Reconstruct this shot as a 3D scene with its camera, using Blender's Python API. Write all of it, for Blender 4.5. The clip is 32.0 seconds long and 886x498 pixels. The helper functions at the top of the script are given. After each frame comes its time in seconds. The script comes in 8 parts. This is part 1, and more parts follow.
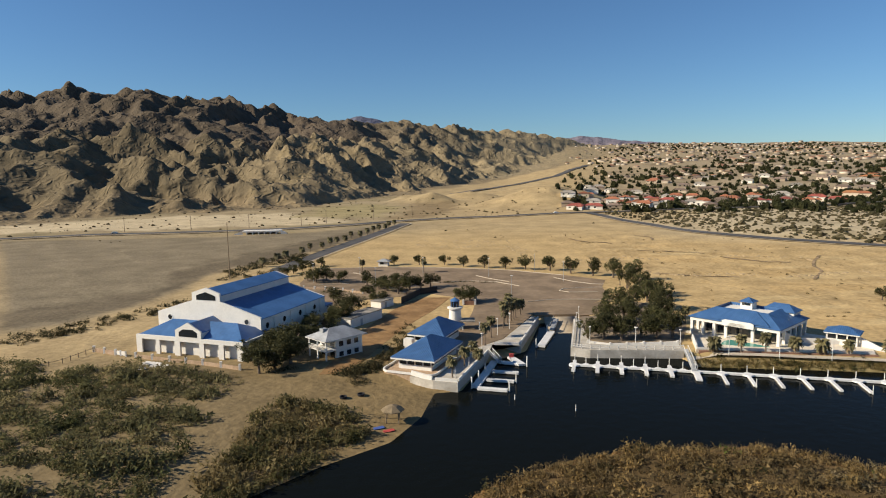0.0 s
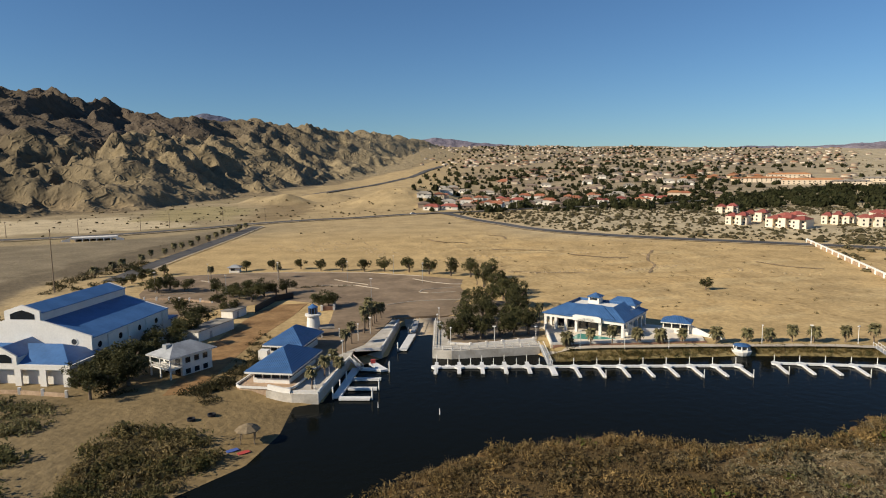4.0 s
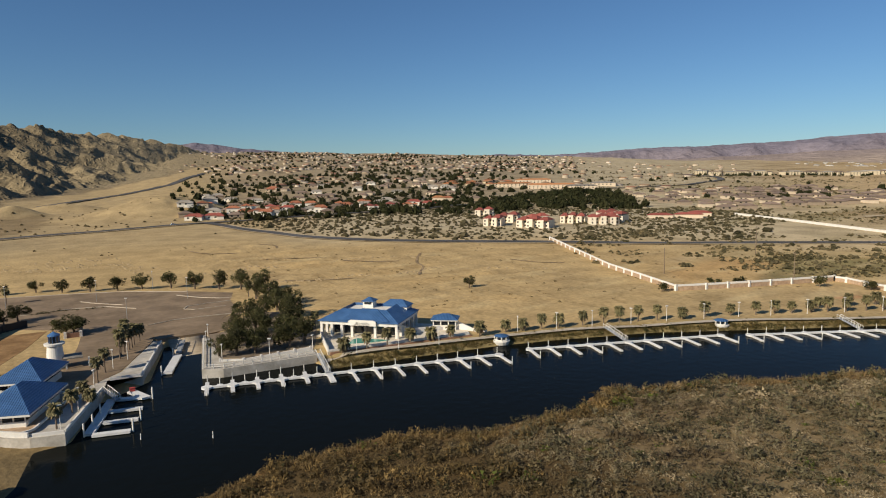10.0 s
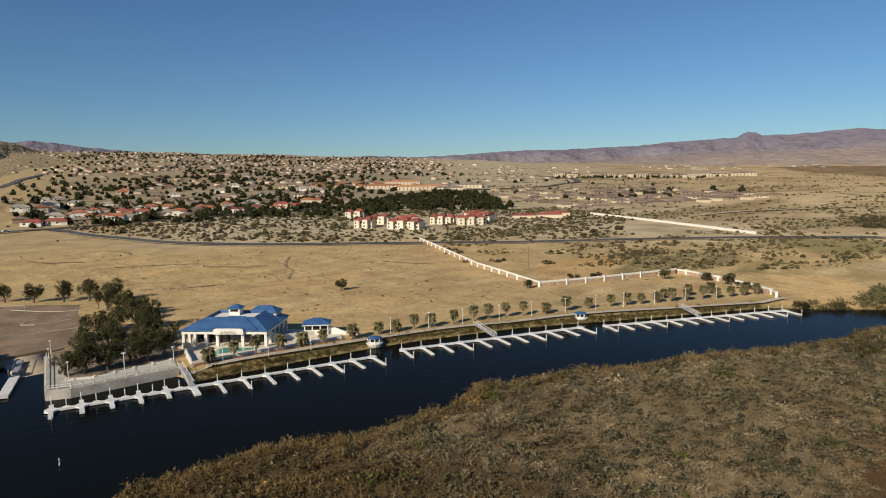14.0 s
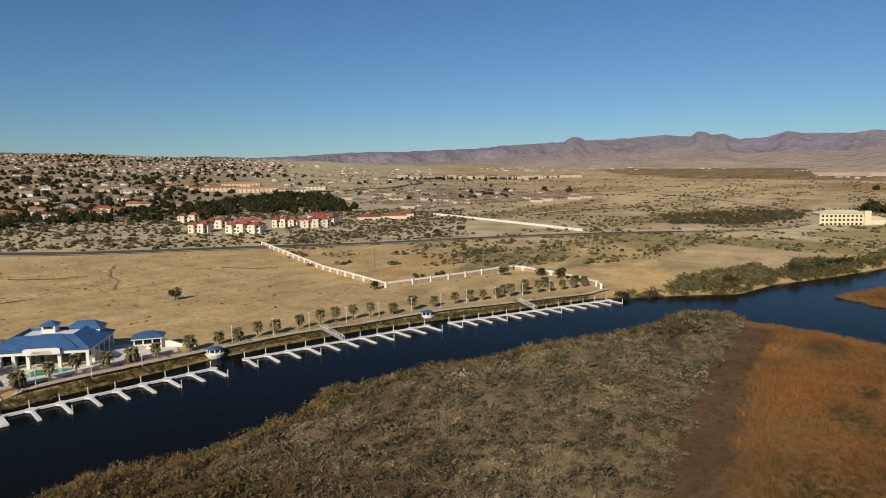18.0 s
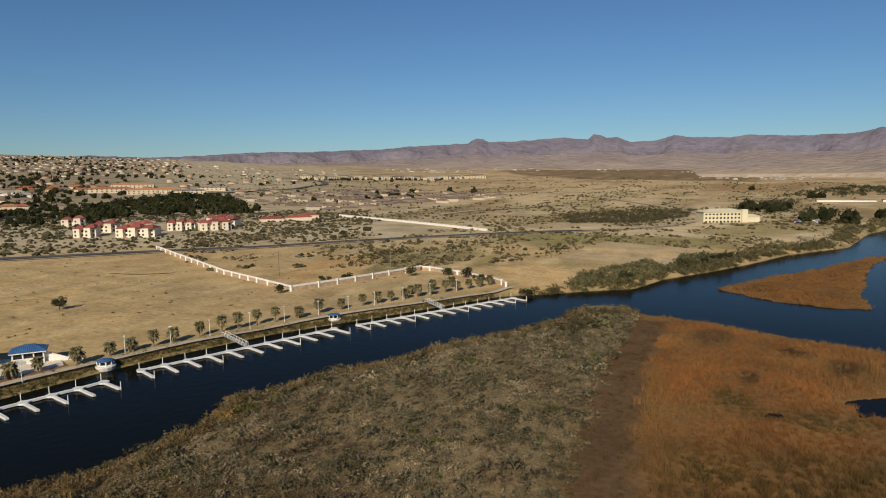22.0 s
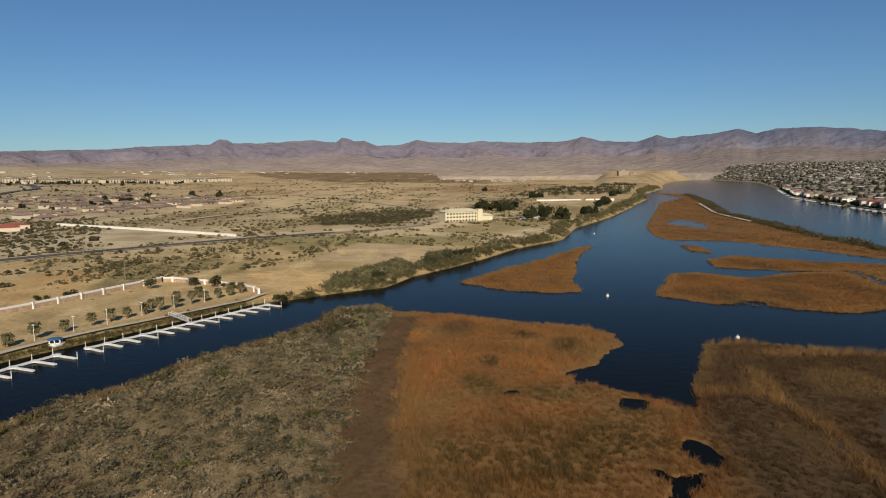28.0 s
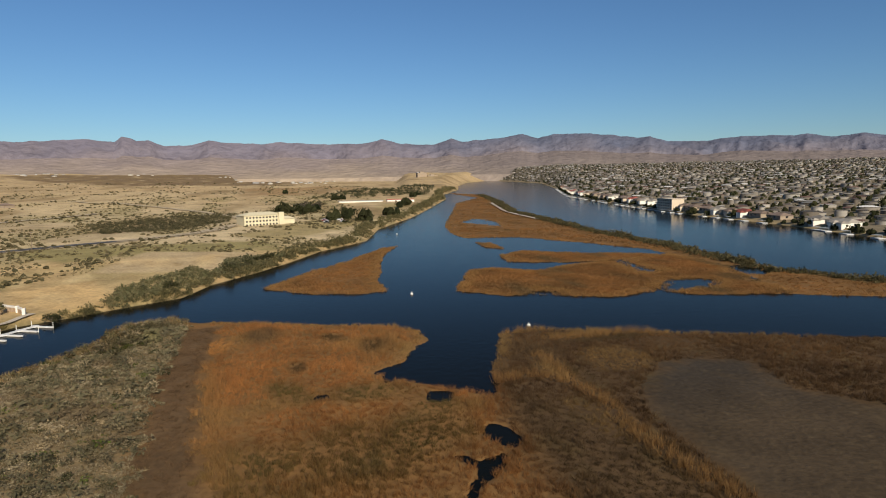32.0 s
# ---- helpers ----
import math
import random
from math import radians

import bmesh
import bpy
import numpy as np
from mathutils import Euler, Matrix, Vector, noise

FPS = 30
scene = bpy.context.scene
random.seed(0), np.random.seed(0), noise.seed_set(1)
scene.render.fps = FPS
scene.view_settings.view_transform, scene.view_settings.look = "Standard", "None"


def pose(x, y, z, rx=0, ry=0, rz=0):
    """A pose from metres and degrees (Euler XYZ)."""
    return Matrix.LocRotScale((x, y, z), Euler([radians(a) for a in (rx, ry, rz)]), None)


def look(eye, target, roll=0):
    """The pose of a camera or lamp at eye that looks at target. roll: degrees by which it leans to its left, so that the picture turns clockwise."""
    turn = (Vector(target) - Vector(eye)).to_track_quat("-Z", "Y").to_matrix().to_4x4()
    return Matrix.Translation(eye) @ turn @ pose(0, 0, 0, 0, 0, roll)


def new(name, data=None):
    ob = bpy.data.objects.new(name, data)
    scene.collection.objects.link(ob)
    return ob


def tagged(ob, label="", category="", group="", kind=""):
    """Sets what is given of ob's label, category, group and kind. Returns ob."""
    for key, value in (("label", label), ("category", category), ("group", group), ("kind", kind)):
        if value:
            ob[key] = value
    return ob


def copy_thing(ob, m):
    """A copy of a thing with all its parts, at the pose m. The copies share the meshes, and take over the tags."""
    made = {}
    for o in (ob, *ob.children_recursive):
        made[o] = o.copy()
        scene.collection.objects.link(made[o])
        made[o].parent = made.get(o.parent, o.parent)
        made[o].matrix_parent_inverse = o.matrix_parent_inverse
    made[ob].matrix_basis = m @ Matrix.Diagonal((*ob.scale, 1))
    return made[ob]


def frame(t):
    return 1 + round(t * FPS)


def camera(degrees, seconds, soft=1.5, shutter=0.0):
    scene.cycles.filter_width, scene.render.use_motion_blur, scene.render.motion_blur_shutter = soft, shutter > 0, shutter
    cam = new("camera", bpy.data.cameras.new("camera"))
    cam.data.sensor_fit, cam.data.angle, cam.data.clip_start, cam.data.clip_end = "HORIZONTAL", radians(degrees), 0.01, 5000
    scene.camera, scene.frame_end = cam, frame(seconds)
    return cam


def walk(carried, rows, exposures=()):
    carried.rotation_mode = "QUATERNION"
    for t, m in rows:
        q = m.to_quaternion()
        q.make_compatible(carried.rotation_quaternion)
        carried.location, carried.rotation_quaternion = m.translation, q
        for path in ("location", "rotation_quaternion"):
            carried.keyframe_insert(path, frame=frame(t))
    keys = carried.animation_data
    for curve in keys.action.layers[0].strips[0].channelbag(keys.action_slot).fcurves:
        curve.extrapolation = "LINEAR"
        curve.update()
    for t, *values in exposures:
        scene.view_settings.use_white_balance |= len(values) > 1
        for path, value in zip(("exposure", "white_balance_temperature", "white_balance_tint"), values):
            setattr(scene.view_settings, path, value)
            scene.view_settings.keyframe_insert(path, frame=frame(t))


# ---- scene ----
cam = camera(69.1, 32.0, 1.05)
PATH = [
    (0, pose(0, -3, 44.6, 83.28, 0.90, 0.04)),
    (0.5, pose(0, -1.25, 44.65, 83.23, 0.77, -1.74)),
    (1, pose(0, 0, 44.65, 83.25, 0.71, -3.71)),
    (1.5, pose(0, 0.7, 44.65, 83.18, 0.67, -5.61)),
    (2, pose(0, 0.85, 44.65, 83.12, 0.63, -7.37)),
    (2.5, pose(0, 0.85, 44.7, 83.09, 0.67, -8.99)),
    (4.5, pose(0, 0.4, 44.85, 83.22, 0.75, -14.29)),
    (5, pose(0, 0.3, 44.9, 83.27, 0.79, -16.36)),
    (5.5, pose(0, 0.2, 44.925, 83.33, 0.83, -18.29)),
    (6, pose(0, 0.1, 44.95, 83.39, 0.85, -20.12)),
    (6.5, pose(0, 0.05, 44.975, 83.43, 0.88, -21.88)),
    (7, pose(0, 0, 45, 83.45, 0.90, -23.55)),
    (8, pose(0, 0, 45, 83.48, 0.93, -26.93)),
    (9, pose(0, 0, 45, 83.48, 0.96, -30.02)),
    (10, pose(0, 0, 45, 83.46, 0.94, -32.79)),
    (11, pose(0, 0, 45, 83.46, 0.91, -35.56)),
    (12, pose(0, 0, 45, 83.47, 0.91, -38.35)),
    (13, pose(0, 0, 45, 83.46, 0.86, -40.97)),
    (14, pose(0, 0, 45, 83.44, 0.85, -44.28)),
    (14.5, pose(0, 0, 45, 83.43, 0.83, -45.98)),
    (16.5, pose(0, 0, 45, 83.41, 0.82, -53.00)),
    (17, pose(0, 0, 45, 83.40, 0.79, -54.79)),
    (18, pose(0, 0, 45, 83.38, 0.80, -58.05)),
    (19, pose(0, 0, 45, 83.36, 0.78, -60.58)),
    (20, pose(0, 0, 45, 83.36, 0.79, -62.92)),
    (21, pose(0, 0, 45, 83.36, 0.74, -64.48)),
    (22, pose(0, 0, 45, 83.35, 0.72, -66.36)),
    (23, pose(0, 0, 45, 83.34, 0.72, -70.16)),
    (24, pose(0, 0, 45, 83.34, 0.68, -73.69)),
    (25, pose(0, 0, 45, 83.35, 0.69, -77.13)),
    (25.5, pose(0, 0, 45, 83.36, 0.70, -78.50)),
    (27.5, pose(0, 0, 45, 83.33, 0.73, -86.05)),
    (28, pose(0, 0, 45, 83.32, 0.69, -88.21)),
    (29, pose(0, 0, 45, 83.30, 0.70, -92.74)),
    (30, pose(0, 0, 45, 83.29, 0.80, -97.25)),
    (31, pose(0, 0, 45, 83.26, 0.79, -101.68)),
    (32, pose(0, 0, 45, 83.26, 0.84, -105.63)),
]
walk(cam, PATH, [(0, 0.52), (2, 0.46), (6, 0.27), (9, 0.18), (14, 0.12), (19, 0.02), (25, -0.08), (27.5, 0.0), (30, 0.12), (32, 0.2)])

# ---- world, sun ----
SUN_AZ, SUN_EL = -99.0, 29.5          # degrees clockwise from +y, and above the horizon
world = bpy.data.worlds.new("world")
scene.world = world
world.use_nodes = True
wn = world.node_tree.nodes
sky = wn.new("ShaderNodeTexSky")
sky.sky_type, sky.sun_disc = "NISHITA", False
sky.sun_elevation, sky.sun_rotation = radians(SUN_EL), radians(SUN_AZ)
sky.altitude, sky.air_density, sky.dust_density, sky.ozone_density = 150, 1.0, 0.05, 4.5
wn["Background"].inputs[1].default_value = 0.058
tint = wn.new("ShaderNodeVectorMath")
tint.operation = "MULTIPLY"
tint.inputs[1].default_value = (0.78, 0.995, 1.165)      # a clear, dry desert sky
world.node_tree.links.new(sky.outputs[0], tint.inputs[0])
world.node_tree.links.new(tint.outputs[0], wn["Background"].inputs[0])
sun = new("sun", bpy.data.lights.new("sun", "SUN"))
sun.data.energy, sun.data.angle, sun.data.color = 5.0, radians(0.55), (1.0, 0.9, 0.73)
_a, _e = radians(SUN_AZ), radians(SUN_EL)
sun.matrix_basis = look((0, 0, 0), (-math.sin(_a) * math.cos(_e), -math.cos(_a) * math.cos(_e), -math.sin(_e)))

# ---- materials ----
def mat(name, color, rough=0.85, var=0.25, scale=1.0, bump=0.0, color2=None, metal=0.0, island=0.0, obj=0.0, attr="", spec=0.3, fine=6.0):
    """A surface with a coarse and a fine variation of its colour, in metres, and a fine relief."""
    m = bpy.data.materials.new(name)
    m.use_nodes = True
    nt = m.node_tree
    n, l = nt.nodes, nt.links
    b = n["Principled BSDF"]
    b.inputs["Roughness"].default_value = rough
    b.inputs["Metallic"].default_value = metal
    b.inputs["Specular IOR Level"].default_value = spec
    tc = n.new("ShaderNodeTexCoord")
    if obj:
        geo = n.new("ShaderNodeNewGeometry")
        where = geo.outputs["Position"]
    else:
        where = tc.outputs["Object"]
    n1 = n.new("ShaderNodeTexNoise"); n1.inputs["Scale"].default_value = 1.0 / scale; n1.inputs["Detail"].default_value = 5
    n2 = n.new("ShaderNodeTexNoise"); n2.inputs["Scale"].default_value = fine / scale; n2.inputs["Detail"].default_value = 4
    l.new(where, n1.inputs["Vector"]); l.new(where, n2.inputs["Vector"])
    if attr:
        at = n.new("ShaderNodeAttribute"); at.attribute_name = attr
        base = at.outputs["Color"]
    elif color2:
        mx = n.new("ShaderNodeMix"); mx.data_type = "RGBA"
        rmp = n.new("ShaderNodeMapRange"); rmp.inputs["From Min"].default_value = 0.38; rmp.inputs["From Max"].default_value = 0.62
        l.new(n1.outputs["Fac"], rmp.inputs["Value"]); l.new(rmp.outputs["Result"], mx.inputs["Factor"])
        mx.inputs["A"].default_value = (*color, 1); mx.inputs["B"].default_value = (*color2, 1)
        base = mx.outputs["Result"]
    else:
        rgb = n.new("ShaderNodeRGB"); rgb.outputs[0].default_value = (*color, 1)
        base = rgb.outputs[0]
    add = n.new("ShaderNodeMath"); add.operation = "ADD"
    l.new(n1.outputs["Fac"], add.inputs[0]); l.new(n2.outputs["Fac"], add.inputs[1])
    mr = n.new("ShaderNodeMapRange")
    mr.inputs["From Min"].default_value, mr.inputs["From Max"].default_value = 0.7, 1.3
    mr.inputs["To Min"].default_value, mr.inputs["To Max"].default_value = 1 - var, 1 + var
    l.new(add.outputs[0], mr.inputs["Value"])
    val = mr.outputs["Result"]
    if island or obj:
        if island:
            g = n.new("ShaderNodeNewGeometry"); rnd = g.outputs["Random Per Island"]
        else:
            g = n.new("ShaderNodeObjectInfo"); rnd = g.outputs["Random"]
        k = island or obj
        r2 = n.new("ShaderNodeMapRange"); r2.inputs["To Min"].default_value = 1 - k; r2.inputs["To Max"].default_value = 1 + k
        l.new(rnd, r2.inputs["Value"])
        mu = n.new("ShaderNodeMath"); mu.operation = "MULTIPLY"
        l.new(val, mu.inputs[0]); l.new(r2.outputs["Result"], mu.inputs[1])
        val = mu.outputs[0]
    sc = n.new("ShaderNodeVectorMath"); sc.operation = "SCALE"
    l.new(base, sc.inputs[0]); l.new(val, sc.inputs["Scale"])
    l.new(sc.outputs[0], b.inputs["Base Color"])
    if bump:
        bp = n.new("ShaderNodeBump"); bp.inputs["Distance"].default_value = bump; bp.inputs["Strength"].default_value = 0.8
        l.new(n2.outputs["Fac"], bp.inputs["Height"]); l.new(bp.outputs[0], b.inputs["Normal"])
    return m


M_GROUND = mat("ground_soil", (0.4, 0.3, 0.18), 0.95, 0.27, 14.0, 0.3, attr="tint", fine=11.0, spec=0.1)
def rocky(m):
    """Adds crags of several metres where the ground is bare rock."""
    n, l = m.node_tree.nodes, m.node_tree.links
    at = n.new("ShaderNodeAttribute"); at.attribute_name = "tint"
    tc = n.new("ShaderNodeTexCoord")
    def crag(scale, detail, far):
        vo = n.new("ShaderNodeTexNoise"); vo.inputs["Scale"].default_value = scale; vo.inputs["Detail"].default_value = detail; vo.inputs["Roughness"].default_value = 0.72
        vo.noise_type = "RIDGED_MULTIFRACTAL"
        vo.inputs["Distortion"].default_value = 0.6
        l.new(tc.outputs["Object"], vo.inputs["Vector"])
        mu = n.new("ShaderNodeMath"); mu.operation = "MULTIPLY"
        l.new(vo.outputs["Fac"], mu.inputs[0]); l.new(at.outputs["Alpha"], mu.inputs[1])
        bp = n.new("ShaderNodeBump"); bp.inputs["Distance"].default_value = far; bp.inputs["Strength"].default_value = 1.0
        l.new(mu.outputs[0], bp.inputs["Height"])
        return bp
    wide, bp = crag(0.034, 6, 6.0), crag(0.11, 8, 4.2)
    l.new(wide.outputs[0], bp.inputs["Normal"])
    old = next(k for k in n if k.type == "BUMP" and k not in (bp, wide))
    l.new(old.outputs[0], wide.inputs["Normal"])
    l.new(bp.outputs[0], n["Principled BSDF"].inputs["Normal"])


rocky(M_GROUND)
M_ASPHALT = mat("asphalt", (0.19, 0.134, 0.082), 0.9, 0.2, 9.0, 0.01, color2=(0.235, 0.168, 0.105))
M_ROAD = mat("road_asphalt", (0.075, 0.07, 0.066), 0.9, 0.15, 20.0, 0.0, color2=(0.1, 0.092, 0.085))
M_DIRT = mat("dirt_track", (0.22, 0.12, 0.045), 0.95, 0.25, 5.0, 0.05, color2=(0.27, 0.158, 0.065))
M_CONC = mat("concrete", (0.4, 0.36, 0.3), 0.85, 0.15, 3.0, 0.01, color2=(0.46, 0.42, 0.36))
M_CONCD = mat("weathered_concrete", (0.2, 0.18, 0.155), 0.9, 0.25, 2.0, 0.02, color2=(0.27, 0.24, 0.2))
M_WHITE = mat("white_stucco", (0.68, 0.645, 0.585), 0.8, 0.08, 2.5, 0.004)
M_DOCK = mat("dock_decking", (0.64, 0.625, 0.6), 0.6, 0.12, 1.2, 0.003, obj=0.08)
M_BLUE = mat("blue_metal_roofing", (0.045, 0.118, 0.265), 0.45, 0.14, 4.0, 0.0, color2=(0.056, 0.138, 0.3), spec=0.5)
M_DARK = mat("dark_opening", (0.02, 0.02, 0.022), 0.5, 0.1, 1.0)
M_LEAF = mat("tree_foliage", (0.05, 0.052, 0.019), 0.8, 0.3, 2.0, color2=(0.092, 0.085, 0.034), obj=0.3, spec=0.2)
M_BARK = mat("bark", (0.16, 0.12, 0.085), 0.9, 0.25, 0.4, 0.01)

def water_material():
    m = bpy.data.materials.new("river_water")
    m.use_nodes = True
    n, l = m.node_tree.nodes, m.node_tree.links
    b = n["Principled BSDF"]
    b.inputs["Base Color"].default_value = (0.005, 0.006, 0.005, 1)
    b.inputs["Roughness"].default_value = 0.12
    b.inputs["Specular IOR Level"].default_value = 0.035
    b.inputs["IOR"].default_value = 1.33
    b.inputs["Specular Tint"].default_value = (0.5, 0.72, 1.0, 1)
    tc = n.new("ShaderNodeTexCoord")
    no = n.new("ShaderNodeTexNoise"); no.inputs["Scale"].default_value = 0.5; no.inputs["Detail"].default_value = 4
    l.new(tc.outputs["Object"], no.inputs["Vector"])
    bp = n.new("ShaderNodeBump"); bp.inputs["Distance"].default_value = 0.12; bp.inputs["Strength"].default_value = 0.55
    l.new(no.outputs["Fac"], bp.inputs["Height"]); l.new(bp.outputs[0], b.inputs["Normal"])
    return m
M_WATER = water_material()

# ---- helpers for meshes ----
def mesh_np(name, verts, faces, material=None, smooth=False):
    """A mesh from an array of points and an array of triangles or quads."""
    verts = np.asarray(verts, np.float32); faces = np.asarray(faces, np.int32)
    me = bpy.data.meshes.new(name)
    k = faces.shape[1]
    me.vertices.add(len(verts)); me.vertices.foreach_set("co", verts.ravel())
    me.loops.add(faces.size); me.loops.foreach_set("vertex_index", faces.ravel())
    me.polygons.add(len(faces)); me.polygons.foreach_set("loop_start", np.arange(0, faces.size, k, dtype=np.int32))
    me.polygons.foreach_set("loop_total", np.full(len(faces), k, np.int32))
    if smooth:
        me.polygons.foreach_set("use_smooth", np.ones(len(faces), bool))
    me.update(calc_edges=True)
    if material:
        me.materials.append(material)
    return me


def polar(az, r):
    return math.sin(radians(az)) * r, math.cos(radians(az)) * r


def edge_distance(x, y, poly):
    """Signed distance to the outline of a polygon, positive inside."""
    p = np.array(poly, float).reshape(-1, 2)
    q = np.roll(p, -1, axis=0)
    best = np.full(x.shape, 1e12); inside = np.zeros(x.shape, bool)
    for (ax, ay), (bx, by) in zip(p, q):
        dx, dy = bx - ax, by - ay
        t = np.clip(((x - ax) * dx + (y - ay) * dy) / (dx * dx + dy * dy + 1e-9), 0, 1)
        best = np.minimum(best, (x - ax - t * dx) ** 2 + (y - ay - t * dy) ** 2)
        if ay != by:
            inside ^= ((ay > y) != (by > y)) & (x < (bx - ax) * (y - ay) / (by - ay) + ax)
    return np.where(inside, 1, -1) * np.sqrt(best)


def wave(x, y, size, seed=0.0):
    """A cheap smooth noise of about -1 to 1 over arrays."""
    s = np.zeros_like(x)
    for i, (a, k) in enumerate(((0.4, 1.0), (1.7, 1.31), (2.9, 0.83), (4.4, 1.73), (5.6, 2.3), (0.9, 2.9))):
        s = s + np.sin((x * math.cos(a + seed) + y * math.sin(a + seed)) * k * 6.28 / size + 1.7 * i + seed * 3.1 + 1.3 * np.sin((x * math.sin(a) - y * math.cos(a)) * k * 3.1 / size + i)) / (1 + 0.35 * i)
    return s / 2.6

# ---- the lie of the land: shores, slopes and hills ----
NORTH = [(-400, -300), (-90, -60), (-60, 40), (-28, 82), (-20, 91), (-9.6, 100), (-4.8, 111), (-2.5, 124), (3, 125), (9, 144), (20, 154), (28, 184),
         (39, 184), (31, 150), (56, 146), (57, 139), (80, 135.5), (101, 132), (116, 128), (145, 117.5), (172, 101.8), (192, 90.6), (221, 74.6), (230, 61), (241, 49),
         (254, 31), (281, 22), (308, 5), (340, -12), (384, -32), (430, -66), (520, -90), (640, -145), (785, -200), (1073, -305), (1300, -365), (1640, -500), (2100, -640), (2700, -860), (3300, -1180), (4950, -1750), (4950, 4950), (-4950, 4950), (-4950, -300)]
PENINSULA = [(-60, -60), (-8, 60), (3, 82), (16, 91.5), (31, 96), (50, 96), (64, 88), (85.5, 86.6), (99, 91.8), (108, 86), (122, 82.5), (134, 73), (153, 67), (164, 60),
             (178, 51.5), (190, 46), (212, 43), (218, 30), (211, 26), (206, 11), (194, -13), (186, -34.5), (177, -41.5), (167, -41), (155, -34), (147.8, -31), (141, -22),
             (130, -31), (122.5, -40), (119, -42.4), (121, -44.6), (133, -48), (150, -56), (166, -62.5), (168, -74), (155, -101), (129, -157), (100, -215), (-60, -260)]
ISLE = [(262, 1.5), (244, -17), (239, -34), (241, -45), (268, -45), (293, -51), (340, -60), (367, -69), (397, -82), (380, -66), (332, -40), (295, -14)]
MARSH = [(1352, -392), (1100, -372), (916, -276), (700, -205), (528, -148), (453, -133), (424, -133), (414, -170), (360, -196), (318, -212), (290, -206), (252, -209), (185, -180), (171, -207), (125, -285), (50, -400), (60, -420), (140, -300), (188, -238), (234, -222), (310, -233), (421, -241), (672, -274), (900, -345), (1225, -425), (1352, -400)]
LOBE = [(233, -70), (262, -82), (279, -90), (284, -103), (269, -122), (281, -141), (285, -172), (297, -207), (252, -209), (223, -195), (186, -182), (195, -151), (206, -142), (202, -118), (214, -97), (217, -85)]
SPIT = [(327, -123), (341, -141), (320, -165), (303, -200), (286, -200), (288, -143), (301, -118)]
ISLET = [(391, -131), (385, -139), (355, -136), (364, -128)]
POOLS = [[(125, -31), (125, -34), (123, -36), (119, -34), (119, -32), (120, -30)], [(104, -36), (105, -38), (103, -40), (98, -41), (94, -38.5), (96, -36), (101, -34.5)],
         [(94, -28), (94, -29), (91, -31), (92, -34), (93, -36), (89, -34), (86, -31), (83, -28), (78, -26), (78, -24), (84, -27), (86, -29), (89, -30), (91, -29)],
         [(129, -8), (130, -11), (128, -11), (127, -10), (127, -8)], [(138, -24), (142, -28), (143, -32), (137, -30), (134, -24)]]
PONDS = [[(288, -169), (282, -175), (264, -171), (247, -172), (245, -159), (270, -164)], [(202, -125), (212, -144), (229, -161), (225, -175), (217, -178), (206, -165), (204, -148), (199, -130)],
         [(249, -206), (251, -217), (237, -217), (225, -207), (226, -199), (235, -196)], [(218, -92), (224, -99), (218, -105), (209, -105), (214, -91)], [(560, -172), (600, -200), (560, -206), (500, -190)]]
MUD = [(119, -79), (128, -89), (128, -99), (122, -108), (111, -105), (104, -103), (97, -108), (90, -112), (84, -128), (50, -140), (40, -80), (58, -58), (69, -64), (84, -65), (98, -67), (109, -71)]
STRIP = [(60, 22), (84, 19), (108, 22), (149, 25), (199, 24), (200, 15), (149, 16), (108, 13), (84, 9), (60, 8)]
WASH = [(-125, 174), (-290, 414), (-220, 421), (-155, 429), (-91, 455), (-43, 504), (-54, 417), (-71, 350), (-85, 311), (-101, 290), (-105, 264), (-101, 244), (-103, 212), (-112, 184)]
PAD = [(318, 76), (352, 74), (394, 64), (372, 6), (318, -4), (310, 28)]
SOUTH = [(-300, -900), (150, -480), (240, -410), (306, -372), (409, -396), (574, -412), (760, -452), (1054, -530), (1500, -720), (2280, -1030), (2800, -1130), (3300, -1190), (4950, -1740), (4950, -4950), (-300, -4950)]
AZ = np.array([-180, -40, 4, 12, 20, 28, 42, 55, 70, 95, 106, 115, 140, 180.0])
RK = np.array([0, 300, 360, 500, 680, 800, 1000, 1300, 2000, 3000, 4900.0])
PROFILE = [[1.9, 1.9, 2.5, 4, 5, 7, 10, 14, 25, 40, 60], [1.9, 1.9, 3, 5, 7, 8, 12, 15, 30, 40, 60], [1.9, 1.9, 3, 5, 8, 10, 15, 22, 55, 110, 150],
           [1.9, 1.9, 3.2, 5.5, 9, 12, 20, 33, 75, 160, 200], [1.9, 1.9, 3.6, 6.5, 9, 14, 24, 40, 86, 158, 200], [1.9, 1.9, 4, 8, 9.5, 17, 27, 45, 82, 146, 190],
           [1.9, 1.9, 4, 7, 9, 15, 24, 38, 70, 122, 160], [1.9, 1.9, 3.5, 6, 8, 11, 17, 26, 46, 80, 125], [1.9, 1.9, 3, 5, 6, 8, 12, 17, 30, 50, 95],
           [1.9, 1.9, 2.5, 3.5, 4, 5, 7, 10, 18, 32, 70], [1.5, 1.5, 2, 2.5, 3, 4, 6, 9, 18, 34, 75], [1.5, 1.5, 2, 2.5, 3, 5, 8, 14, 30, 60, 105],
           [1.5, 1.5, 2, 2.5, 4, 6, 10, 18, 34, 66, 110], [1.5, 1.5, 2, 2.5, 4, 6, 10, 16, 30, 50, 90]]
FOOT_AZ = np.array([-180, -60, -34, -27, -22, -16, -11, -7.3, -3.3, 2, 8, 14, 17, 180.0])
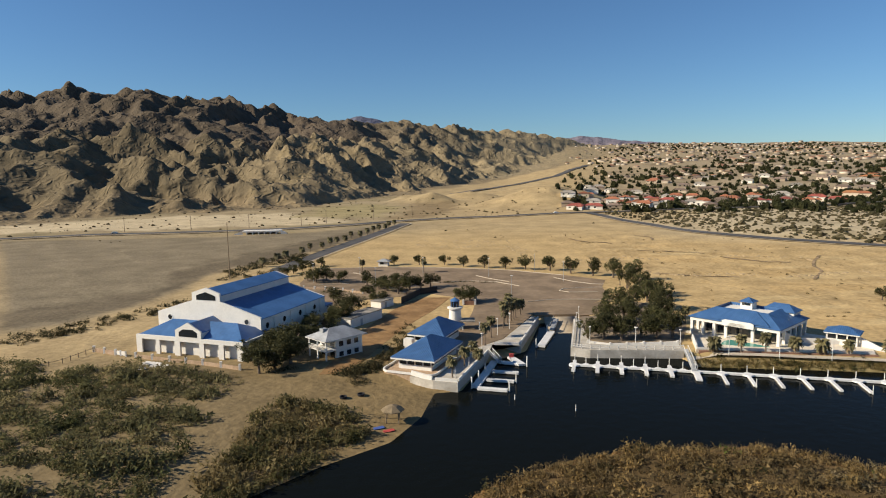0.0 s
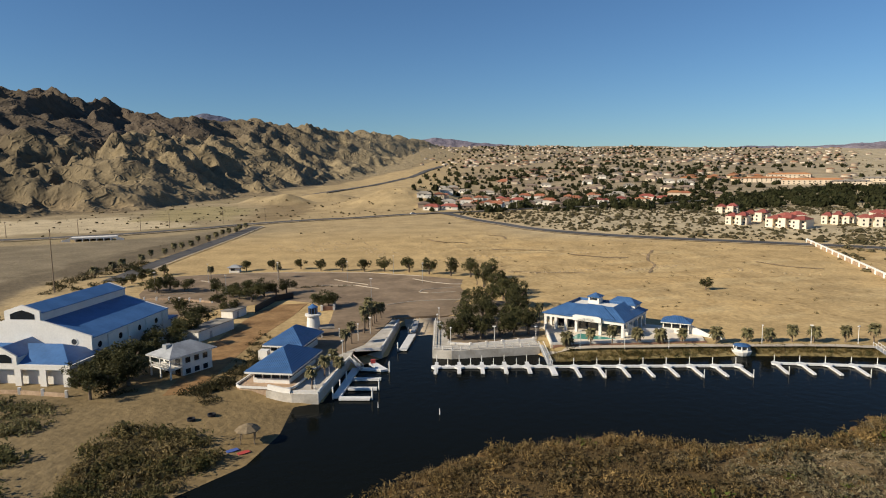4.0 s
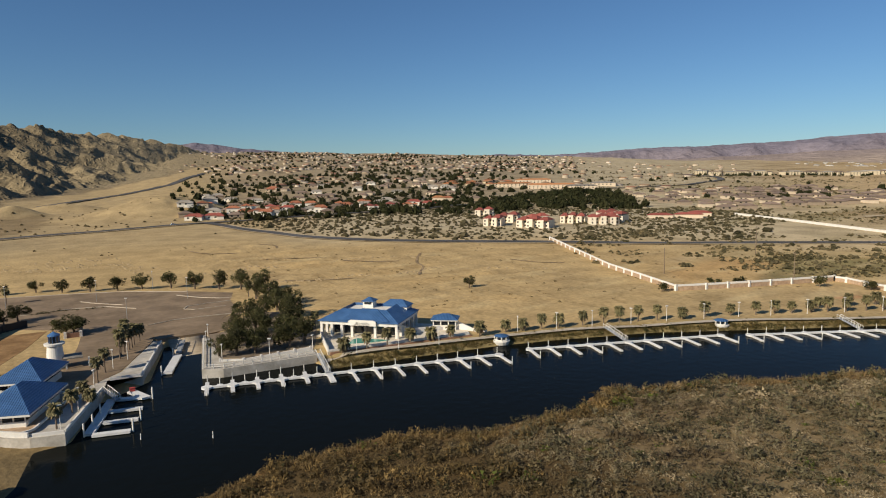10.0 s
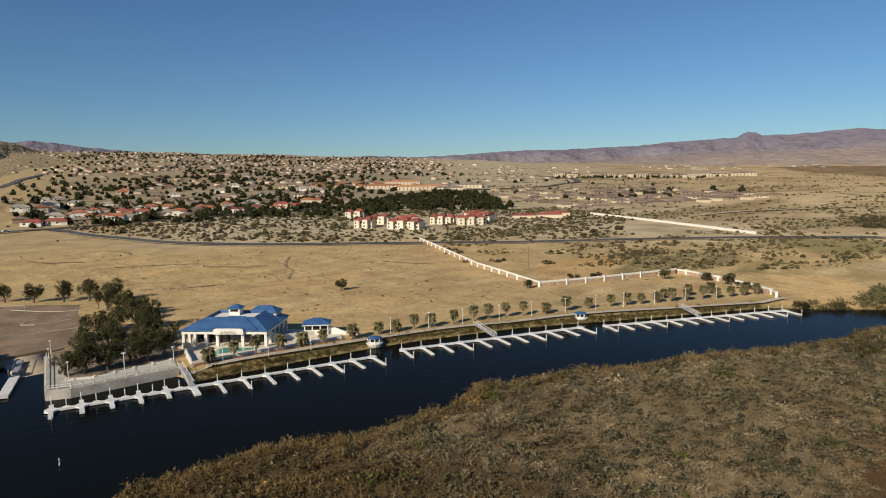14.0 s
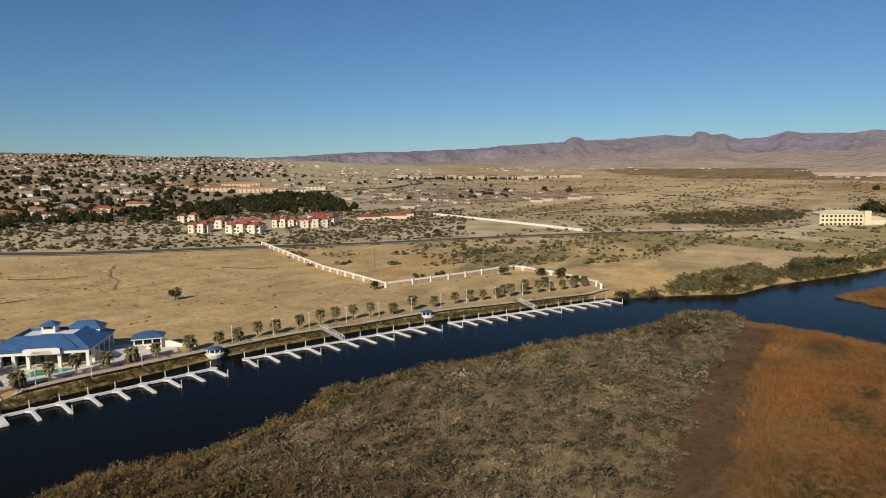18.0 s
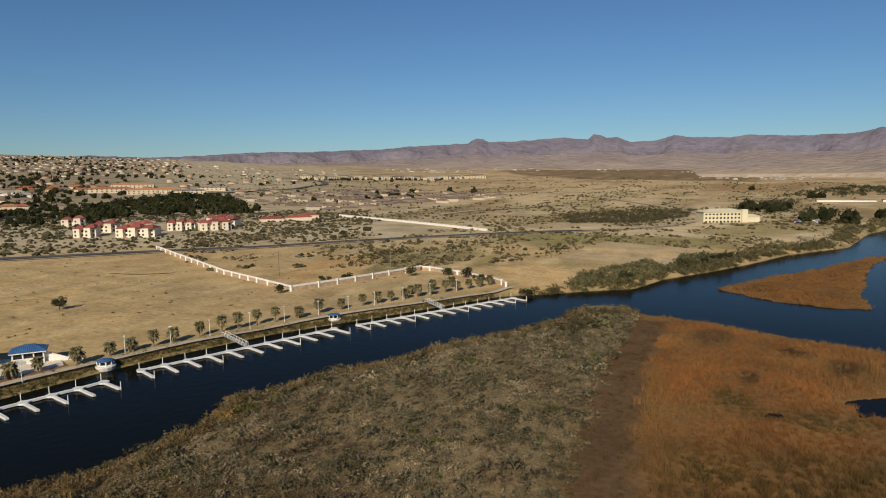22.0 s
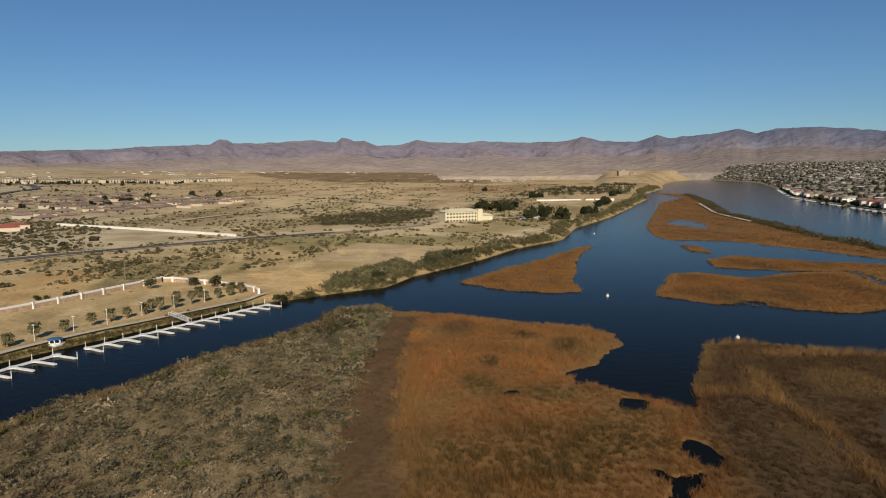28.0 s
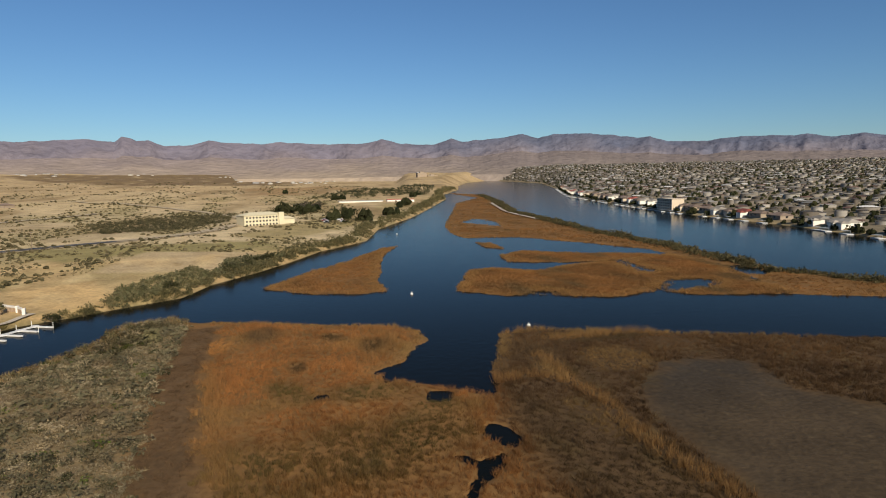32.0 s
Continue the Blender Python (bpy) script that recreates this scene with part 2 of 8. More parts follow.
FOOT_R = np.array([640, 640, 660, 690, 705, 680, 740, 850, 980, 1200, 1560, 2200, 2800, 2900.0])
FRONT_AZ = np.array([-180, -60, -38, -34.2, -32.4, -30.6, -28, -25.6, -21.5, -17.5, -14.7, -11, -7, -4, 0, 4, 8, 12, 15, 17, 180.0])
FRONT_EL = np.array([0, 3.4, 3.6, 3.2, 3.6, 4.3, 4.2, 4.45, 3.7, 2.7, 3.3, 3.6, 3.8, 3.5, 2.9, 2.4, 1.9, 1.2, 0.3, 0, 0.0])
SKY_AZ = np.array([-180, -60, -40, -33.9, -32.5, -31.9, -29.6, -27.4, -25, -22.5, -18.2, -14.6, -11.9, -9, -4.1, -1.6, 0.8, 3.3, 4.8, 8.2, 10.1, 12, 14, 17, 180.0])
SKY_EL = np.array([0, 4.5, 6.0, 6.24, 6.5, 6.2, 7.0, 6.5, 7.0, 6.6, 6.3, 5.75, 4.95, 4.7, 4.4, 4.43, 4.0, 3.72, 3.7, 3.27, 2.94, 2.4, 1.8, 0, 0.0])
CREST_AZ = np.array([-180, -60, -20, -12, -8, 0, 8, 14, 17, 180.0])
CREST_R = np.array([1900, 1900, 1900, 2100, 1900, 2250, 2800, 3200, 3300, 3300.0])


def shores(x, y):
    d = {k: edge_distance(x, y, p) for k, p in (("north", NORTH), ("pen", PENINSULA), ("isle", ISLE), ("marsh", MARSH), ("south", SOUTH))}
    for p in (LOBE, SPIT, ISLET):
        d["marsh"] = np.maximum(d["marsh"], edge_distance(x, y, p))
    for p in PONDS:
        d["marsh"] = np.minimum(d["marsh"], -edge_distance(x, y, p))
    for p in POOLS:
        d["pen"] = np.minimum(d["pen"], -3.0 * edge_distance(x, y, p) - 0.3)
    return d


def height(x, y, hills=True):
    """Heights above the river's level over arrays, and the distances to the shores."""
    x = np.asarray(x, float); y = np.asarray(y, float)
    r = np.hypot(x, y); az = np.degrees(np.arctan2(x, y))
    cols = np.array([np.interp(r, RK, p) for p in PROFILE])
    i = np.clip(np.searchsorted(AZ, az) - 1, 0, len(AZ) - 2)
    f = np.clip((az - AZ[i]) / (AZ[i + 1] - AZ[i]), 0, 1); f = f * f * (3 - 2 * f)
    k = np.arange(x.size).reshape(x.shape)
    flat = cols.reshape(len(AZ), -1)
    z = (flat[i.ravel(), k.ravel()] * (1 - f.ravel()) + flat[i.ravel() + 1, k.ravel()] * f.ravel()).reshape(x.shape)
    z = z + np.clip((r - 330) / 500, 0, 1) * (0.5 * wave(x, y, 90, 0.3) + np.clip(r / 3000, 0, 1) * 5 * wave(x, y, 420, 1.1))
    for cx, cy, sx, sy, hh in ((105, 700, 52, 40, 17), (150, 735, 40, 35, 10), (-14, 780, 26, 18, 12), (-45, 800, 20, 14, 8), (35, 860, 40, 22, 9)):
        z = z + hh * np.exp(-((x - cx) / sx) ** 2 - ((y - cy) / sy) ** 2) * (1 + 0.1 * wave(x, y, 40, 0.9))
    lot = np.clip(edge_distance(x, y, [(40, 330), (110, 440), (140, 400), (178, 340), (225, 285), (200, 215), (180, 165), (150, 150), (110, 172), (86, 235)]) / 14, 0, 1)
    z = z + lot * (0.22 * wave(x, y, 13, 1.3) + 0.3 * np.abs(wave(x + 0.5 * y, y * 1.6, 31, 2.2)) + 0.25 * np.clip(wave(x, y, 7, 6.1), 0.3, 1))
    d = shores(x, y)
    rag = 1.2 * wave(x, y, 17, 2.0) + 0.8 * wave(x, y, 6, 4.0)
    for key in ("pen", "isle", "marsh"):
        d[key] = d[key] + rag
    land = np.maximum(d["north"], d["south"])
    beach = np.clip((2 - x) / 6, 0, 1) * np.clip((135 - y) / 6, 0, 1)
    zl = np.minimum(z, np.clip(land * (0.42 - 0.34 * beach) * (1 - np.clip((az - 78) / 10, 0, 1) * np.clip((105.5 - az) / 4, 0, 1) * (1 - np.interp(r, [500, 1400, 2200], [1, 0.15, 0.03]))), -2.5, 1e9))
    low = np.maximum(np.maximum(d["isle"], d["marsh"]), d["pen"])
    shrubs = np.clip((d["pen"] - 4) / 12, 0, 1) * np.clip((y - np.interp(x, [0, 84, 108, 149, 199, 220], [15, 18, 21, 24, 23, 26])) / 10, 0, 1)
    zm = np.clip(low * 0.25, -2.5, 0.15 + 0.9 * shrubs)
    out = np.where(land > 0, zl, np.maximum(zl, zm))
    return out, d, r, az


def hill_height(x, y, r, az):
    """The rocky range in two rows, a craggy front and a darker crest behind, cut by ravines; also how far a place belongs to the crest."""
    foot = np.interp(az + 1.2 * wave(x, y, 520, 0.4), FOOT_AZ, FOOT_R) + 38 * wave(x, y, 170, 2.1)
    step = np.interp(az, [-60, -14, -6, 0, 17], [420, 460, 640, 760, 800])
    crest = np.interp(az, CREST_AZ, CREST_R)
    tall_f = np.tan(np.radians(np.interp(az, FRONT_AZ, FRONT_EL))) * (foot + step) + 45
    tall_b = np.tan(np.radians(np.interp(az, SKY_AZ, SKY_EL))) * crest + 45
    u, v = (r - foot) / step, (r - foot - 0.5 * step) / (crest - foot - 0.5 * step)
    zf, zb = np.zeros_like(x), np.zeros_like(x)
    for a in zip(*np.nonzero((u > 0) & (v < 1.6) & (az > -75) & (az < 17))):
        p = Vector((x[a], y[a], 0.0))
        w = noise.noise_vector(p / 310) * 75 + noise.noise_vector(p / 95) * 20
        q = Vector((p.x + w.x, p.y + w.y, 0.7))
        big = min(1.15, noise.ridged_multi_fractal(q / 290, 1.0, 2.1, 3, 1.0, 2.0) * 0.5)
        mid = min(1.2, noise.ridged_multi_fractal(q / 135 + Vector((3, 1, 0)), 1.0, 2.1, 3, 1.0, 2.0) * 0.5)
        fine = min(1.2, noise.ridged_multi_fractal(q / 46 + Vector((7, 2, 0)), 1.0, 2.1, 2, 1.0, 2.0) * 0.5)
        soft = 1.0 - 0.5 * min(1.0, max(0.0, (az[a] + 3) / 13))
        k = min(1.0, u[a] * 4) * soft
        up = min(1.0, u[a]) ** 0.9 if u[a] < 1 else max(0.3, 1.0 - 0.35 * (u[a] - 1))
        zf[a] = tall_f[a] * up * (1 - soft * (0.62 - 0.36 * big - 0.32 * mid)) + k * (36 * (mid - 0.45) + 24 * (fine - 0.4))
        if v[a] > 0:
            up = min(1.0, v[a]) ** 0.75 if v[a] < 1 else 1.0 - 0.9 * (v[a] - 1)
            zb[a] = tall_b[a] * max(0.0, up) * (1 - soft * (0.36 - 0.24 * big - 0.14 * mid)) + min(1.0, v[a] * 5) * soft * (24 * (mid - 0.45) + 16 * (fine - 0.4))
    # bring the skyline to its height all along
    limit = np.tan(np.radians(np.interp(az, SKY_AZ, SKY_EL))) * r + 45
    for z in (zf, zb):
        f = np.min(np.where(z > 20, limit / np.maximum(z, 1), 9.0), axis=1)
        f = np.convolve(np.pad(np.clip(f, 0.3, 1.9), 14, "edge"), np.ones(29) / 29, "valid")
        z *= (f if z is zb else np.minimum(f, 1.0))[:, None]
    return np.maximum(np.maximum(zf, zb), 0), np.clip((zb - zf) / 15 + 0.5, 0, 1)


def build_ground():
    az = np.concatenate([np.arange(-180, -45, 3.0), np.arange(-45, 18, 0.15), np.arange(18, 146, 0.36), np.arange(146, 180, 3.0), [180.0]])
    rr = np.concatenate([[0.02, 5, 30, 55], 70 * 1.0105 ** np.arange(0, 200), 566 * 1.0078 ** np.arange(0, 188), 2440 * 1.013 ** np.arange(0, 55), [4950.0]])
    A, Rr = np.meshgrid(np.radians(az), rr, indexing="ij")
    x, y = np.sin(A) * Rr, np.cos(A) * Rr
    z, d, r, azd = height(x, y)
    hz, slate = hill_height(x, y, r, azd)
    z = np.where(hz > 0.5, np.maximum(z, hz), z)
    nA, nR = x.shape
    idx = np.arange(nA * nR).reshape(nA, nR)
    q = np.stack([idx[:-1, :-1], idx[1:, :-1], idx[1:, 1:], idx[:-1, 1:]], -1).reshape(-1, 4)[:, ::-1]
    me = mesh_np("ground", np.stack([x, y, z], -1).reshape(-1, 3), q, M_GROUND, True)
    # soil colours by place
    c = np.empty(x.shape + (3,)); c[:] = (0.40, 0.30, 0.175)
    def blend(w, col):
        w = np.clip(w, 0, 1)[..., None]
        c[:] = c * (1 - w) + np.array(col) * w
    field = 0.5 + 0.5 * wave(x, y, 60, 0.7)
    blend(field * 0.5, (0.46, 0.35, 0.21))
    scrub = np.clip((r - 370) / 60, 0, 1) * np.clip((azd - 16) / 8, 0, 1) * (d["north"] > 0)
    blend(scrub, (0.47, 0.39, 0.28))
    blend(scrub * np.clip(wave(x, y, 70, 2.2) * 1.5, 0, 1) * 0.5, (0.27, 0.225, 0.15))
    plain = np.clip((azd - 52) / 10, 0, 1) * np.clip((r - 700) / 300, 0, 1) * (d["north"] > 0)
    blend(plain * 0.8, (0.40, 0.30, 0.19))
    blend(plain * np.clip(wave(x, y, 500, 0.5), 0, 1) * 0.7, (0.28, 0.21, 0.13))
    green = np.clip((azd - 44) / 12, 0, 1) * np.clip((r - 270) / 60, 0, 1) * np.clip((1500 - r) / 500, 0, 1) * (d["north"] > 4)
    blend(green * np.clip(wave(x * 0.55 - y * 0.3, y * 1.4 + x * 0.3, 150, 1.7) * 1.3 + 0.2, 0, 1) * 0.75, (0.26, 0.225, 0.125))
    blend(green * np.clip(wave(x * 0.4 - y * 0.2, y * 1.6 + x * 0.25, 90, 4.4) * 1.6 - 0.7, 0, 1) * 0.8, (0.46, 0.37, 0.26))
    def zone(poly, soft, col, most=1.0):
        e = edge_distance(x, y, poly) + 0.8 * soft * wave(x, y, 4 * soft, 1.9) + 0.4 * soft * wave(x, y, 1.3 * soft, 0.7)
        blend(np.clip(e / soft + 0.5, 0, 1) * most, col)
    far_side = np.clip((r - 420) / 60, 0, 1) * np.clip((2 - azd) / 8, 0, 1)
    blend(far_side * 0.9, (0.3, 0.24, 0.158))
    blend(far_side * np.clip(wave(x * 0.5, y * 1.3, 110, 2.7) * 1.5, 0, 1) * 0.6, (0.23, 0.19, 0.11))
    blend(far_side * np.clip(wave(x * 0.4, y * 1.6, 70, 6.1) * 1.6 - 0.6, 0, 1) * 0.6, (0.4, 0.33, 0.23))
    zone([(-330, 473), (-380, 545), (-300, 579), (-171, 640), (-116, 579), (-77, 522), (-170, 497)], 14, (0.5, 0.41, 0.29))
    zone([(-130, 589), (-133, 735), (-75, 768), (-48, 693), (-62, 589), (-91, 564)], 16, (0.33, 0.275, 0.15), 0.8)
    zone([(-43, 556), (-33, 751), (-10, 763), (17, 755), (14, 647), (-17, 553)], 14, (0.22, 0.16, 0.095), 0.75)
    wash = np.clip(edge_distance(x, y, WASH) / 8 + 0.5, 0, 1)
    blend(wash, (0.25, 0.205, 0.148))
    zone([(-127, 176), (-141, 197), (-123, 223), (-109, 247), (-122, 278), (-122, 304), (-99, 362), (-72, 437), (-43, 499), (-54, 417), (-71, 350), (-86, 313), (-101, 291), (-106, 266), (-101, 245), (-104, 213)], 6, (0.16, 0.128, 0.092), 0.85)
    for k in range(3):
        blend(wash * np.clip(1 - np.abs(edge_distance(x, y, WASH) - 26 - 30 * k + 5 * wave(x, y, 60, k)) / 2.5, 0, 1) * 0.5, (0.32, 0.265, 0.19))
    zone([(3229, 1101), (3630, 466), (3944, -174), (1950, -87), (1785, 229), (2089, 581)], 60, (0.15, 0.105, 0.065), 0.9)
    zone([(1683, 53), (1698, -186), (1402, -194), (1133, -69), (1239, 22)], 40, (0.27, 0.18, 0.1), 0.8)
    zone([(590, 141), (685, 88), (710, 30), (602, 31), (524, 67), (513, 112)], 14, (0.12, 0.1, 0.055), 0.85)
    zone([(404, 145), (429, 111), (431, 64), (430, -6), (378, -2), (390, 50), (361, 101)], 12, (0.22, 0.195, 0.095), 0.9)
    zone([(261, 162), (309, 169), (326, 144), (332, 114), (306, 99), (276, 107), (276, 132), (249, 132), (242, 147)], 10, (0.2, 0.175, 0.09), 0.85)
    zone([(450, 240), (560, 250), (640, 190), (690, 120), (600, 160), (520, 170), (470, 200)], 30, (0.42, 0.34, 0.235), 0.6)
    zone([(760, 250), (1100, 330), (1400, 250), (1300, 120), (900, 140)], 50, (0.46, 0.37, 0.25), 0.75)
    zone([(430, -8), (480, -50), (640, -120), (800, -180), (820, -150), (660, -80), (540, -10), (470, 20)], 12, (0.26, 0.215, 0.11), 0.8)
    streak = np.clip((azd - 48) / 10, 0, 1) * np.clip((r - 420) / 200, 0, 1) * (d["north"] > 3)
    blend(streak * np.clip(wave(x * 0.35, y * 1.5, 210, 2.9) * 1.8 - 0.2, 0, 1) * 0.8, (0.24, 0.178, 0.105))
    blend(streak * np.clip(wave(x * 0.3, y * 1.4, 120, 5.9) * 1.7 - 0.8, 0, 1) * 0.7, (0.48, 0.39, 0.27))
    town = np.clip((r - 620) / 60, 0, 1) * np.clip((azd - 12) / 3, 0, 1) * np.clip((46 - azd) / 6, 0, 1)
    blend(town * 0.8, (0.3, 0.24, 0.17))
    blend(town * np.clip(wave(x, y, 160, 3.3) * 1.3, 0, 1) * 0.7, (0.2, 0.155, 0.11))
    rock = np.clip(hz / 12, 0, 1)
    east = np.clip((azd + 9) / 12, 0, 1)
    blend(rock, (0.215, 0.17, 0.113))
    blend(rock * np.clip(wave(x + 0.5 * y, y, 120, 1.9) * 1.5 - 0.2, 0, 1) * 0.6, (0.125, 0.1, 0.074))
    blend(rock * np.clip(wave(x, y, 75, 4.9) * 1.6 - 0.6, 0, 1) * 0.6, (0.22, 0.17, 0.1))
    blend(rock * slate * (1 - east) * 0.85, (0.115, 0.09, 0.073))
    # left end of the range darker: its shadowed slopes are put into the colour
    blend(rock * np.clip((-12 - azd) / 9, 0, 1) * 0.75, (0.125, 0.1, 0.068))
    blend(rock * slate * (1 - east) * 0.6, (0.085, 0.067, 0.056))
    blend(rock * east * 0.8, (0.235, 0.19, 0.128))
    blend(rock * east * np.clip(wave(x, y, 190, 3.1) * 1.5, 0, 1) * 0.5, (0.16, 0.128, 0.088))
    blend(rock * np.clip((azd - 0) / 8, 0, 1) * 0.6, (0.33, 0.265, 0.175))
    blend(rock * np.clip(1 - hz / 26, 0, 1) * 0.6, (0.26, 0.19, 0.12))
    low = np.maximum(np.maximum(d["isle"], d["marsh"]), d["pen"])
    blend((low > -3) * 1.0 * (d["north"] < 0) * (d["south"] < 0), (0.2, 0.108, 0.043))
    blend(np.clip((-y - 36 - 0.15 * (x - 100)) / 9, 0, 1) * (d["pen"] > -3), (0.09, 0.056, 0.03))
    blend((d["pen"] > -3) * np.clip(wave(x, y, 18, 0.2) * 1.3 - 0.2, 0, 1) * 0.5 * (d["north"] < 0), (0.105, 0.075, 0.032))
    shr = np.clip((d["pen"]) / 6, 0, 1) * np.clip((y - np.interp(x, [0, 84, 108, 149, 199, 220], [15, 18, 21, 24, 23, 26])) / 4, 0, 1) * (d["north"] < 0)
    blend(shr, (0.21, 0.155, 0.092))
    blend(shr * np.clip(wave(x, y, 12, 0.8) * 1.5 - 0.2, 0, 1) * 0.7, (0.23, 0.175, 0.1))
    blend(shr * np.clip((82 - x) / 14, 0, 1), (0.1, 0.068, 0.034))
    mud = np.clip((edge_distance(x, y, MUD) + 2 * wave(x, y, 9, 0.4)) / 5 + 0.3, 0, 1)
    blend(mud, (0.066, 0.047, 0.031))
    blend(mud * np.clip((x - 92) / 26, 0, 1) * 0.7, (0.043, 0.036, 0.031))
    blend(mud * np.clip(wave(x, y, 17, 0.8) * 1.4 - 0.4, 0, 1) * 0.5, (0.085, 0.06, 0.036))
    blend(mud * np.clip(wave(x, y * 1.5, 5, 2.8) * 2 - 1.2, 0, 1) * 0.5, (0.11, 0.08, 0.048))
    blend(np.clip((edge_distance(x, y, STRIP) + 3 + 1.5 * wave(x, y, 8, 0.3)) / 5, 0, 1) * 0.9, (0.12, 0.076, 0.043))
    pad = np.clip(edge_distance(x, y, PAD) / 5 + 0.4, 0, 1)
    blend(pad, (0.4, 0.32, 0.22))
    blend(np.clip(edge_distance(x, y, [(222, 60), (246, 46), (300, 70), (282, 98), (250, 88)]) / 6, 0, 1), (0.5, 0.36, 0.2))
    blend(np.clip(edge_distance(x, y, [(206, 156), (240, 143), (289, 158), (288, 192), (230, 188)]) / 8, 0, 1), (0.43, 0.29, 0.15))
    blend(np.clip(edge_distance(x, y, [(224, 110), (237, 106), (236, 101), (226, 104)]) / 2, 0, 1), (0.42, 0.2, 0.13))
    lot = np.clip((d["north"] - 10) / 20, 0, 1) * np.clip((380 - r) / 20, 0, 1) * np.clip((azd - 10) / 6, 0, 1)
    blend(lot * np.clip(wave(x, y * 2.2, 120, 0.1), 0, 1) * 0.6, (0.50, 0.36, 0.195))
    blend(lot * (np.abs(wave(x, y, 46, 5.1)) < 0.035) * 0.55, (0.25, 0.18, 0.1))
    blend(lot * np.clip(wave(x, y, 21, 3.7) * 1.6 - 0.5, 0, 1) * 0.5, (0.31, 0.225, 0.125))
    blend(lot * np.clip(wave(x, y, 6.5, 1.7) * 2 - 1.3, 0, 1) * 0.6, (0.24, 0.165, 0.09))
    blend(lot * np.clip(wave(x * 0.5, y * 2.4, 40, 4.7) * 1.6 - 0.6, 0, 1) * 0.6, (0.52, 0.42, 0.27))
    south = np.clip(d["south"] / 10, 0, 1)
    blend(south, (0.2, 0.165, 0.12))
    bank = np.clip(1 - d["north"] / 9, 0, 1) * (d["north"] > -3) * (x > 58)
    blend(bank, (0.2, 0.165, 0.09))
    near = (np.clip((470 - r) / 90, 0, 1) * np.clip((azd + 20) / 12, 0, 1) * np.clip((66 - azd) / 16, 0, 1) * (1 - wash) * (d["north"] > -3))[..., None]
    sand = (np.clip((190 - r) / 45, 0, 1) * np.clip((8 - x) / 10, 0, 1) * (d["north"] > -3))[..., None]
    tone = np.array((0.94, 0.92, 0.82)) * (1 - near) + np.array((1.04, 0.975, 0.79)) * near
    tone = tone * (1 + np.array((0.2, 0.14, 0.04)) * (np.clip((azd - 56) / 14, 0, 1) * (d["north"] > 0))[..., None])
    tone = tone * (1 - 0.5 * sand) * (1 - 0.12 * wash)[..., None]
    cut = np.clip(1 - np.abs(d["north"] - 2.0) / 3.0, 0, 1) * (x > 226)
    blend(cut * np.clip(wave(x, y, 30, 0.2) + 0.7, 0, 1), (0.44, 0.31, 0.18))
    c *= tone
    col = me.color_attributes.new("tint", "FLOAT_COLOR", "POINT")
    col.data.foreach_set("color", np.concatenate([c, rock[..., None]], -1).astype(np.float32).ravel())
    ob = tagged(new("ground", me), "dry sandy desert ground with rocky hills and river banks", "ground", kind="structure")
    return ob


ground = build_ground()
wv = [(-4900, -4900, 0), (4900, -4900, 0), (4900, 4900, 0), (-4900, 4900, 0)]
water = tagged(new("water", mesh_np("water", wv, [(0, 1, 2, 3)], M_WATER)), "still dark blue river water", "water", kind="structure")


def zat(x, y):
    """The ground's height at one place."""
    return float(height(np.array([x]), np.array([y]))[0][0])


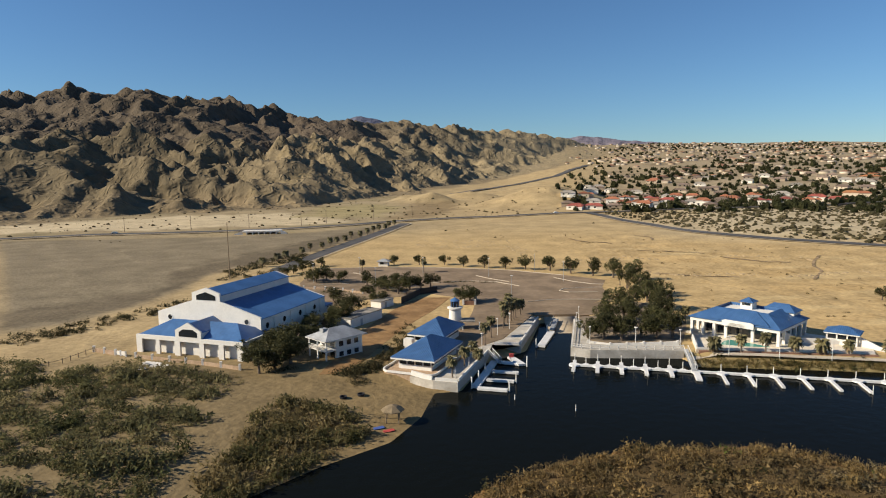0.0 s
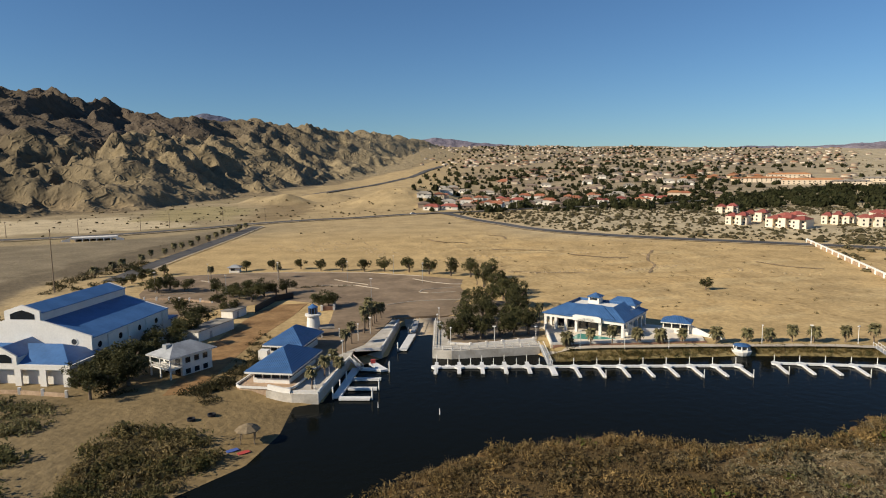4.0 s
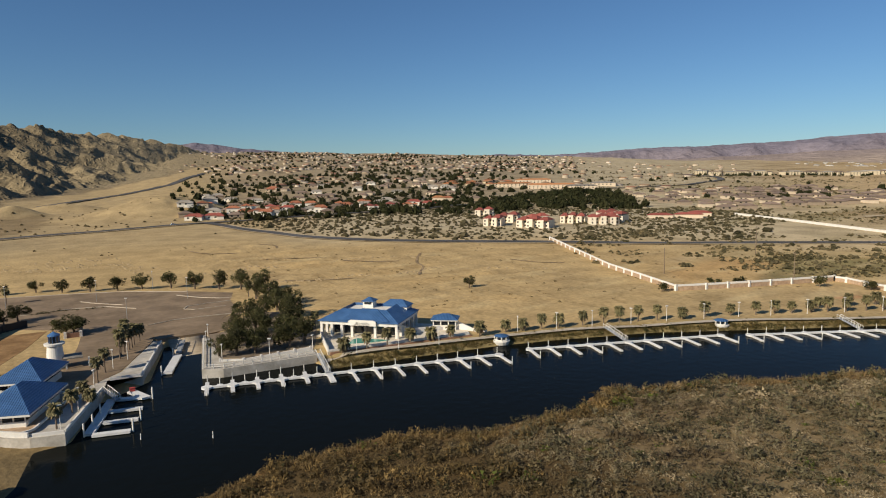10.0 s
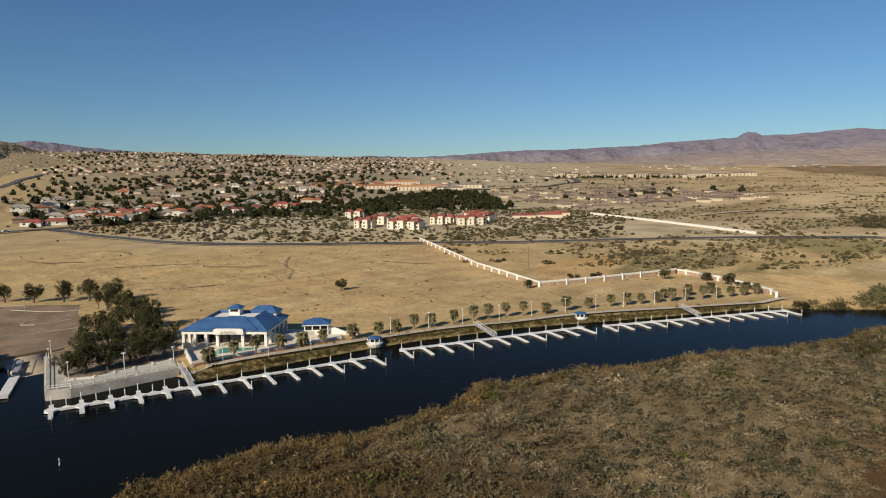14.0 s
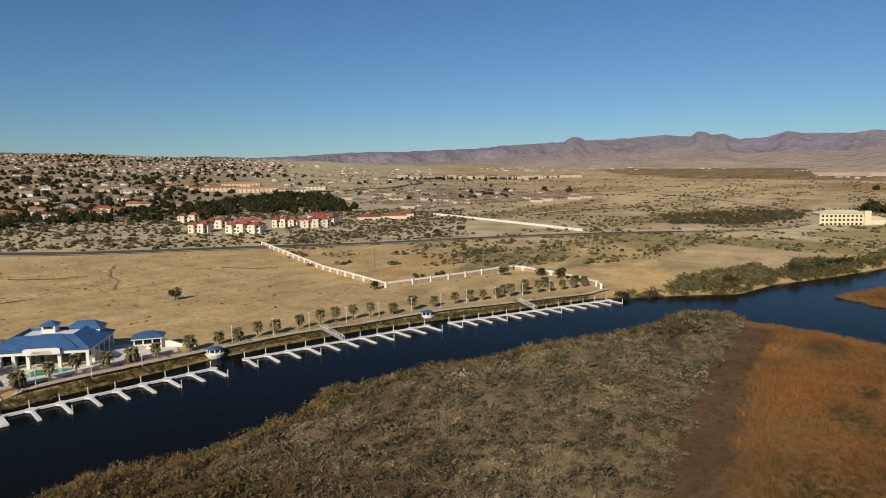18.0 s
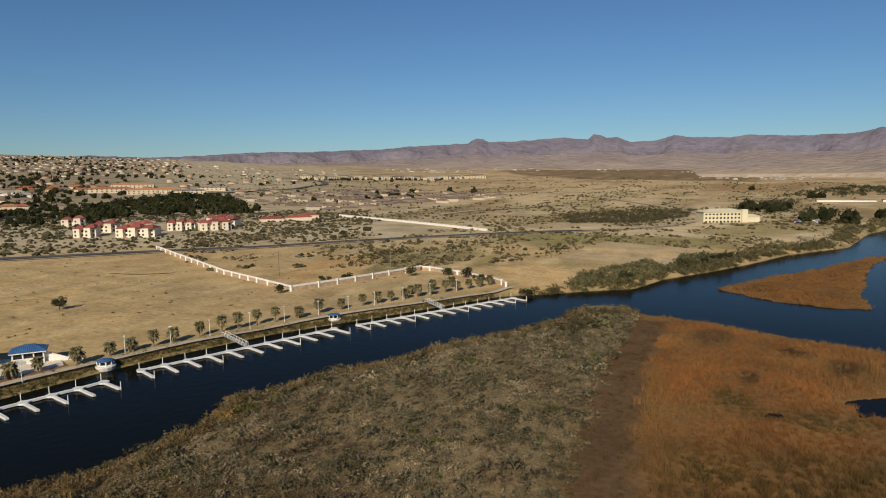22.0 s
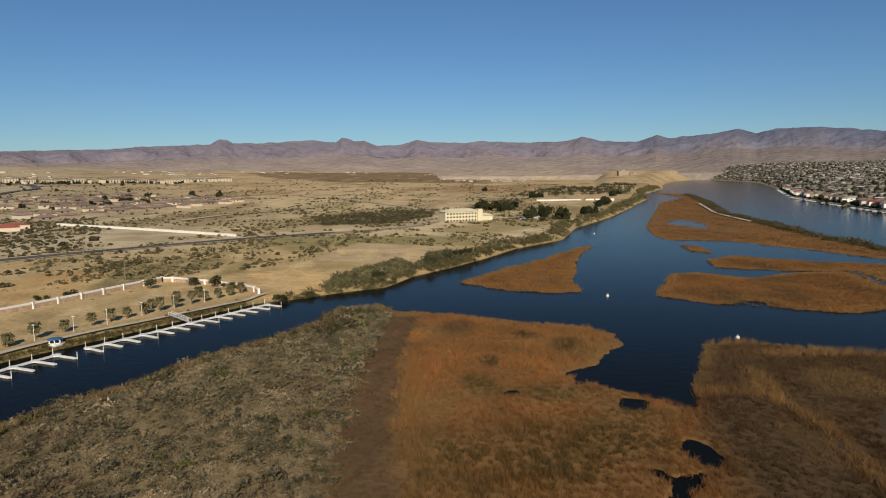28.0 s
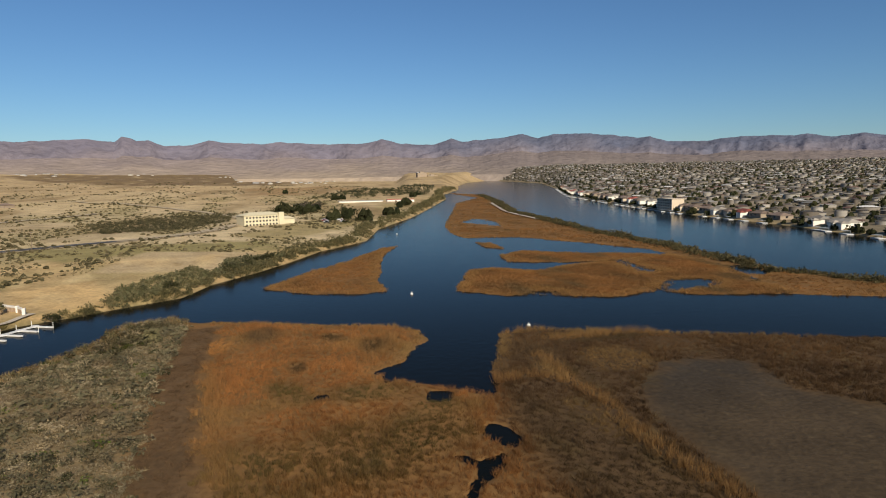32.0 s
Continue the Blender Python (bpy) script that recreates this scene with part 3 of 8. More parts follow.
def backdrop_mountains():
    """Far mesas along the horizon, with foothills in front, both coloured as through haze."""
    AZM = [-13, -10, -9, -7.9, -7.1, -6.2, -5, -4, 2, 8, 10, 11, 12, 12.8, 13.6, 15.3, 18, 22, 30, 36, 38, 42, 46, 49, 52, 54, 58, 61, 63.5, 66.4, 68.6, 69.3, 69.9, 70.4, 72.8, 76.9, 78.9, 79.4, 79.9, 80.5, 81.3, 82.4, 84.5, 85.9, 86.8, 90.2, 91.5, 95, 98.9, 100.3, 102, 104.8, 106.4, 107.2]
    ELM = [3.0, 4.3, 4.55, 4.9, 5.0, 4.85, 4.5, 3.8, 2.5, 2.5, 2.75, 2.85, 2.98, 2.9, 2.84, 2.55, 2.3, 1.95, 1.7, 1.65, 1.75, 1.6, 1.75, 1.95, 2.05, 2.0, 2.15, 2.2, 2.43, 2.55, 2.65, 3.05, 3.05, 2.72, 2.75, 3.0, 2.75, 3.2, 3.15, 2.86, 2.95, 2.5, 2.55, 2.98, 2.78, 2.64, 2.8, 2.6, 2.65, 3.02, 2.6, 2.45, 3.0, 2.7]
    AZN = [110.5, 112.6, 113.9, 115.3, 118.2, 121, 122.4, 123.3, 124.6, 127.7, 129.4, 131.8, 134, 134.9, 136.4, 138.7, 140, 146, 160]
    ELN = [2.95, 3.28, 2.88, 3.2, 3.2, 2.9, 2.7, 2.8, 2.36, 2.3, 2.53, 2.57, 2.5, 2.6, 2.3, 2.5, 2.25, 2.3, 2.0]
    az = np.arange(-13, 160, 0.12)
    el = np.interp(az, AZM + AZN, ELM + ELN) + 0.035 * wave(az, az * 0, 1.3, 0.4) + 0.02 * wave(az, az * 0, 0.5, 1.4)
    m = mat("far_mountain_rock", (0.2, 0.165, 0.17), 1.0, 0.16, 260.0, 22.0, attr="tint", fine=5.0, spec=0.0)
    def sheet(r0, r1, z0, peak, power, ruff, low, high, rows, label):
        V, C = [], []
        for j in range(rows):
            u = j / (rows - 1)
            r = r0 + (r1 - r0) * u
            xs, ys = np.sin(np.radians(az)) * r, np.cos(np.radians(az)) * r
            bumps = np.array([noise.ridged_multi_fractal(Vector((p / 300, q / 300, 1.0)), 0.9, 2.1, 5, 1.0, 2.0) for p, q in zip(xs, ys)]) * 0.4 - 0.5
            zz = z0 + (peak - z0) * u ** power + ruff * bumps * math.sin(math.pi * u) - (80 if j == 0 else 0)
            V.append(np.stack([xs, ys, zz], -1))
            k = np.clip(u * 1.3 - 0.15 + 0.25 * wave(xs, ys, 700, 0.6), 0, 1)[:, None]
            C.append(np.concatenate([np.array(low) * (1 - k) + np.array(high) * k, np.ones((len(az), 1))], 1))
        n = len(az)
        idx = np.arange(rows * n).reshape(rows, n)
        q = np.stack([idx[:-1, :-1], idx[:-1, 1:], idx[1:, 1:], idx[1:, :-1]], -1).reshape(-1, 4)
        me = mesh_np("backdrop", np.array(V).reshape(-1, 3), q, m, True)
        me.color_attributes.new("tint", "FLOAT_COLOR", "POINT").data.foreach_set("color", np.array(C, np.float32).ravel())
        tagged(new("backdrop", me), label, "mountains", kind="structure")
    # haze is put into the rock colours: paler below, bluer towards both ends
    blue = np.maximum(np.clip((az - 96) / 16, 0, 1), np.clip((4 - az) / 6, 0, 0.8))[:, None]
    zlow = np.interp(az, [14, 40, 60, 70, 95, 106, 120, 160], [120, 100, 70, 50, 34, 40, 50, 50])
    front = 45 + 4300 * np.tan(np.radians(0.5 * el + 0.1 + 0.12 * wave(az, az * 0, 11, 0.9)))
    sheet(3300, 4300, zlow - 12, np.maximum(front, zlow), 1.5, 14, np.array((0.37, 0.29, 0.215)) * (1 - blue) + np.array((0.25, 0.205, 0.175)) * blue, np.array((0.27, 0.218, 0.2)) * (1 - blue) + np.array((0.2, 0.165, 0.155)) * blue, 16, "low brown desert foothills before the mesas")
    sheet(4150, 4850, zlow, 45 + 4850 * np.tan(np.radians(el)), 1.15, 110, (0.232, 0.19, 0.19), np.array((0.172, 0.155, 0.188)) * (1 - blue) + np.array((0.112, 0.12, 0.165)) * blue, 18, "distant desert mesas tinted purple-brown by painted haze")


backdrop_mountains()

# ---- building blocks ----
def part(name, bm, material, parent, label=""):
    if isinstance(bm, bmesh.types.BMesh):
        me = bpy.data.meshes.new(name)
        bmesh.ops.recalc_face_normals(bm, faces=bm.faces)
        bm.to_mesh(me); bm.free()
        me.materials.append(material)
    else:
        me = bm
    ob = new(name, me)
    ob.parent = parent
    if label:
        ob["label"] = label
    return ob


def thing(name, label, category, m, group=""):
    ob = new(name)
    ob.matrix_basis = m
    ob.empty_display_size = 0.3
    return tagged(ob, label, category, group)


def hexa(bm, p):
    """A solid from eight corners: four below, four above, each in turn round."""
    v = [bm.verts.new(q) for q in p]
    for f in ((3, 2, 1, 0), (4, 5, 6, 7), (0, 1, 5, 4), (1, 2, 6, 5), (2, 3, 7, 6), (3, 0, 4, 7)):
        bm.faces.new([v[i] for i in f])


def box(bm, x0, y0, z0, x1, y1, z1):
    hexa(bm, [(x0, y0, z0), (x1, y0, z0), (x1, y1, z0), (x0, y1, z0), (x0, y0, z1), (x1, y0, z1), (x1, y1, z1), (x0, y1, z1)])
    return bm


def boxes(*rows):
    bm = bmesh.new()
    for r in rows:
        box(bm, *r)
    return bm


def prism(pts, z0, z1, axis="z"):
    """An outline drawn out between two levels; axis y: the outline stands up, in x and z."""
    bm = bmesh.new()
    put = (lambda a, b, c: (a, b, c)) if axis == "z" else ((lambda a, b, c: (a, c, b)) if axis == "y" else (lambda a, b, c: (c, a, b)))
    lo = [bm.verts.new(put(a, b, z0)) for a, b in pts]
    hi = [bm.verts.new(put(a, b, z1)) for a, b in pts]
    bm.faces.new(lo[::-1]); bm.faces.new(hi)
    n = len(pts)
    for i in range(n):
        bm.faces.new((lo[i], lo[(i + 1) % n], hi[(i + 1) % n], hi[i]))
    bmesh.ops.triangulate(bm, faces=[f for f in bm.faces if len(f.verts) > 4])
    return bm


def turned(profile, n=16, x=0.0, y=0.0):
    """A body of revolution from (radius, height) pairs."""
    bm = bmesh.new()
    rings = [[bm.verts.new((x + r * math.cos(i * 2 * math.pi / n), y + r * math.sin(i * 2 * math.pi / n), z)) for i in range(n)] for r, z in profile]
    for a, b in zip(rings, rings[1:]):
        for i in range(n):
            bm.faces.new((a[i], a[(i + 1) % n], b[(i + 1) % n], b[i]))
    bm.faces.new(rings[0][::-1]); bm.faces.new(rings[-1])
    return bm


def beam(bm, a, b, w, h):
    """A bar of width w and height h from a to b."""
    a, b = Vector(a), Vector(b)
    d = (b - a).normalized()
    s = d.cross(Vector((0, 0, 1)))
    s = s.normalized() if s.length > 1e-4 else Vector((1, 0, 0))
    u = s.cross(d).normalized()
    s *= w / 2; u *= h / 2
    hexa(bm, [a - s - u, a + s - u, b + s - u, b - s - u, a - s + u, a + s + u, b + s + u, b - s + u])
    return bm


def hip(x0, y0, x1, y1, z0, z1, ridge, along="x", t=0.12):
    """A hipped roof skin with thickness: eaves at z0, a ridge at z1 between the two given values."""
    bm = bmesh.new()
    a, b = ridge
    mx, my = (x0 + x1) / 2, (y0 + y1) / 2
    r = [(a, my), (b, my)] if along == "x" else [(mx, a), (mx, b)]
    for lift in (0, -t):
        e = [bm.verts.new((x, y, z0 + lift)) for x, y in ((x0, y0), (x1, y0), (x1, y1), (x0, y1))]
        p, q = (bm.verts.new((*k, z1 + lift)) for k in r)
        fs = [(e[0], e[1], q, p), (e[1], e[2], q), (e[2], e[3], p, q), (e[3], e[0], p)] if along == "x" else [(e[0], e[1], p), (e[1], e[2], q, p), (e[2], e[3], q), (e[3], e[0], p, q)]
        for f in fs:
            bm.faces.new(f if lift == 0 else f[::-1])
        if lift == 0:
            top = e
    bot = e
    for i in range(4):
        bm.faces.new((top[i], bot[i], bot[(i + 1) % 4], top[(i + 1) % 4]))
    return bm


def fascia(x0, y0, x1, y1, z0, z1, t=0.25):
    return boxes((x0, y0, z0, x1, y0 + t, z1), (x0, y1 - t, z0, x1, y1, z1), (x0, y0 + t, z0, x0 + t, y1 - t, z1), (x1 - t, y0 + t, z0, x1, y1 - t, z1))


def roof_material():
    """Blue metal roofing with pressed rows of tiles."""
    m = mat("blue_tile_roofing", (0.038, 0.1, 0.23), 0.45, 0.14, 3.0, 0.0, color2=(0.048, 0.118, 0.26), spec=0.5)
    n, l = m.node_tree.nodes, m.node_tree.links
    tc = n.new("ShaderNodeTexCoord")
    w1 = n.new("ShaderNodeTexWave"); w1.bands_direction = "X"; w1.inputs["Scale"].default_value = 0.75
    w2 = n.new("ShaderNodeTexWave"); w2.bands_direction = "Y"; w2.inputs["Scale"].default_value = 0.75
    l.new(tc.outputs["Object"], w1.inputs["Vector"]); l.new(tc.outputs["Object"], w2.inputs["Vector"])
    ad = n.new("ShaderNodeMath"); l.new(w1.outputs["Fac"], ad.inputs[0]); l.new(w2.outputs["Fac"], ad.inputs[1])
    bp = n.new("ShaderNodeBump"); bp.inputs["Distance"].default_value = 0.07; bp.inputs["Strength"].default_value = 0.7
    l.new(ad.outputs[0], bp.inputs["Height"]); l.new(bp.outputs[0], n["Principled BSDF"].inputs["Normal"])
    return m
M_TILE = roof_material()
M_TAN = mat("tan_stone", (0.36, 0.25, 0.16), 0.9, 0.2, 1.0, 0.02, color2=(0.42, 0.3, 0.2))
M_BRICKR = mat("red_brown_block", (0.24, 0.13, 0.085), 0.9, 0.2, 1.5, 0.01)
M_GREY = mat("grey_metal", (0.35, 0.35, 0.34), 0.5, 0.1, 1.0, metal=0.3)
M_GREYROOF = mat("pale_grey_roofing", (0.27, 0.275, 0.28), 0.8, 0.15, 3.0, color2=(0.33, 0.335, 0.34))
M_THATCH = mat("dry_thatch", (0.2, 0.15, 0.09), 0.95, 0.3, 0.6, 0.03)
M_WOOD = mat("weathered_timber", (0.2, 0.15, 0.1), 0.85, 0.25, 0.8)
M_POOLW = mat("pool_water", (0.1, 0.3, 0.24), 0.1, 0.1, 3.0)
M_TERR = mat("cream_paving", (0.6, 0.52, 0.4), 0.85, 0.1, 4.0, color2=(0.66, 0.58, 0.46))
M_PALM = mat("palm_frond", (0.085, 0.075, 0.03), 0.7, 0.25, 1.0, color2=(0.14, 0.115, 0.05), obj=0.25)
M_PALMDRY = mat("dead_palm_frond", (0.19, 0.135, 0.075), 0.9, 0.25, 0.7)
M_RED = mat("red_cloth", (0.4, 0.06, 0.05), 0.8, 0.1, 1.0)
M_BLUECLOTH = mat("blue_cloth", (0.06, 0.1, 0.3), 0.8, 0.1, 1.0)
GLASS = mat("dark_glass", (0.015, 0.018, 0.022), 0.12, 0.1, 2.0, spec=0.6)


def window(parent, x, y, z, w, h, face="y", label="dark glazed window"):
    """A pane over a white sill that stands on a wall facing -y or +x."""
    if face == "y":
        p = part("window", boxes((x - w / 2, y - 0.05, z, x + w / 2, y + 0.02, z + h)), GLASS, parent, label)
        part("sill", boxes((x - w / 2 - 0.12, y - 0.14, z - 0.14, x + w / 2 + 0.12, y - 0.002, z - 0.001)), M_WHITE, p)
    else:
        p = part("window", boxes((x - 0.02, y - w / 2, z, x + 0.05, y + w / 2, z + h)), GLASS, parent, label)
        part("sill", boxes((x + 0.002, y - w / 2 - 0.12, z - 0.14, x + 0.14, y + w / 2 + 0.12, z - 0.001)), M_WHITE, p)


def porthole(parent, x, y, z, r, face):
    """A round window with a raised rim."""
    n = 18
    bm, rim = bmesh.new(), bmesh.new()
    def at(k, q, d):
        c, s = math.cos(k * 2 * math.pi / n) * q, math.sin(k * 2 * math.pi / n) * q
        return (x + c, y - d, z + s) if face == "y" else (x + d, y + c, z + s)
    bm.faces.new([bm.verts.new(at(k, r, 0.04)) for k in range(n)])
    a = [[rim.verts.new(at(k, q, d)) for k in range(n)] for q, d in ((r, 0.03), (r, 0.1), (r + 0.18, 0.1), (r + 0.18, 0.0))]
    for u, v in zip(a, a[1:]):
        for k in range(n):
            rim.faces.new((u[k], u[(k + 1) % n], v[(k + 1) % n], v[k]))
    w = part("window", bm, GLASS, parent, "round dark porthole window")
    part("rim", rim, M_WHITE, w)


# ---- the event hall ----
def event_hall():
    h = thing("event_hall", "white stucco hall with blue metal roof and raised clerestory", "building", pose(-76.5, 152.2, 0, 0, 0, -19))
    gable = [(-1.7, 1.2), (-1.7, 10.1), (9.4, 13.5), (9.4, 15.5), (13.65, 16.9), (17.9, 15.5), (17.9, 13.5), (29.7, 10.1), (29.7, 1.2)]
    part("front_wall", prism(gable, 9.5, 10.0, "y"), M_WHITE, h)
    part("rear_wall", prism([(a, b - 0.25 if b > 2 else b) for a, b in gable], 40.3, 40.8, "y"), M_WHITE, h)
    part("side_wall", boxes((-1.7, 10.0, 1.2, -1.3, 40.3, 9.75)), M_WHITE, h)
    part("side_wall", boxes((29.3, 10.0, 1.2, 29.7, 40.3, 9.75)), M_WHITE, h)
    for y in (16.0, 23.6, 31.2, 38.8):
        part("pilaster", boxes((29.702, y - 1.1, 1.2, 30.0, y + 1.1, 9.2)), M_WHITE, h)
    for y in (12.1, 19.7, 27.4, 34.9):
        porthole(h, 29.7, y, 7.7, 0.75, "x")
    for x in (2.2, 25.6):
        porthole(h, x, 9.5, 8.8, 0.65, "y")
    def slope(x0, z0, x1, z1, y0, y1, t=0.15):
        bm = bmesh.new()
        hexa(bm, [(x0, y0, z0 - t), (x1, y0, z1 - t), (x1, y1, z1 - t), (x0, y1, z0 - t), (x0, y0, z0), (x1, y0, z1), (x1, y1, z1), (x0, y1, z0)])
        return bm
    part("roof", slope(-1.9, 9.75, 9.4, 13.2, 10.0, 41.0), M_BLUE, h, "blue metal roof slope")
    part("roof", slope(17.9, 13.2, 29.9, 9.75, 10.0, 41.0), M_BLUE, h, "blue metal roof slope")
    part("clerestory_wall", boxes((9.4, 10.0, 12.6, 9.7, 40.3, 15.1)), M_WHITE, h)
    part("clerestory_wall", boxes((17.6, 10.0, 12.6, 17.9, 40.3, 15.1)), M_WHITE, h)
    part("clerestory_roof", slope(9.1, 15.1, 13.65, 16.6, 10.0, 41.0), M_BLUE, h)
    part("clerestory_roof", slope(13.65, 16.6, 18.2, 15.1, 10.0, 41.0), M_BLUE, h)
    part("gable_window", prism([(10.8, 13.7), (16.6, 13.7), (16.6, 14.8), (15.6, 15.2), (13.7, 15.75), (11.8, 15.2), (10.8, 14.8)], 9.44, 9.52, "y"), GLASS, h, "dark arched gable window")
    # the lower front wing
    part("wing_lintel", boxes((0, 0, 5.4, 31.2, 0.5, 6.4)), M_WHITE, h)
    edges = [0, 1.7, 6.0, 7.1, 11.6, 13.2, 18.8, 20.2, 24.4, 25.8, 29.6, 31.2]
    for a, b in zip(edges[0::2], edges[1::2]):
        part("pier", boxes((a, 0, 1.2, b, 0.5, 5.4)), M_WHITE, h)
    part("recess_wall", boxes((0.4, 1.5, 1.2, 30.8, 1.8, 6.1)), M_WHITE, h)
    for a, b in zip(edges[1::2], edges[2::2]):
        part("roller_door", boxes((a + 0.5, 1.42, 1.4, b - 0.5, 1.498, 4.6)), M_WHITE, h, "white recessed roller door")
    part("wing_side", boxes((0, 0.5, 1.2, 0.4, 9.5, 6.3)), M_WHITE, h)
    part("wing_side", boxes((30.8, 0.5, 1.2, 31.2, 9.5, 6.3)), M_WHITE, h)
    part("wing_roof", hip(0.35, 0.35, 30.85, 12.5, 6.3, 9.2, (6.0, 25.2)), M_BLUE, h)
    part("dormer_wall", prism([(12, 6.402), (12, 8.2), (15.75, 10.2), (19.5, 8.2), (19.5, 6.402)], -0.002, 0.4, "y"), M_WHITE, h)
    part("dormer_window", prism([(13.1, 6.7), (18.4, 6.7), (18.4, 7.8), (17.2, 8.5), (14.3, 8.5), (13.1, 7.8)], -0.06, 0.01, "y"), GLASS, h, "dark arched dormer window")
    part("dormer_roof", slope(12.1, 7.9, 15.75, 9.9, 0.4, 9.4), M_BLUE, h)
    part("dormer_roof", slope(15.75, 9.9, 19.4, 7.9, 0.4, 9.4), M_BLUE, h)
    part("dormer_side", boxes((12.1, 0.4, 6.3, 12.3, 7.0, 7.75)), M_WHITE, h)
    part("dormer_side", boxes((19.2, 0.4, 6.3, 19.4, 7.0, 7.75)), M_WHITE, h)
    part("back_annex", boxes((22, 40.81, 1.2, 29.4, 46, 6.5)), M_WHITE, h)
    part("back_annex_roof", boxes((21.8, 40.85, 6.5, 29.6, 46.2, 6.7)), M_BLUE, h)


event_hall()


# ---- the white house by the dirt track ----
def balcony_house():
    h = thing("guest_house", "white two-storey house with grey hip roof and front balcony", "house", pose(-32.6, 146.4, 0, 0, 0, -45))
    part("wall", boxes((0.2, 3.0, 1.2, 6.8, 10.6, 6.5)), M_WHITE, h)
    part("roof", hip(-0.7, -0.6, 7.7, 11.4, 6.6, 8.6, (3.4, 7.6), "y"), M_GREYROOF, h)
    part("fascia", fascia(-0.7, -0.6, 7.7, 11.4, 6.35, 6.597), M_WHITE, h)
    part("balcony_floor", boxes((-0.2, -0.2, 3.9, 7.2, 3.0, 4.15)), M_WHITE, h)
    for x in (0.1, 3.5, 6.9):
        part("column", boxes((x - 0.15, -0.1, 1.2, x + 0.15, 0.2, 3.9)), M_WHITE, h)
        part("column", boxes((x - 0.12, -0.1, 4.15, x + 0.12, 0.14, 6.35)), M_WHITE, h)
    rail = bmesh.new()
    for z in (4.4, 5.1):
        box(rail, -0.1, -0.16, z, 7.1, -0.08, z + 0.08); box(rail, 7.06, -0.08, z, 7.14, 2.9, z + 0.08)
    for i in range(29):
        box(rail, -0.05 + i * 0.25, -0.15, 4.15, i * 0.25, -0.1, 5.1)
    part("railing", rail, M_WHITE, h)
    for x in (1.6, 5.2):
        window(h, x, 3.0, 4.3, 1.6, 1.7); window(h, x, 3.0, 1.6, 1.8, 1.9)
    for y in (4.4, 6.6, 8.8):
        window(h, 6.8, y, 4.6, 1.2, 1.2, "x"); window(h, 6.8, y, 2.2, 1.2, 1.1, "x")
    part("roof_unit", boxes((2.2, 1.6, 7.1, 3.6, 3.0, 8.6)), M_GREY, h, "grey rooftop cooling unit")


balcony_house()


# ---- restaurant pavilions and the lighthouse ----
def pavilion(x, y, rz, w, d, terrace):
    h = thing("pavilion", "low white pavilion with blue hipped tile roof", "pavilion", pose(x, y, 0, 0, 0, rz), "waterfront pavilions")
    part("roof", hip(0, 0, w, d, 5.05, 8.1, (d * 0.46, d * 0.6), "y"), M_TILE, h)
    part("fascia", fascia(0.02, 0.02, w - 0.02, d - 0.02, 4.55, 4.93, 0.3), M_WHITE, h)
    part("soffit", boxes((0.3, 0.3, 4.7, w - 0.3, d - 0.3, 4.8)), M_WHITE, h)
    part("wall", boxes((1.3, 1.4, 1.0, w - 1.3, d - 1.2, 3.3)), M_WHITE, h)
    part("window_band", boxes((1.45, 1.55, 3.3, w - 1.45, d - 1.35, 4.3)), GLASS, h, "dark band of windows")
    part("lintel", boxes((1.3, 1.4, 4.3, w - 1.3, d - 1.2, 4.7)), M_WHITE, h)
    for i in range(5):
        part("mullion", boxes((1.3 + i * (w - 2.8) / 4, 1.38, 3.3, 1.5 + i * (w - 2.8) / 4, 1.55, 4.3)), M_WHITE, h)
    if terrace:
        def ring(k, n=8):
            p = []
            for cx, cy, a0 in ((w - 1.2, -0.2, -90), (w - 1.2, d, 0), (0.6, d, 90), (0.6, -0.2, 180)):
                for i in range(n + 1):
                    a = radians(a0 + 90 * i / n)
                    p.append((cx + math.cos(a) * k, cy + math.sin(a) * k))
            return p
        part("terrace_base", prism(ring(1.9), 0.0, 2.3), M_TAN, h, "curved tan stone terrace base")
        out, inn = ring(2.1), ring(1.8)
        bm = bmesh.new()
        n = len(out)
        v = [[bm.verts.new((*q, z)) for q in r] for r, z in ((out, 2.3), (out, 2.72), (inn, 2.72), (inn, 2.3))]
        for a, b in ((0, 1), (1, 2), (2, 3), (3, 0)):
            for i in range(n):
                bm.faces.new((v[a][i], v[a][(i + 1) % n], v[b][(i + 1) % n], v[b][i]))
        part("parapet", bm, M_WHITE, h, "curved white terrace parapet")
    else:
        part("roof_unit", boxes((0.2, -2.6, 1.2, 2.4, -0.8, 4.4)), M_WHITE, h, "white service block")


pavilion(-12.2, 133.5, -22, 10.4, 17.5, True)
_c, _s = math.cos(radians(-22)), math.sin(radians(-22))
pavilion(-12.2 - 5.2 * _c - 19.6 * _s, 133.5 - 5.2 * _s + 19.6 * _c, -22, 10.0, 14.5, False)


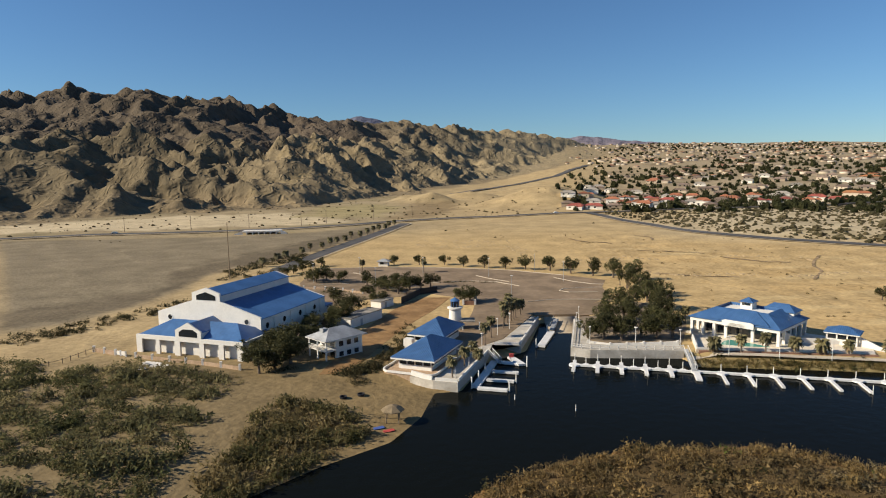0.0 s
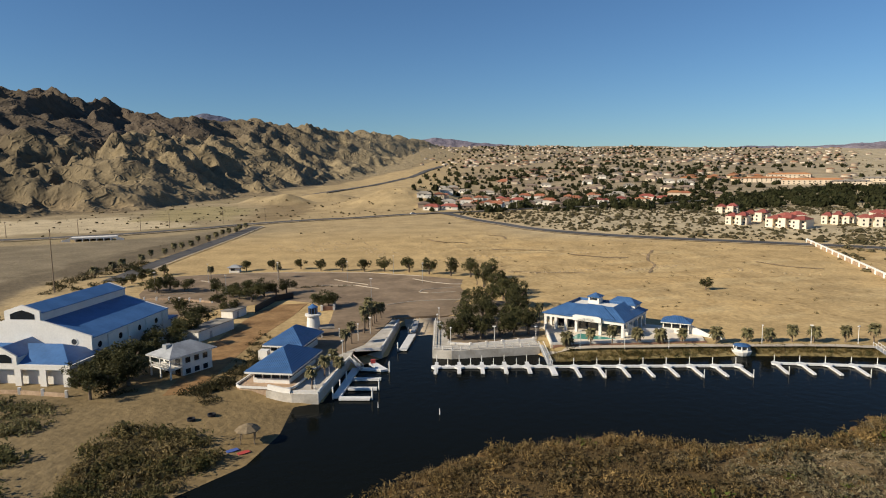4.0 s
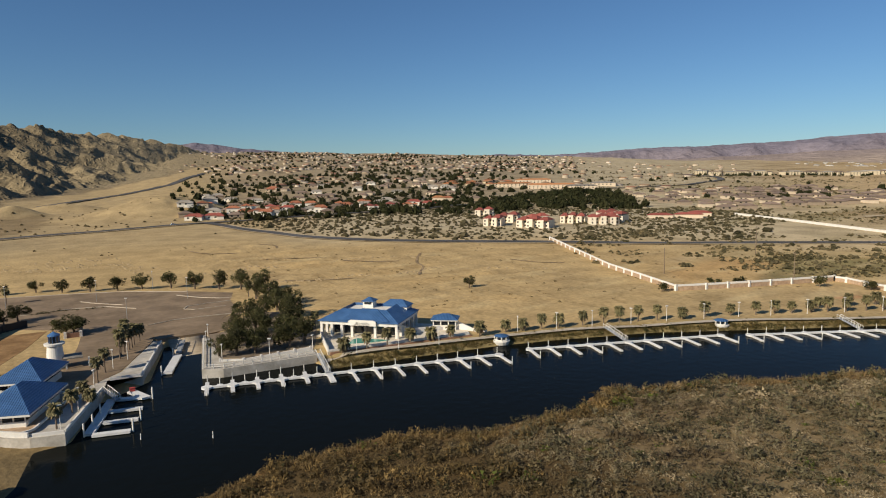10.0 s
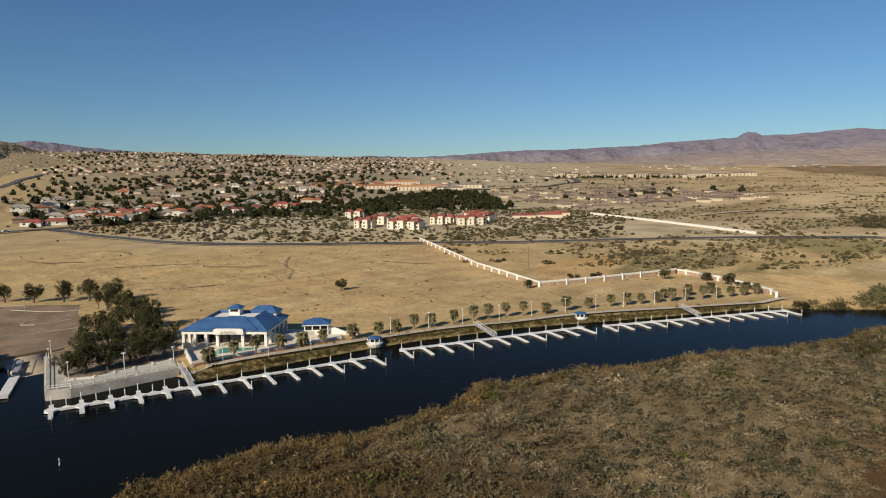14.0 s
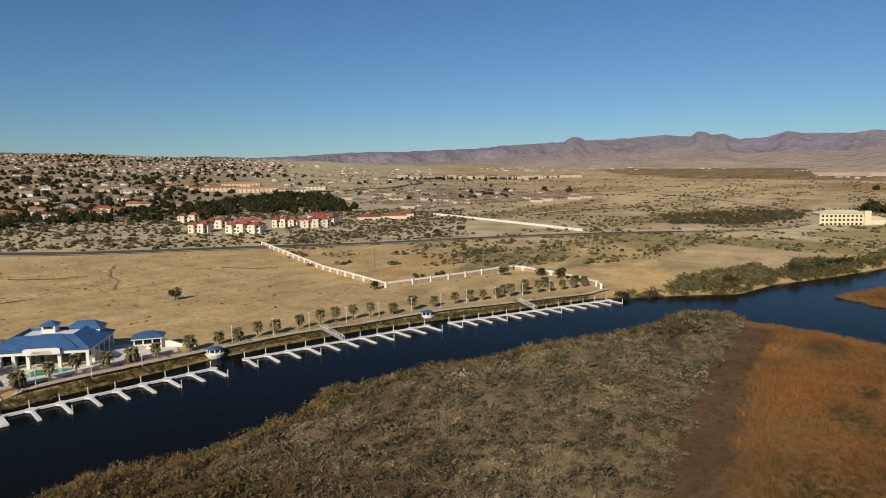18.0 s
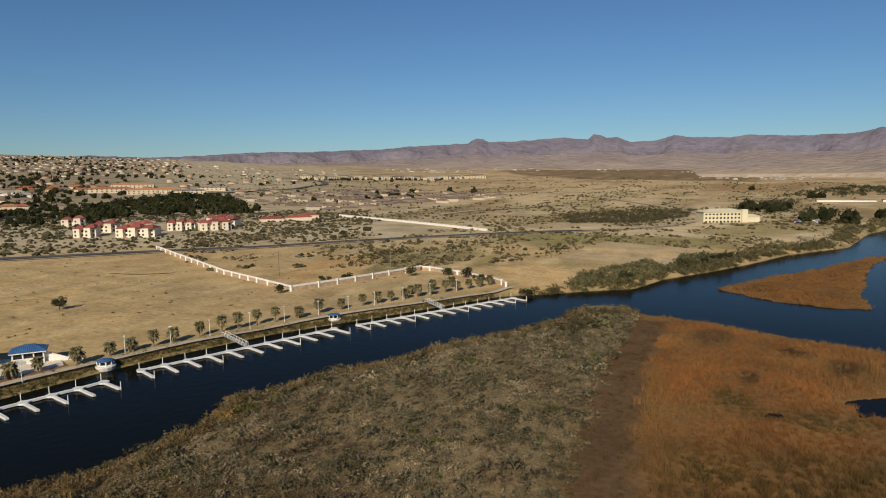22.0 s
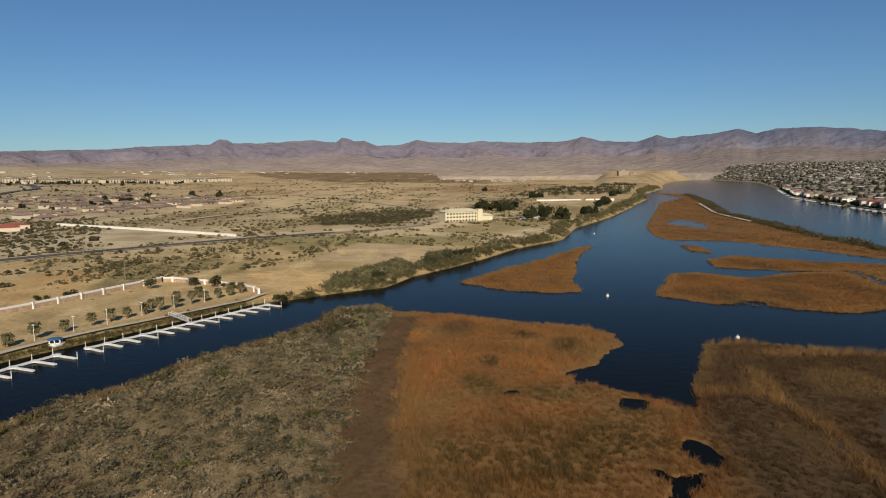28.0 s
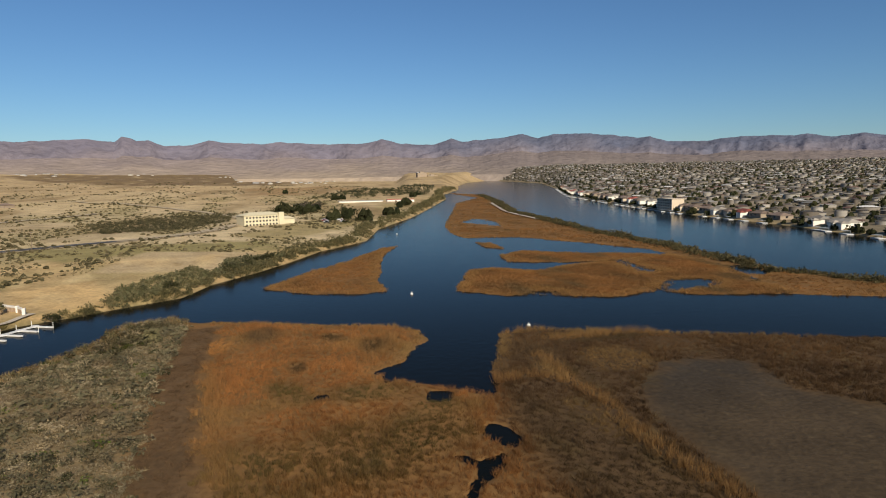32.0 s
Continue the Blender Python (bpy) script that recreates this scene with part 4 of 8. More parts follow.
def lighthouse():
    h = thing("lighthouse", "small white lighthouse tower with dark glazed lantern", "lighthouse", pose(2.6, 171.5, 0))
    part("tower", turned([(2.1, 1.2), (1.55, 7.2)], 24), M_WHITE, h)
    part("gallery", turned([(1.5, 7.2), (2.1, 7.5), (2.15, 7.9), (1.5, 7.95)], 24), M_WHITE, h)
    part("lantern", turned([(1.15, 7.95), (1.15, 9.6)], 10), GLASS, h, "dark glazed lantern room")
    for i in range(10):
        a = i * math.pi / 5
        part("glazing_bar", boxes((1.15 * math.cos(a) - 0.05, 1.15 * math.sin(a) - 0.05, 7.95, 1.15 * math.cos(a) + 0.05, 1.15 * math.sin(a) + 0.05, 9.6)), M_BLUE, h)
    part("cap", turned([(1.35, 9.6), (1.3, 9.85), (0.5, 10.3), (0.1, 10.6)], 16), M_BLUE, h, "blue domed cap")
    part("porch_roof", boxes((1.4, -3.0, 4.2, 5.4, 1.5, 4.5)), M_CONCD, h)
    for x in (2.0, 6.6):
        part("porch_post", boxes((x - 0.15, -2.8, 1.2, x + 0.15, -2.5, 4.2)), M_WHITE, h)


lighthouse()


def shed(x, y, rz, w, d, z):
    h = thing("service_shed", "long low white shed with flat grey roof", "shed", pose(x, y, 1.8, 0, 0, rz))
    part("wall", boxes((0, 0, -0.3, w, d, z)), M_WHITE, h)
    part("roof", boxes((-0.2, -0.2, z, w + 0.2, d + 0.2, z + 0.2)), M_CONCD, h)
    part("door", boxes((w * 0.3, -0.05, 0, w * 0.3 + 1, 0.02, 2.0)), M_GREY, h)


shed(-26.5, 172.5, 60, 15, 5, 2.8)
shed(-20.5, 198, 60, 7, 4, 2.4)

# ---- quays, ramp and promenade ----
def slab(name, pts, z0, z1, m, label, category="pavement"):
    me = bpy.data.meshes.new(name)
    bm = prism(pts, z0, z1)
    bmesh.ops.recalc_face_normals(bm, faces=bm.faces)
    bm.to_mesh(me); bm.free(); me.materials.append(m)
    return tagged(new(name, me), label, category, kind="structure")


slab("pavement", [(-7.8, 129), (-2.8, 125.8), (2.3, 124.3), (10.4, 147.6), (11.5, 153.4), (18.3, 152.1), (27.4, 182.8), (25.6, 184.6), (14.8, 158.6), (6.8, 150), (0.8, 134), (-6.8, 132.5)], -1.5, 2.02, M_CONC, "pale concrete waterfront quay")
slab("pavement", [(30.2, 149.2), (34.5, 147.2), (56.4, 145.6), (57.2, 150), (40, 153.4), (36.2, 156), (38.8, 178), (37.0, 180)], -1.5, 2.02, M_CONC, "weathered concrete quay with parapet")
M_RAMP = mat("worn_ramp_concrete", (0.36, 0.29, 0.205), 0.9, 0.16, 3.0, 0.01, color2=(0.42, 0.345, 0.25))
# bed soil with the shade under the trees mixed into its brown
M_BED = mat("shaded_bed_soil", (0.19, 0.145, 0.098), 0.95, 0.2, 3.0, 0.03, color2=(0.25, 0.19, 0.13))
slab("pavement", [(-6.6, 133), (0.6, 134.2), (6.6, 150.4), (14.6, 159), (25.4, 185), (13, 172), (6, 178), (-1, 170), (0.5, 158), (-3, 146)], 1.2, 1.968, M_ASPHALT, "worn grey-brown paving behind the quay")
slab("pavement", [(39.8, 184.5), (45, 186), (52, 200), (57.5, 212), (45, 199), (39.8, 190.5)], 1.2, 1.968, M_ASPHALT, "worn grey-brown paving at the head of the ramp")
slab("pavement", [(26.5, 186.5), (41.5, 186.5), (45.5, 200.5), (26.5, 200.5)], 1.2, 1.974, M_ASPHALT, "worn grey-brown apron above the boat ramp")
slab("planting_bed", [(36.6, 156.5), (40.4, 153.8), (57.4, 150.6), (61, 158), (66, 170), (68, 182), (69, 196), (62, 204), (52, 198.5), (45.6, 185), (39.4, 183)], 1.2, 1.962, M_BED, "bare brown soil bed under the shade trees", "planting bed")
def boat_ramp():
    """A sloping ramp with a flat apron at its head."""
    top = [(28.6, 160, -1.0), (37.2, 160, -1.0), (39.5, 190, 1.6), (29.5, 190, 1.6), (44, 200, 1.97), (28, 200, 1.97)]
    v = top + [(x, y, -1.6) for x, y, z in top]
    f = [(0, 1, 2, 3), (3, 2, 4, 5), (1, 0, 6, 7), (2, 1, 7, 8), (4, 2, 8, 10), (5, 4, 10, 11), (3, 5, 11, 9), (0, 3, 9, 6), (9, 8, 7, 6), (11, 10, 8, 9)]
    tagged(new("ramp", mesh_np("ramp", v, f, M_RAMP)), "worn concrete boat ramp sloping into the water", "boat ramp", kind="structure")


boat_ramp()


def wall_run(name, pts, z0, z1, t, m, label, category="wall", post=None, cap=0.0, panel=None):
    """A wall along a line, with posts at its turns and along it."""
    h = thing(name, label, category, pose(0, 0, 0))
    for (ax, ay), (bx, by) in zip(pts, pts[1:]):
        za, zb = zat(ax, ay), zat(bx, by)
        bm = bmesh.new()
        beam(bm, (ax, ay, za + (z0 + z1) / 2), (bx, by, zb + (z0 + z1) / 2), t, z1 - z0)
        part("panel", bm, panel or m, h)
        if cap:
            bm = bmesh.new()
            beam(bm, (ax, ay, za + z1 + cap / 2 + 0.002), (bx, by, zb + z1 + cap / 2 + 0.002), t + 0.15, cap)
            part("coping", bm, m, h)
        if post:
            n = max(1, round(math.hypot(bx - ax, by - ay) / post[0]))
            for i in range(0 if (ax, ay) == tuple(pts[0]) else 1, n + 1):
                k = i / n
                x, y, z = ax + (bx - ax) * k, ay + (by - ay) * k, za + (zb - za) * k
                part("post", boxes((x - post[1] / 2, y - post[1] / 2, z - 0.3, x + post[1] / 2, y + post[1] / 2, z + post[2])), m, h)
    return h


def at_level(name, pts, zl, z1, t, m, label, category, gap=2.5, rails=2):
    """A railing along a line on a level deck: posts, rails and a kerb."""
    h = thing(name, label, category, pose(0, 0, zl))
    for (ax, ay), (bx, by) in zip(pts, pts[1:]):
        for i in range(rails):
            z = z1 * (i + 1) / rails
            bm = bmesh.new(); beam(bm, (ax, ay, z), (bx, by, z), t, 0.1); part("rail", bm, m, h)
        n = max(1, round(math.hypot(bx - ax, by - ay) / gap))
        for i in range(n):
            x, y = ax + (bx - ax) * i / n, ay + (by - ay) * i / n
            part("post", boxes((x - 0.09, y - 0.09, 0, x + 0.09, y + 0.09, z1 + 0.1)), m, h)
    return h


wall_run("low_wall", [(-7.4, 129.3), (-3.0, 126.4)], 1.9 - zat(-5, 128), 2.9 - zat(-5, 128), 0.4, M_WHITE, "low white parapet on the quay corner")
for seg in ([(-2.4, 126.1), (2.3, 124.7)], [(2.4, 125.2), (10.0, 147.2)], [(12.0, 153.0), (18.0, 152.6)], [(18.4, 153.2), (27.0, 181.8)]):
    h = thing("parapet", "low white concrete kerb parapet along the quay", "wall", pose(0, 0, 2.024))
    bm = bmesh.new(); beam(bm, (*seg[0], 0.3), (*seg[1], 0.3), 0.35, 0.6); part("kerb", bm, M_WHITE, h)
at_level("railing", [(30.6, 149.6), (34.8, 147.8), (56.2, 146.3)], 2.024, 0.95, 0.12, M_WHITE, "white quay railing with slim posts", "railing", 2.2)
at_level("railing", [(30.8, 150.4), (37.4, 179)], 2.024, 0.95, 0.12, M_WHITE, "white railing beside the boat ramp", "railing", 2.0)
wall_run("low_wall", [(35.4, 153.6), (40.4, 151.6), (56.6, 150.4)], 0, 1.05, 0.35, M_WHITE, "low white planter wall under the trees", post=(4.2, 0.5, 1.3))


# ---- floating docks ----
def dock(ax, ay, bx, by, n, length, label, crosses=0):
    """A floating walkway with finger berths; the first ones may cross it on both sides."""
    d = Vector((bx - ax, by - ay)); L = d.length; gap = L / (n - 1)
    h = thing("floating_dock", label, "dock", pose(ax, ay, 0, 0, 0, math.degrees(math.atan2(d.y, d.x))), "marina docks")
    for i in range(n - 1):
        part("walkway", boxes((i * gap + 0.03, -0.48, 0.12, (i + 1) * gap - 0.03, 0.48, 0.5)), M_DOCK, h)
    for i in range(n):
        x = i * gap
        cross = i < crosses
        out, wide, back = (length * 0.62, 0.42, 3.4) if cross else (length, 0.3, 0.0)
        if i == crosses and crosses:
            out, wide = length * 0.8, 0.62
        part("finger", boxes((x - wide, -out, 0.12, x + wide, -0.5, 0.48)), M_DOCK, h)
        if cross:
            part("finger", boxes((x - wide, 0.5, 0.12, x + wide, back, 0.48)), M_DOCK, h)
        ring = [(x + 1.25 * math.cos(k * math.pi / 4 + 0.39), 1.25 * math.sin(k * math.pi / 4 + 0.39)) for k in range(8)]
        part("gusset", prism(ring if cross else [(x - 1.1, -0.62), (x, -1.8), (x + 1.1, -0.62), (x + 0.8, 0.62), (x, 1.1), (x - 0.8, 0.62)], 0.14, 0.51), M_DOCK, h)
        posts = [(x, back + 0.3 if cross else 1.0, 1.9)]
        if cross and i + 1 < crosses + 1:
            part("gusset", prism([(x + gap / 2 + 0.75 * math.cos(k * math.pi / 4), 0.5 + 0.75 * math.sin(k * math.pi / 4)) for k in range(8)], 0.14, 0.512), M_DOCK, h)
            posts.append((x + gap / 2, 1.1, 1.9))
        if i in (0, n - 1) or i % 4 == 3:
            posts.append((x + 0.1, -out - 0.2, 1.8))
        for px, py, top in posts:
            part("mooring_post", turned([(0.09, -1.5), (0.09, top), (0.02, top + 0.2)], 8, px, py), M_WHITE, h)
        part("float", boxes((x - wide - 0.08, -out + 0.4, -0.25, x + wide + 0.08, -1.2, 0.118)), M_CONCD, h)
    return h


dock(29.4, 141.0, 95.8, 124.4, 14, 7.6, "white floating boat dock with empty finger berths", 5)
dock(105.3, 123.8, 156.2, 104.0, 11, 7.6, "white floating dock with eleven finger berths")
dock(162.9, 99.6, 219.0, 69.0, 13, 6.6, "long white floating dock at the far end")


def gangway(a, b, label):
    a, b = Vector(a), Vector(b)
    h = thing("gangway", label, "gangway", pose(0, 0, 0))
    side = (b - a).cross(Vector((0, 0, 1))).normalized() * 0.55
    bm = bmesh.new(); beam(bm, a, b, 1.1, 0.12); part("deck", bm, M_GREYROOF, h)
    for s in (side, -side):
        bm = bmesh.new(); beam(bm, a + s + Vector((0, 0, 1)), b + s + Vector((0, 0, 1)), 0.1, 0.1)
        for i in range(9):
            p = a.lerp(b, i / 8) + s
            beam(bm, p, p + Vector((0, 0, 1)), 0.08, 0.08)
        part("handrail", bm, M_WHITE, h)


gangway((57.0, 146.5, 2.1), (54.6, 134.6, 0.65), "white aluminium gangway down to the dock")
gangway((133.5, 124.5, 2.0), (130.4, 114.2, 0.65), "white gangway from the bank to the dock")
gangway((195.6, 92.4, 2.0), (191.4, 84.4, 0.65), "white gangway to the longest dock")
gangway((10.5, 146.2, 2.1), (12.4, 142.6, 0.65), "short gangway from the quay")


def small_dock():
    h = thing("floating_dock", "short white floating dock with four wide fingers", "dock", pose(0, 0, 0), "marina docks")
    runs = [((5.9, 126.4), (11.4, 144.6), 1.7), ((6.4, 125.8), (12.4, 124.2), 1.3), ((8.6, 131.2), (14.4, 129.7), 1.2), ((10.2, 137.0), (16.0, 135.6), 1.2), ((12.3, 144.0), (17.4, 142.0), 1.4)]
    for i, (a, b, w) in enumerate(runs):
        bm = bmesh.new(); beam(bm, (*a, 0.32 + 0.004 * i), (*b, 0.32 + 0.004 * i), w, 0.42)
        part("walkway" if i == 0 else "finger", bm, M_DOCK, h)
    part("end_platform", prism([(16.6, 141.2), (18.4, 141.6), (16.0, 148.6), (14.6, 147.4)], 0.14, 0.58), M_DOCK, h)
    for x, y in ((5.2, 126.6), (12.8, 124.2), (6.9, 130.8), (8.6, 136.2), (18.6, 141.2), (14.8, 129.6)):
        part("mooring_post", turned([(0.16, -1.5), (0.16, 2.4), (0.02, 2.6)], 8, x, y), M_WHITE, h)


small_dock()
bm = boxes((-0.5, -0.35, 0, 0.5, 0.35, 0.7))
g = thing("dock_box", "red storage box on the floating dock", "box", pose(15.6, 147.2, 0.58))
part("body", bm, M_RED, g); part("lid", boxes((-0.55, -0.4, 0.7, 0.55, 0.4, 0.78)), M_RED, g)


def ramp_dock():
    h = thing("floating_dock", "narrow white courtesy dock beside the boat ramp", "dock", pose(0, 0, 0), "marina docks")
    bm = bmesh.new(); beam(bm, (24.2, 157.0, 0.35), (29.3, 172.0, 0.35), 2.0, 0.45); part("walkway", bm, M_DOCK, h)
    bm = bmesh.new(); beam(bm, (29.5, 172.6, 0.7), (32.4, 182, 1.6), 1.4, 0.15); part("gangway", bm, M_GREY, h)
    for s in (0.7, -0.7):
        bm = bmesh.new(); beam(bm, (29.5 + s, 172.6 - s * 0.3, 1.6), (32.4 + s, 182 - s * 0.3, 2.5), 0.1, 0.1); part("handrail", bm, M_GREY, h)
    for x, y in ((23.0, 157.4), (28.2, 172.6)):
        part("mooring_post", turned([(0.15, -1.5), (0.15, 2.2), (0.02, 2.4)], 8, x, y), M_WHITE, h)


ramp_dock()


def houseboat(x, y, rz):
    h = thing("pumpout_boat", "small white floating hut with blue roof and windows", "boat", pose(x, y, 0, 0, 0, rz), "floating huts")
    part("hull", turned([(1.5, -0.4), (2.0, 0.2), (2.35, 1.0), (2.3, 1.2)], 14), M_WHITE, h, "rounded white hull")
    part("cabin", turned([(1.8, 1.2), (1.75, 1.5)], 8), M_WHITE, h)
    part("window", turned([(1.68, 1.5), (1.66, 2.3)], 8), GLASS, h, "dark cabin windows")
    for i in range(8):
        a = (i + 0.5) * math.pi / 4 - math.pi / 8
        part("mullion", boxes((1.72 * math.cos(a) - 0.13, 1.72 * math.sin(a) - 0.13, 1.5, 1.72 * math.cos(a) + 0.13, 1.72 * math.sin(a) + 0.13, 2.3)), M_WHITE, h)
    part("roof", turned([(2.0, 2.3), (1.95, 2.4), (1.2, 2.65), (0.2, 2.75)], 8), M_TILE, h, "blue metal roof")


for p, r in (((103.2, 132.8), 10), ((164.8, 109.6), 30)):
    houseboat(*p, r)


# ---- the clubhouse by the pool ----
def clubhouse():
    h = thing("clubhouse", "white clubhouse with blue hipped roof, colonnade and cupola", "building", pose(64.3, 162.6, 0, 0, 0, -48))
    W, D, Z = 22.1, 17.5, 5.5
    cols = [0.3, 3.3, 6.2, 9.2, 15.8, 18.8, 21.8]
    for x in cols:
        part("column", boxes((x - 0.35, 0, 2.0, x + 0.35, 0.7, Z)), M_WHITE, h)
    for y in (3.6, 7.0, 10.4, 13.8, 17.0):
        part("column", boxes((W - 0.65, y - 0.35, 2.0, W + 0.05, y + 0.35, Z)), M_WHITE, h)
        part("column", boxes((-0.05, y - 0.35, 2.0, 0.65, y + 0.35, Z)), M_WHITE, h)
    part("lintel", fascia(-0.1, -0.1, W + 0.1, D + 0.1, Z, 6.4, 0.8), M_WHITE, h)
    part("portico", prism([(8.6, 5.6), (8.6, 6.8), (9.3, 7.1), (15.7, 7.1), (16.4, 6.8), (16.4, 5.6), (15.0, 5.6), (14.2, 6.5), (10.8, 6.5), (10.0, 5.6)], -0.9, -0.52, "y"), M_WHITE, h, "raised white entrance parapet")
    # dark wall colour stands in for the shade inside the colonnade
    part("inner_wall", boxes((1.6, 4.0, 2.0, W - 1.6, D - 1.5, 6.0)), M_CONCD, h)
    for i in range(6):
        part("glass_door", boxes((2.4 + i * 3.1, 3.93, 2.3, 4.8 + i * 3.1, 4.02, 5.2)), GLASS, h)
    for i in range(4):
        part("window", boxes((W - 1.62, 5.2 + i * 2.9, 3.0, W - 1.53, 7.2 + i * 2.9, 5.0)), GLASS, h)
    # roof skirt round a flat well
    bm = bmesh.new()
    o = [(-0.5, -0.5), (W + 0.5, -0.5), (W + 0.5, D + 0.5), (-0.5, D + 0.5)]
    q = [(4.6, 4.6), (W - 4.6, 4.6), (W - 4.6, D - 4.6), (4.6, D - 4.6)]
    v = [[bm.verts.new((*p, z)) for p in r] for r, z in ((o, 6.35), (o, 6.5), (q, 9.0), (q, 8.0))]
    for a in range(3):
        for i in range(4):
            bm.faces.new((v[a][i], v[a][(i + 1) % 4], v[a + 1][(i + 1) % 4], v[a + 1][i]))
    part("roof", bm, M_TILE, h)
    part("roof_well", boxes((4.7, 4.7, 7.9, W - 4.7, D - 4.7, 8.3)), M_WHITE, h, "white flat roof well")
    part("cross_gable", hip(5.2, -0.3, 19.8, 9.4, 6.9, 9.2, (10.6, 14.6)), M_TILE, h)
    cup = part("cupola", boxes((8.6, 9.6, 8.3, 9.0, 12.4, 10.2), (11.2, 9.6, 8.3, 11.6, 12.4, 10.2), (9.0, 9.6, 8.3, 11.2, 10.0, 9.2), (9.0, 9.6, 9.9, 11.2, 10.0, 10.2), (9.0, 12.0, 8.3, 11.2, 12.4, 10.2)), M_WHITE, h, "white open cupola")
    part("cap", hip(8.2, 9.2, 12.0, 12.8, 10.2, 11.2, (10.0, 10.2)), M_TILE, cup)
    part("rear_roof", hip(12.6, 12.2, 21.0, 17.6, 8.4, 10.0, (15, 18.6)), M_TILE, h)
    part("rear_block", boxes((13.0, 12.6, 7.0, 20.6, 17.2, 8.39)), M_WHITE, h)
    part("platform", boxes((-1.0, -1.0, 1.0, W + 1, D + 1, 2.3)), M_TERR, h)


clubhouse()
slab("terrace", [(59.2, 145.6), (79, 142.6), (97.5, 139.2), (101.5, 147.0), (96, 156), (80, 170), (66.2, 168), (62, 156)], 0.8, 2.24, M_TERR, "cream paved pool terrace")
slab("swimming_pool", [(66.6, 149.6), (69.0, 152.8), (72.0, 154.2), (75.2, 150.6), (78.4, 148.6), (77.0, 146.4), (72.8, 147.2), (70.0, 148.2)], 2.1, 2.27, M_POOLW, "kidney-shaped pool with greenish water", "pool")
for pts, zt in (([(59.4, 145.8), (62.4, 156.5), (65.8, 166.5)], 1.1), ([(59.4, 145.7), (79, 142.8), (97.4, 139.5)], 0.5)):
    h = thing("terrace_wall", "low white wall round the pool terrace", "wall", pose(0, 0, 2.244))
    for a, b in zip(pts, pts[1:]):
        bm = bmesh.new(); beam(bm, (*a, zt / 2), (*b, zt / 2), 0.3, zt); part("panel", bm, M_WHITE, h)
h = thing("planter_wall", "red-brown block planter wall below the terrace", "wall", pose(0, 0, 1.4))
for a, b in zip([(59.6, 144.9), (79, 141.9)], [(79, 141.9), (97.6, 138.6)]):
    bm = bmesh.new(); beam(bm, (*a, 0.35), (*b, 0.35), 0.6, 0.9); part("panel", bm, M_BRICKR, h)
h = thing("stepped_wall", "sloping white garden wall beside the clubhouse", "wall", pose(82.0, 149.5, 2.244, 0, 0, -8))
part("panel", prism([(0, 0), (18, 0), (18, 0.6), (12, 0.9), (11.5, 1.2), (3.0, 1.5), (0, 3.0)], 0, 0.35, "y"), M_WHITE, h)
h = thing("stepped_wall", "sloping white garden wall by the cabana", "wall", pose(97.2, 147.2, 2.0, 0, 0, -55))
part("panel", prism([(0, 0), (10, 0), (10, 0.5), (6, 0.9), (0, 3.0)], 0, 0.35, "y"), M_WHITE, h)


def cabana():
    h = thing("cabana", "small white poolside cabana with blue roof", "cabana", pose(92.2, 149.6, 1.9, 0, 0, -40))
    part("wall", boxes((0, 0, 0, 6.5, 4.5, 1.6)), M_WHITE, h)
    for x in (0, 2.05, 4.2, 6.2):
        part("column", boxes((x, 0, 1.6, x + 0.3, 0.3, 2.9)), M_WHITE, h)
        part("column", boxes((x, 4.2, 1.6, x + 0.3, 4.5, 2.9)), M_WHITE, h)
    part("counter_window", boxes((0.3, 0.4, 1.6, 6.2, 0.5, 2.8)), GLASS, h)
    part("fascia", fascia(-0.5, -0.5, 7.0, 5.0, 2.9, 3.2), M_WHITE, h)
    part("roof", hip(-0.6, -0.6, 7.1, 5.1, 3.3, 4.6, (2.4, 4.2)), M_TILE, h)


cabana()

# ---- beach things ----
def palapa(x, y, z):
    h = thing("palapa", "thatched beach sunshade on four thin posts", "sunshade", pose(x, y, z))
    part("thatch", turned([(2.1, 2.1), (2.15, 2.25), (1.0, 2.9), (0.1, 3.2)], 8), M_THATCH, h)
    for a, b in ((-1, -1), (1, -1), (1, 1), (-1, 1)):
        part("post", turned([(0.09, -0.3), (0.08, 2.3)], 6, a * 1.1, b * 1.1), M_WOOD, h)


palapa(-9.8, 108.6, zat(-9.8, 108.6))
for x, y, m, l in ((-10.2, 104.5, M_RED, "red beach towel on the sand"), (-12.0, 105.4, M_BLUECLOTH, "blue beach blanket on the sand")):
    h = thing("beach_towel", l, "towel", pose(x, y, zat(x, y) + 0.05, 0, 0, 25))
    part("cloth", prism([(-1, -0.5), (-0.2, -0.6), (1, -0.45), (0.9, 0.5), (0.1, 0.55), (-1, 0.4)], 0, 0.08), m, h)
for x, y in ((-20.2, 118.2), (-17.0, 120.2)):
    h = thing("fire_pit", "dark metal fire ring on the beach", "fire pit", pose(x, y, zat(x, y)))
    part("ring", turned([(0.7, -0.1), (0.75, 0.45), (0.6, 0.45), (0.55, 0.1)], 12), M_DARK, h)

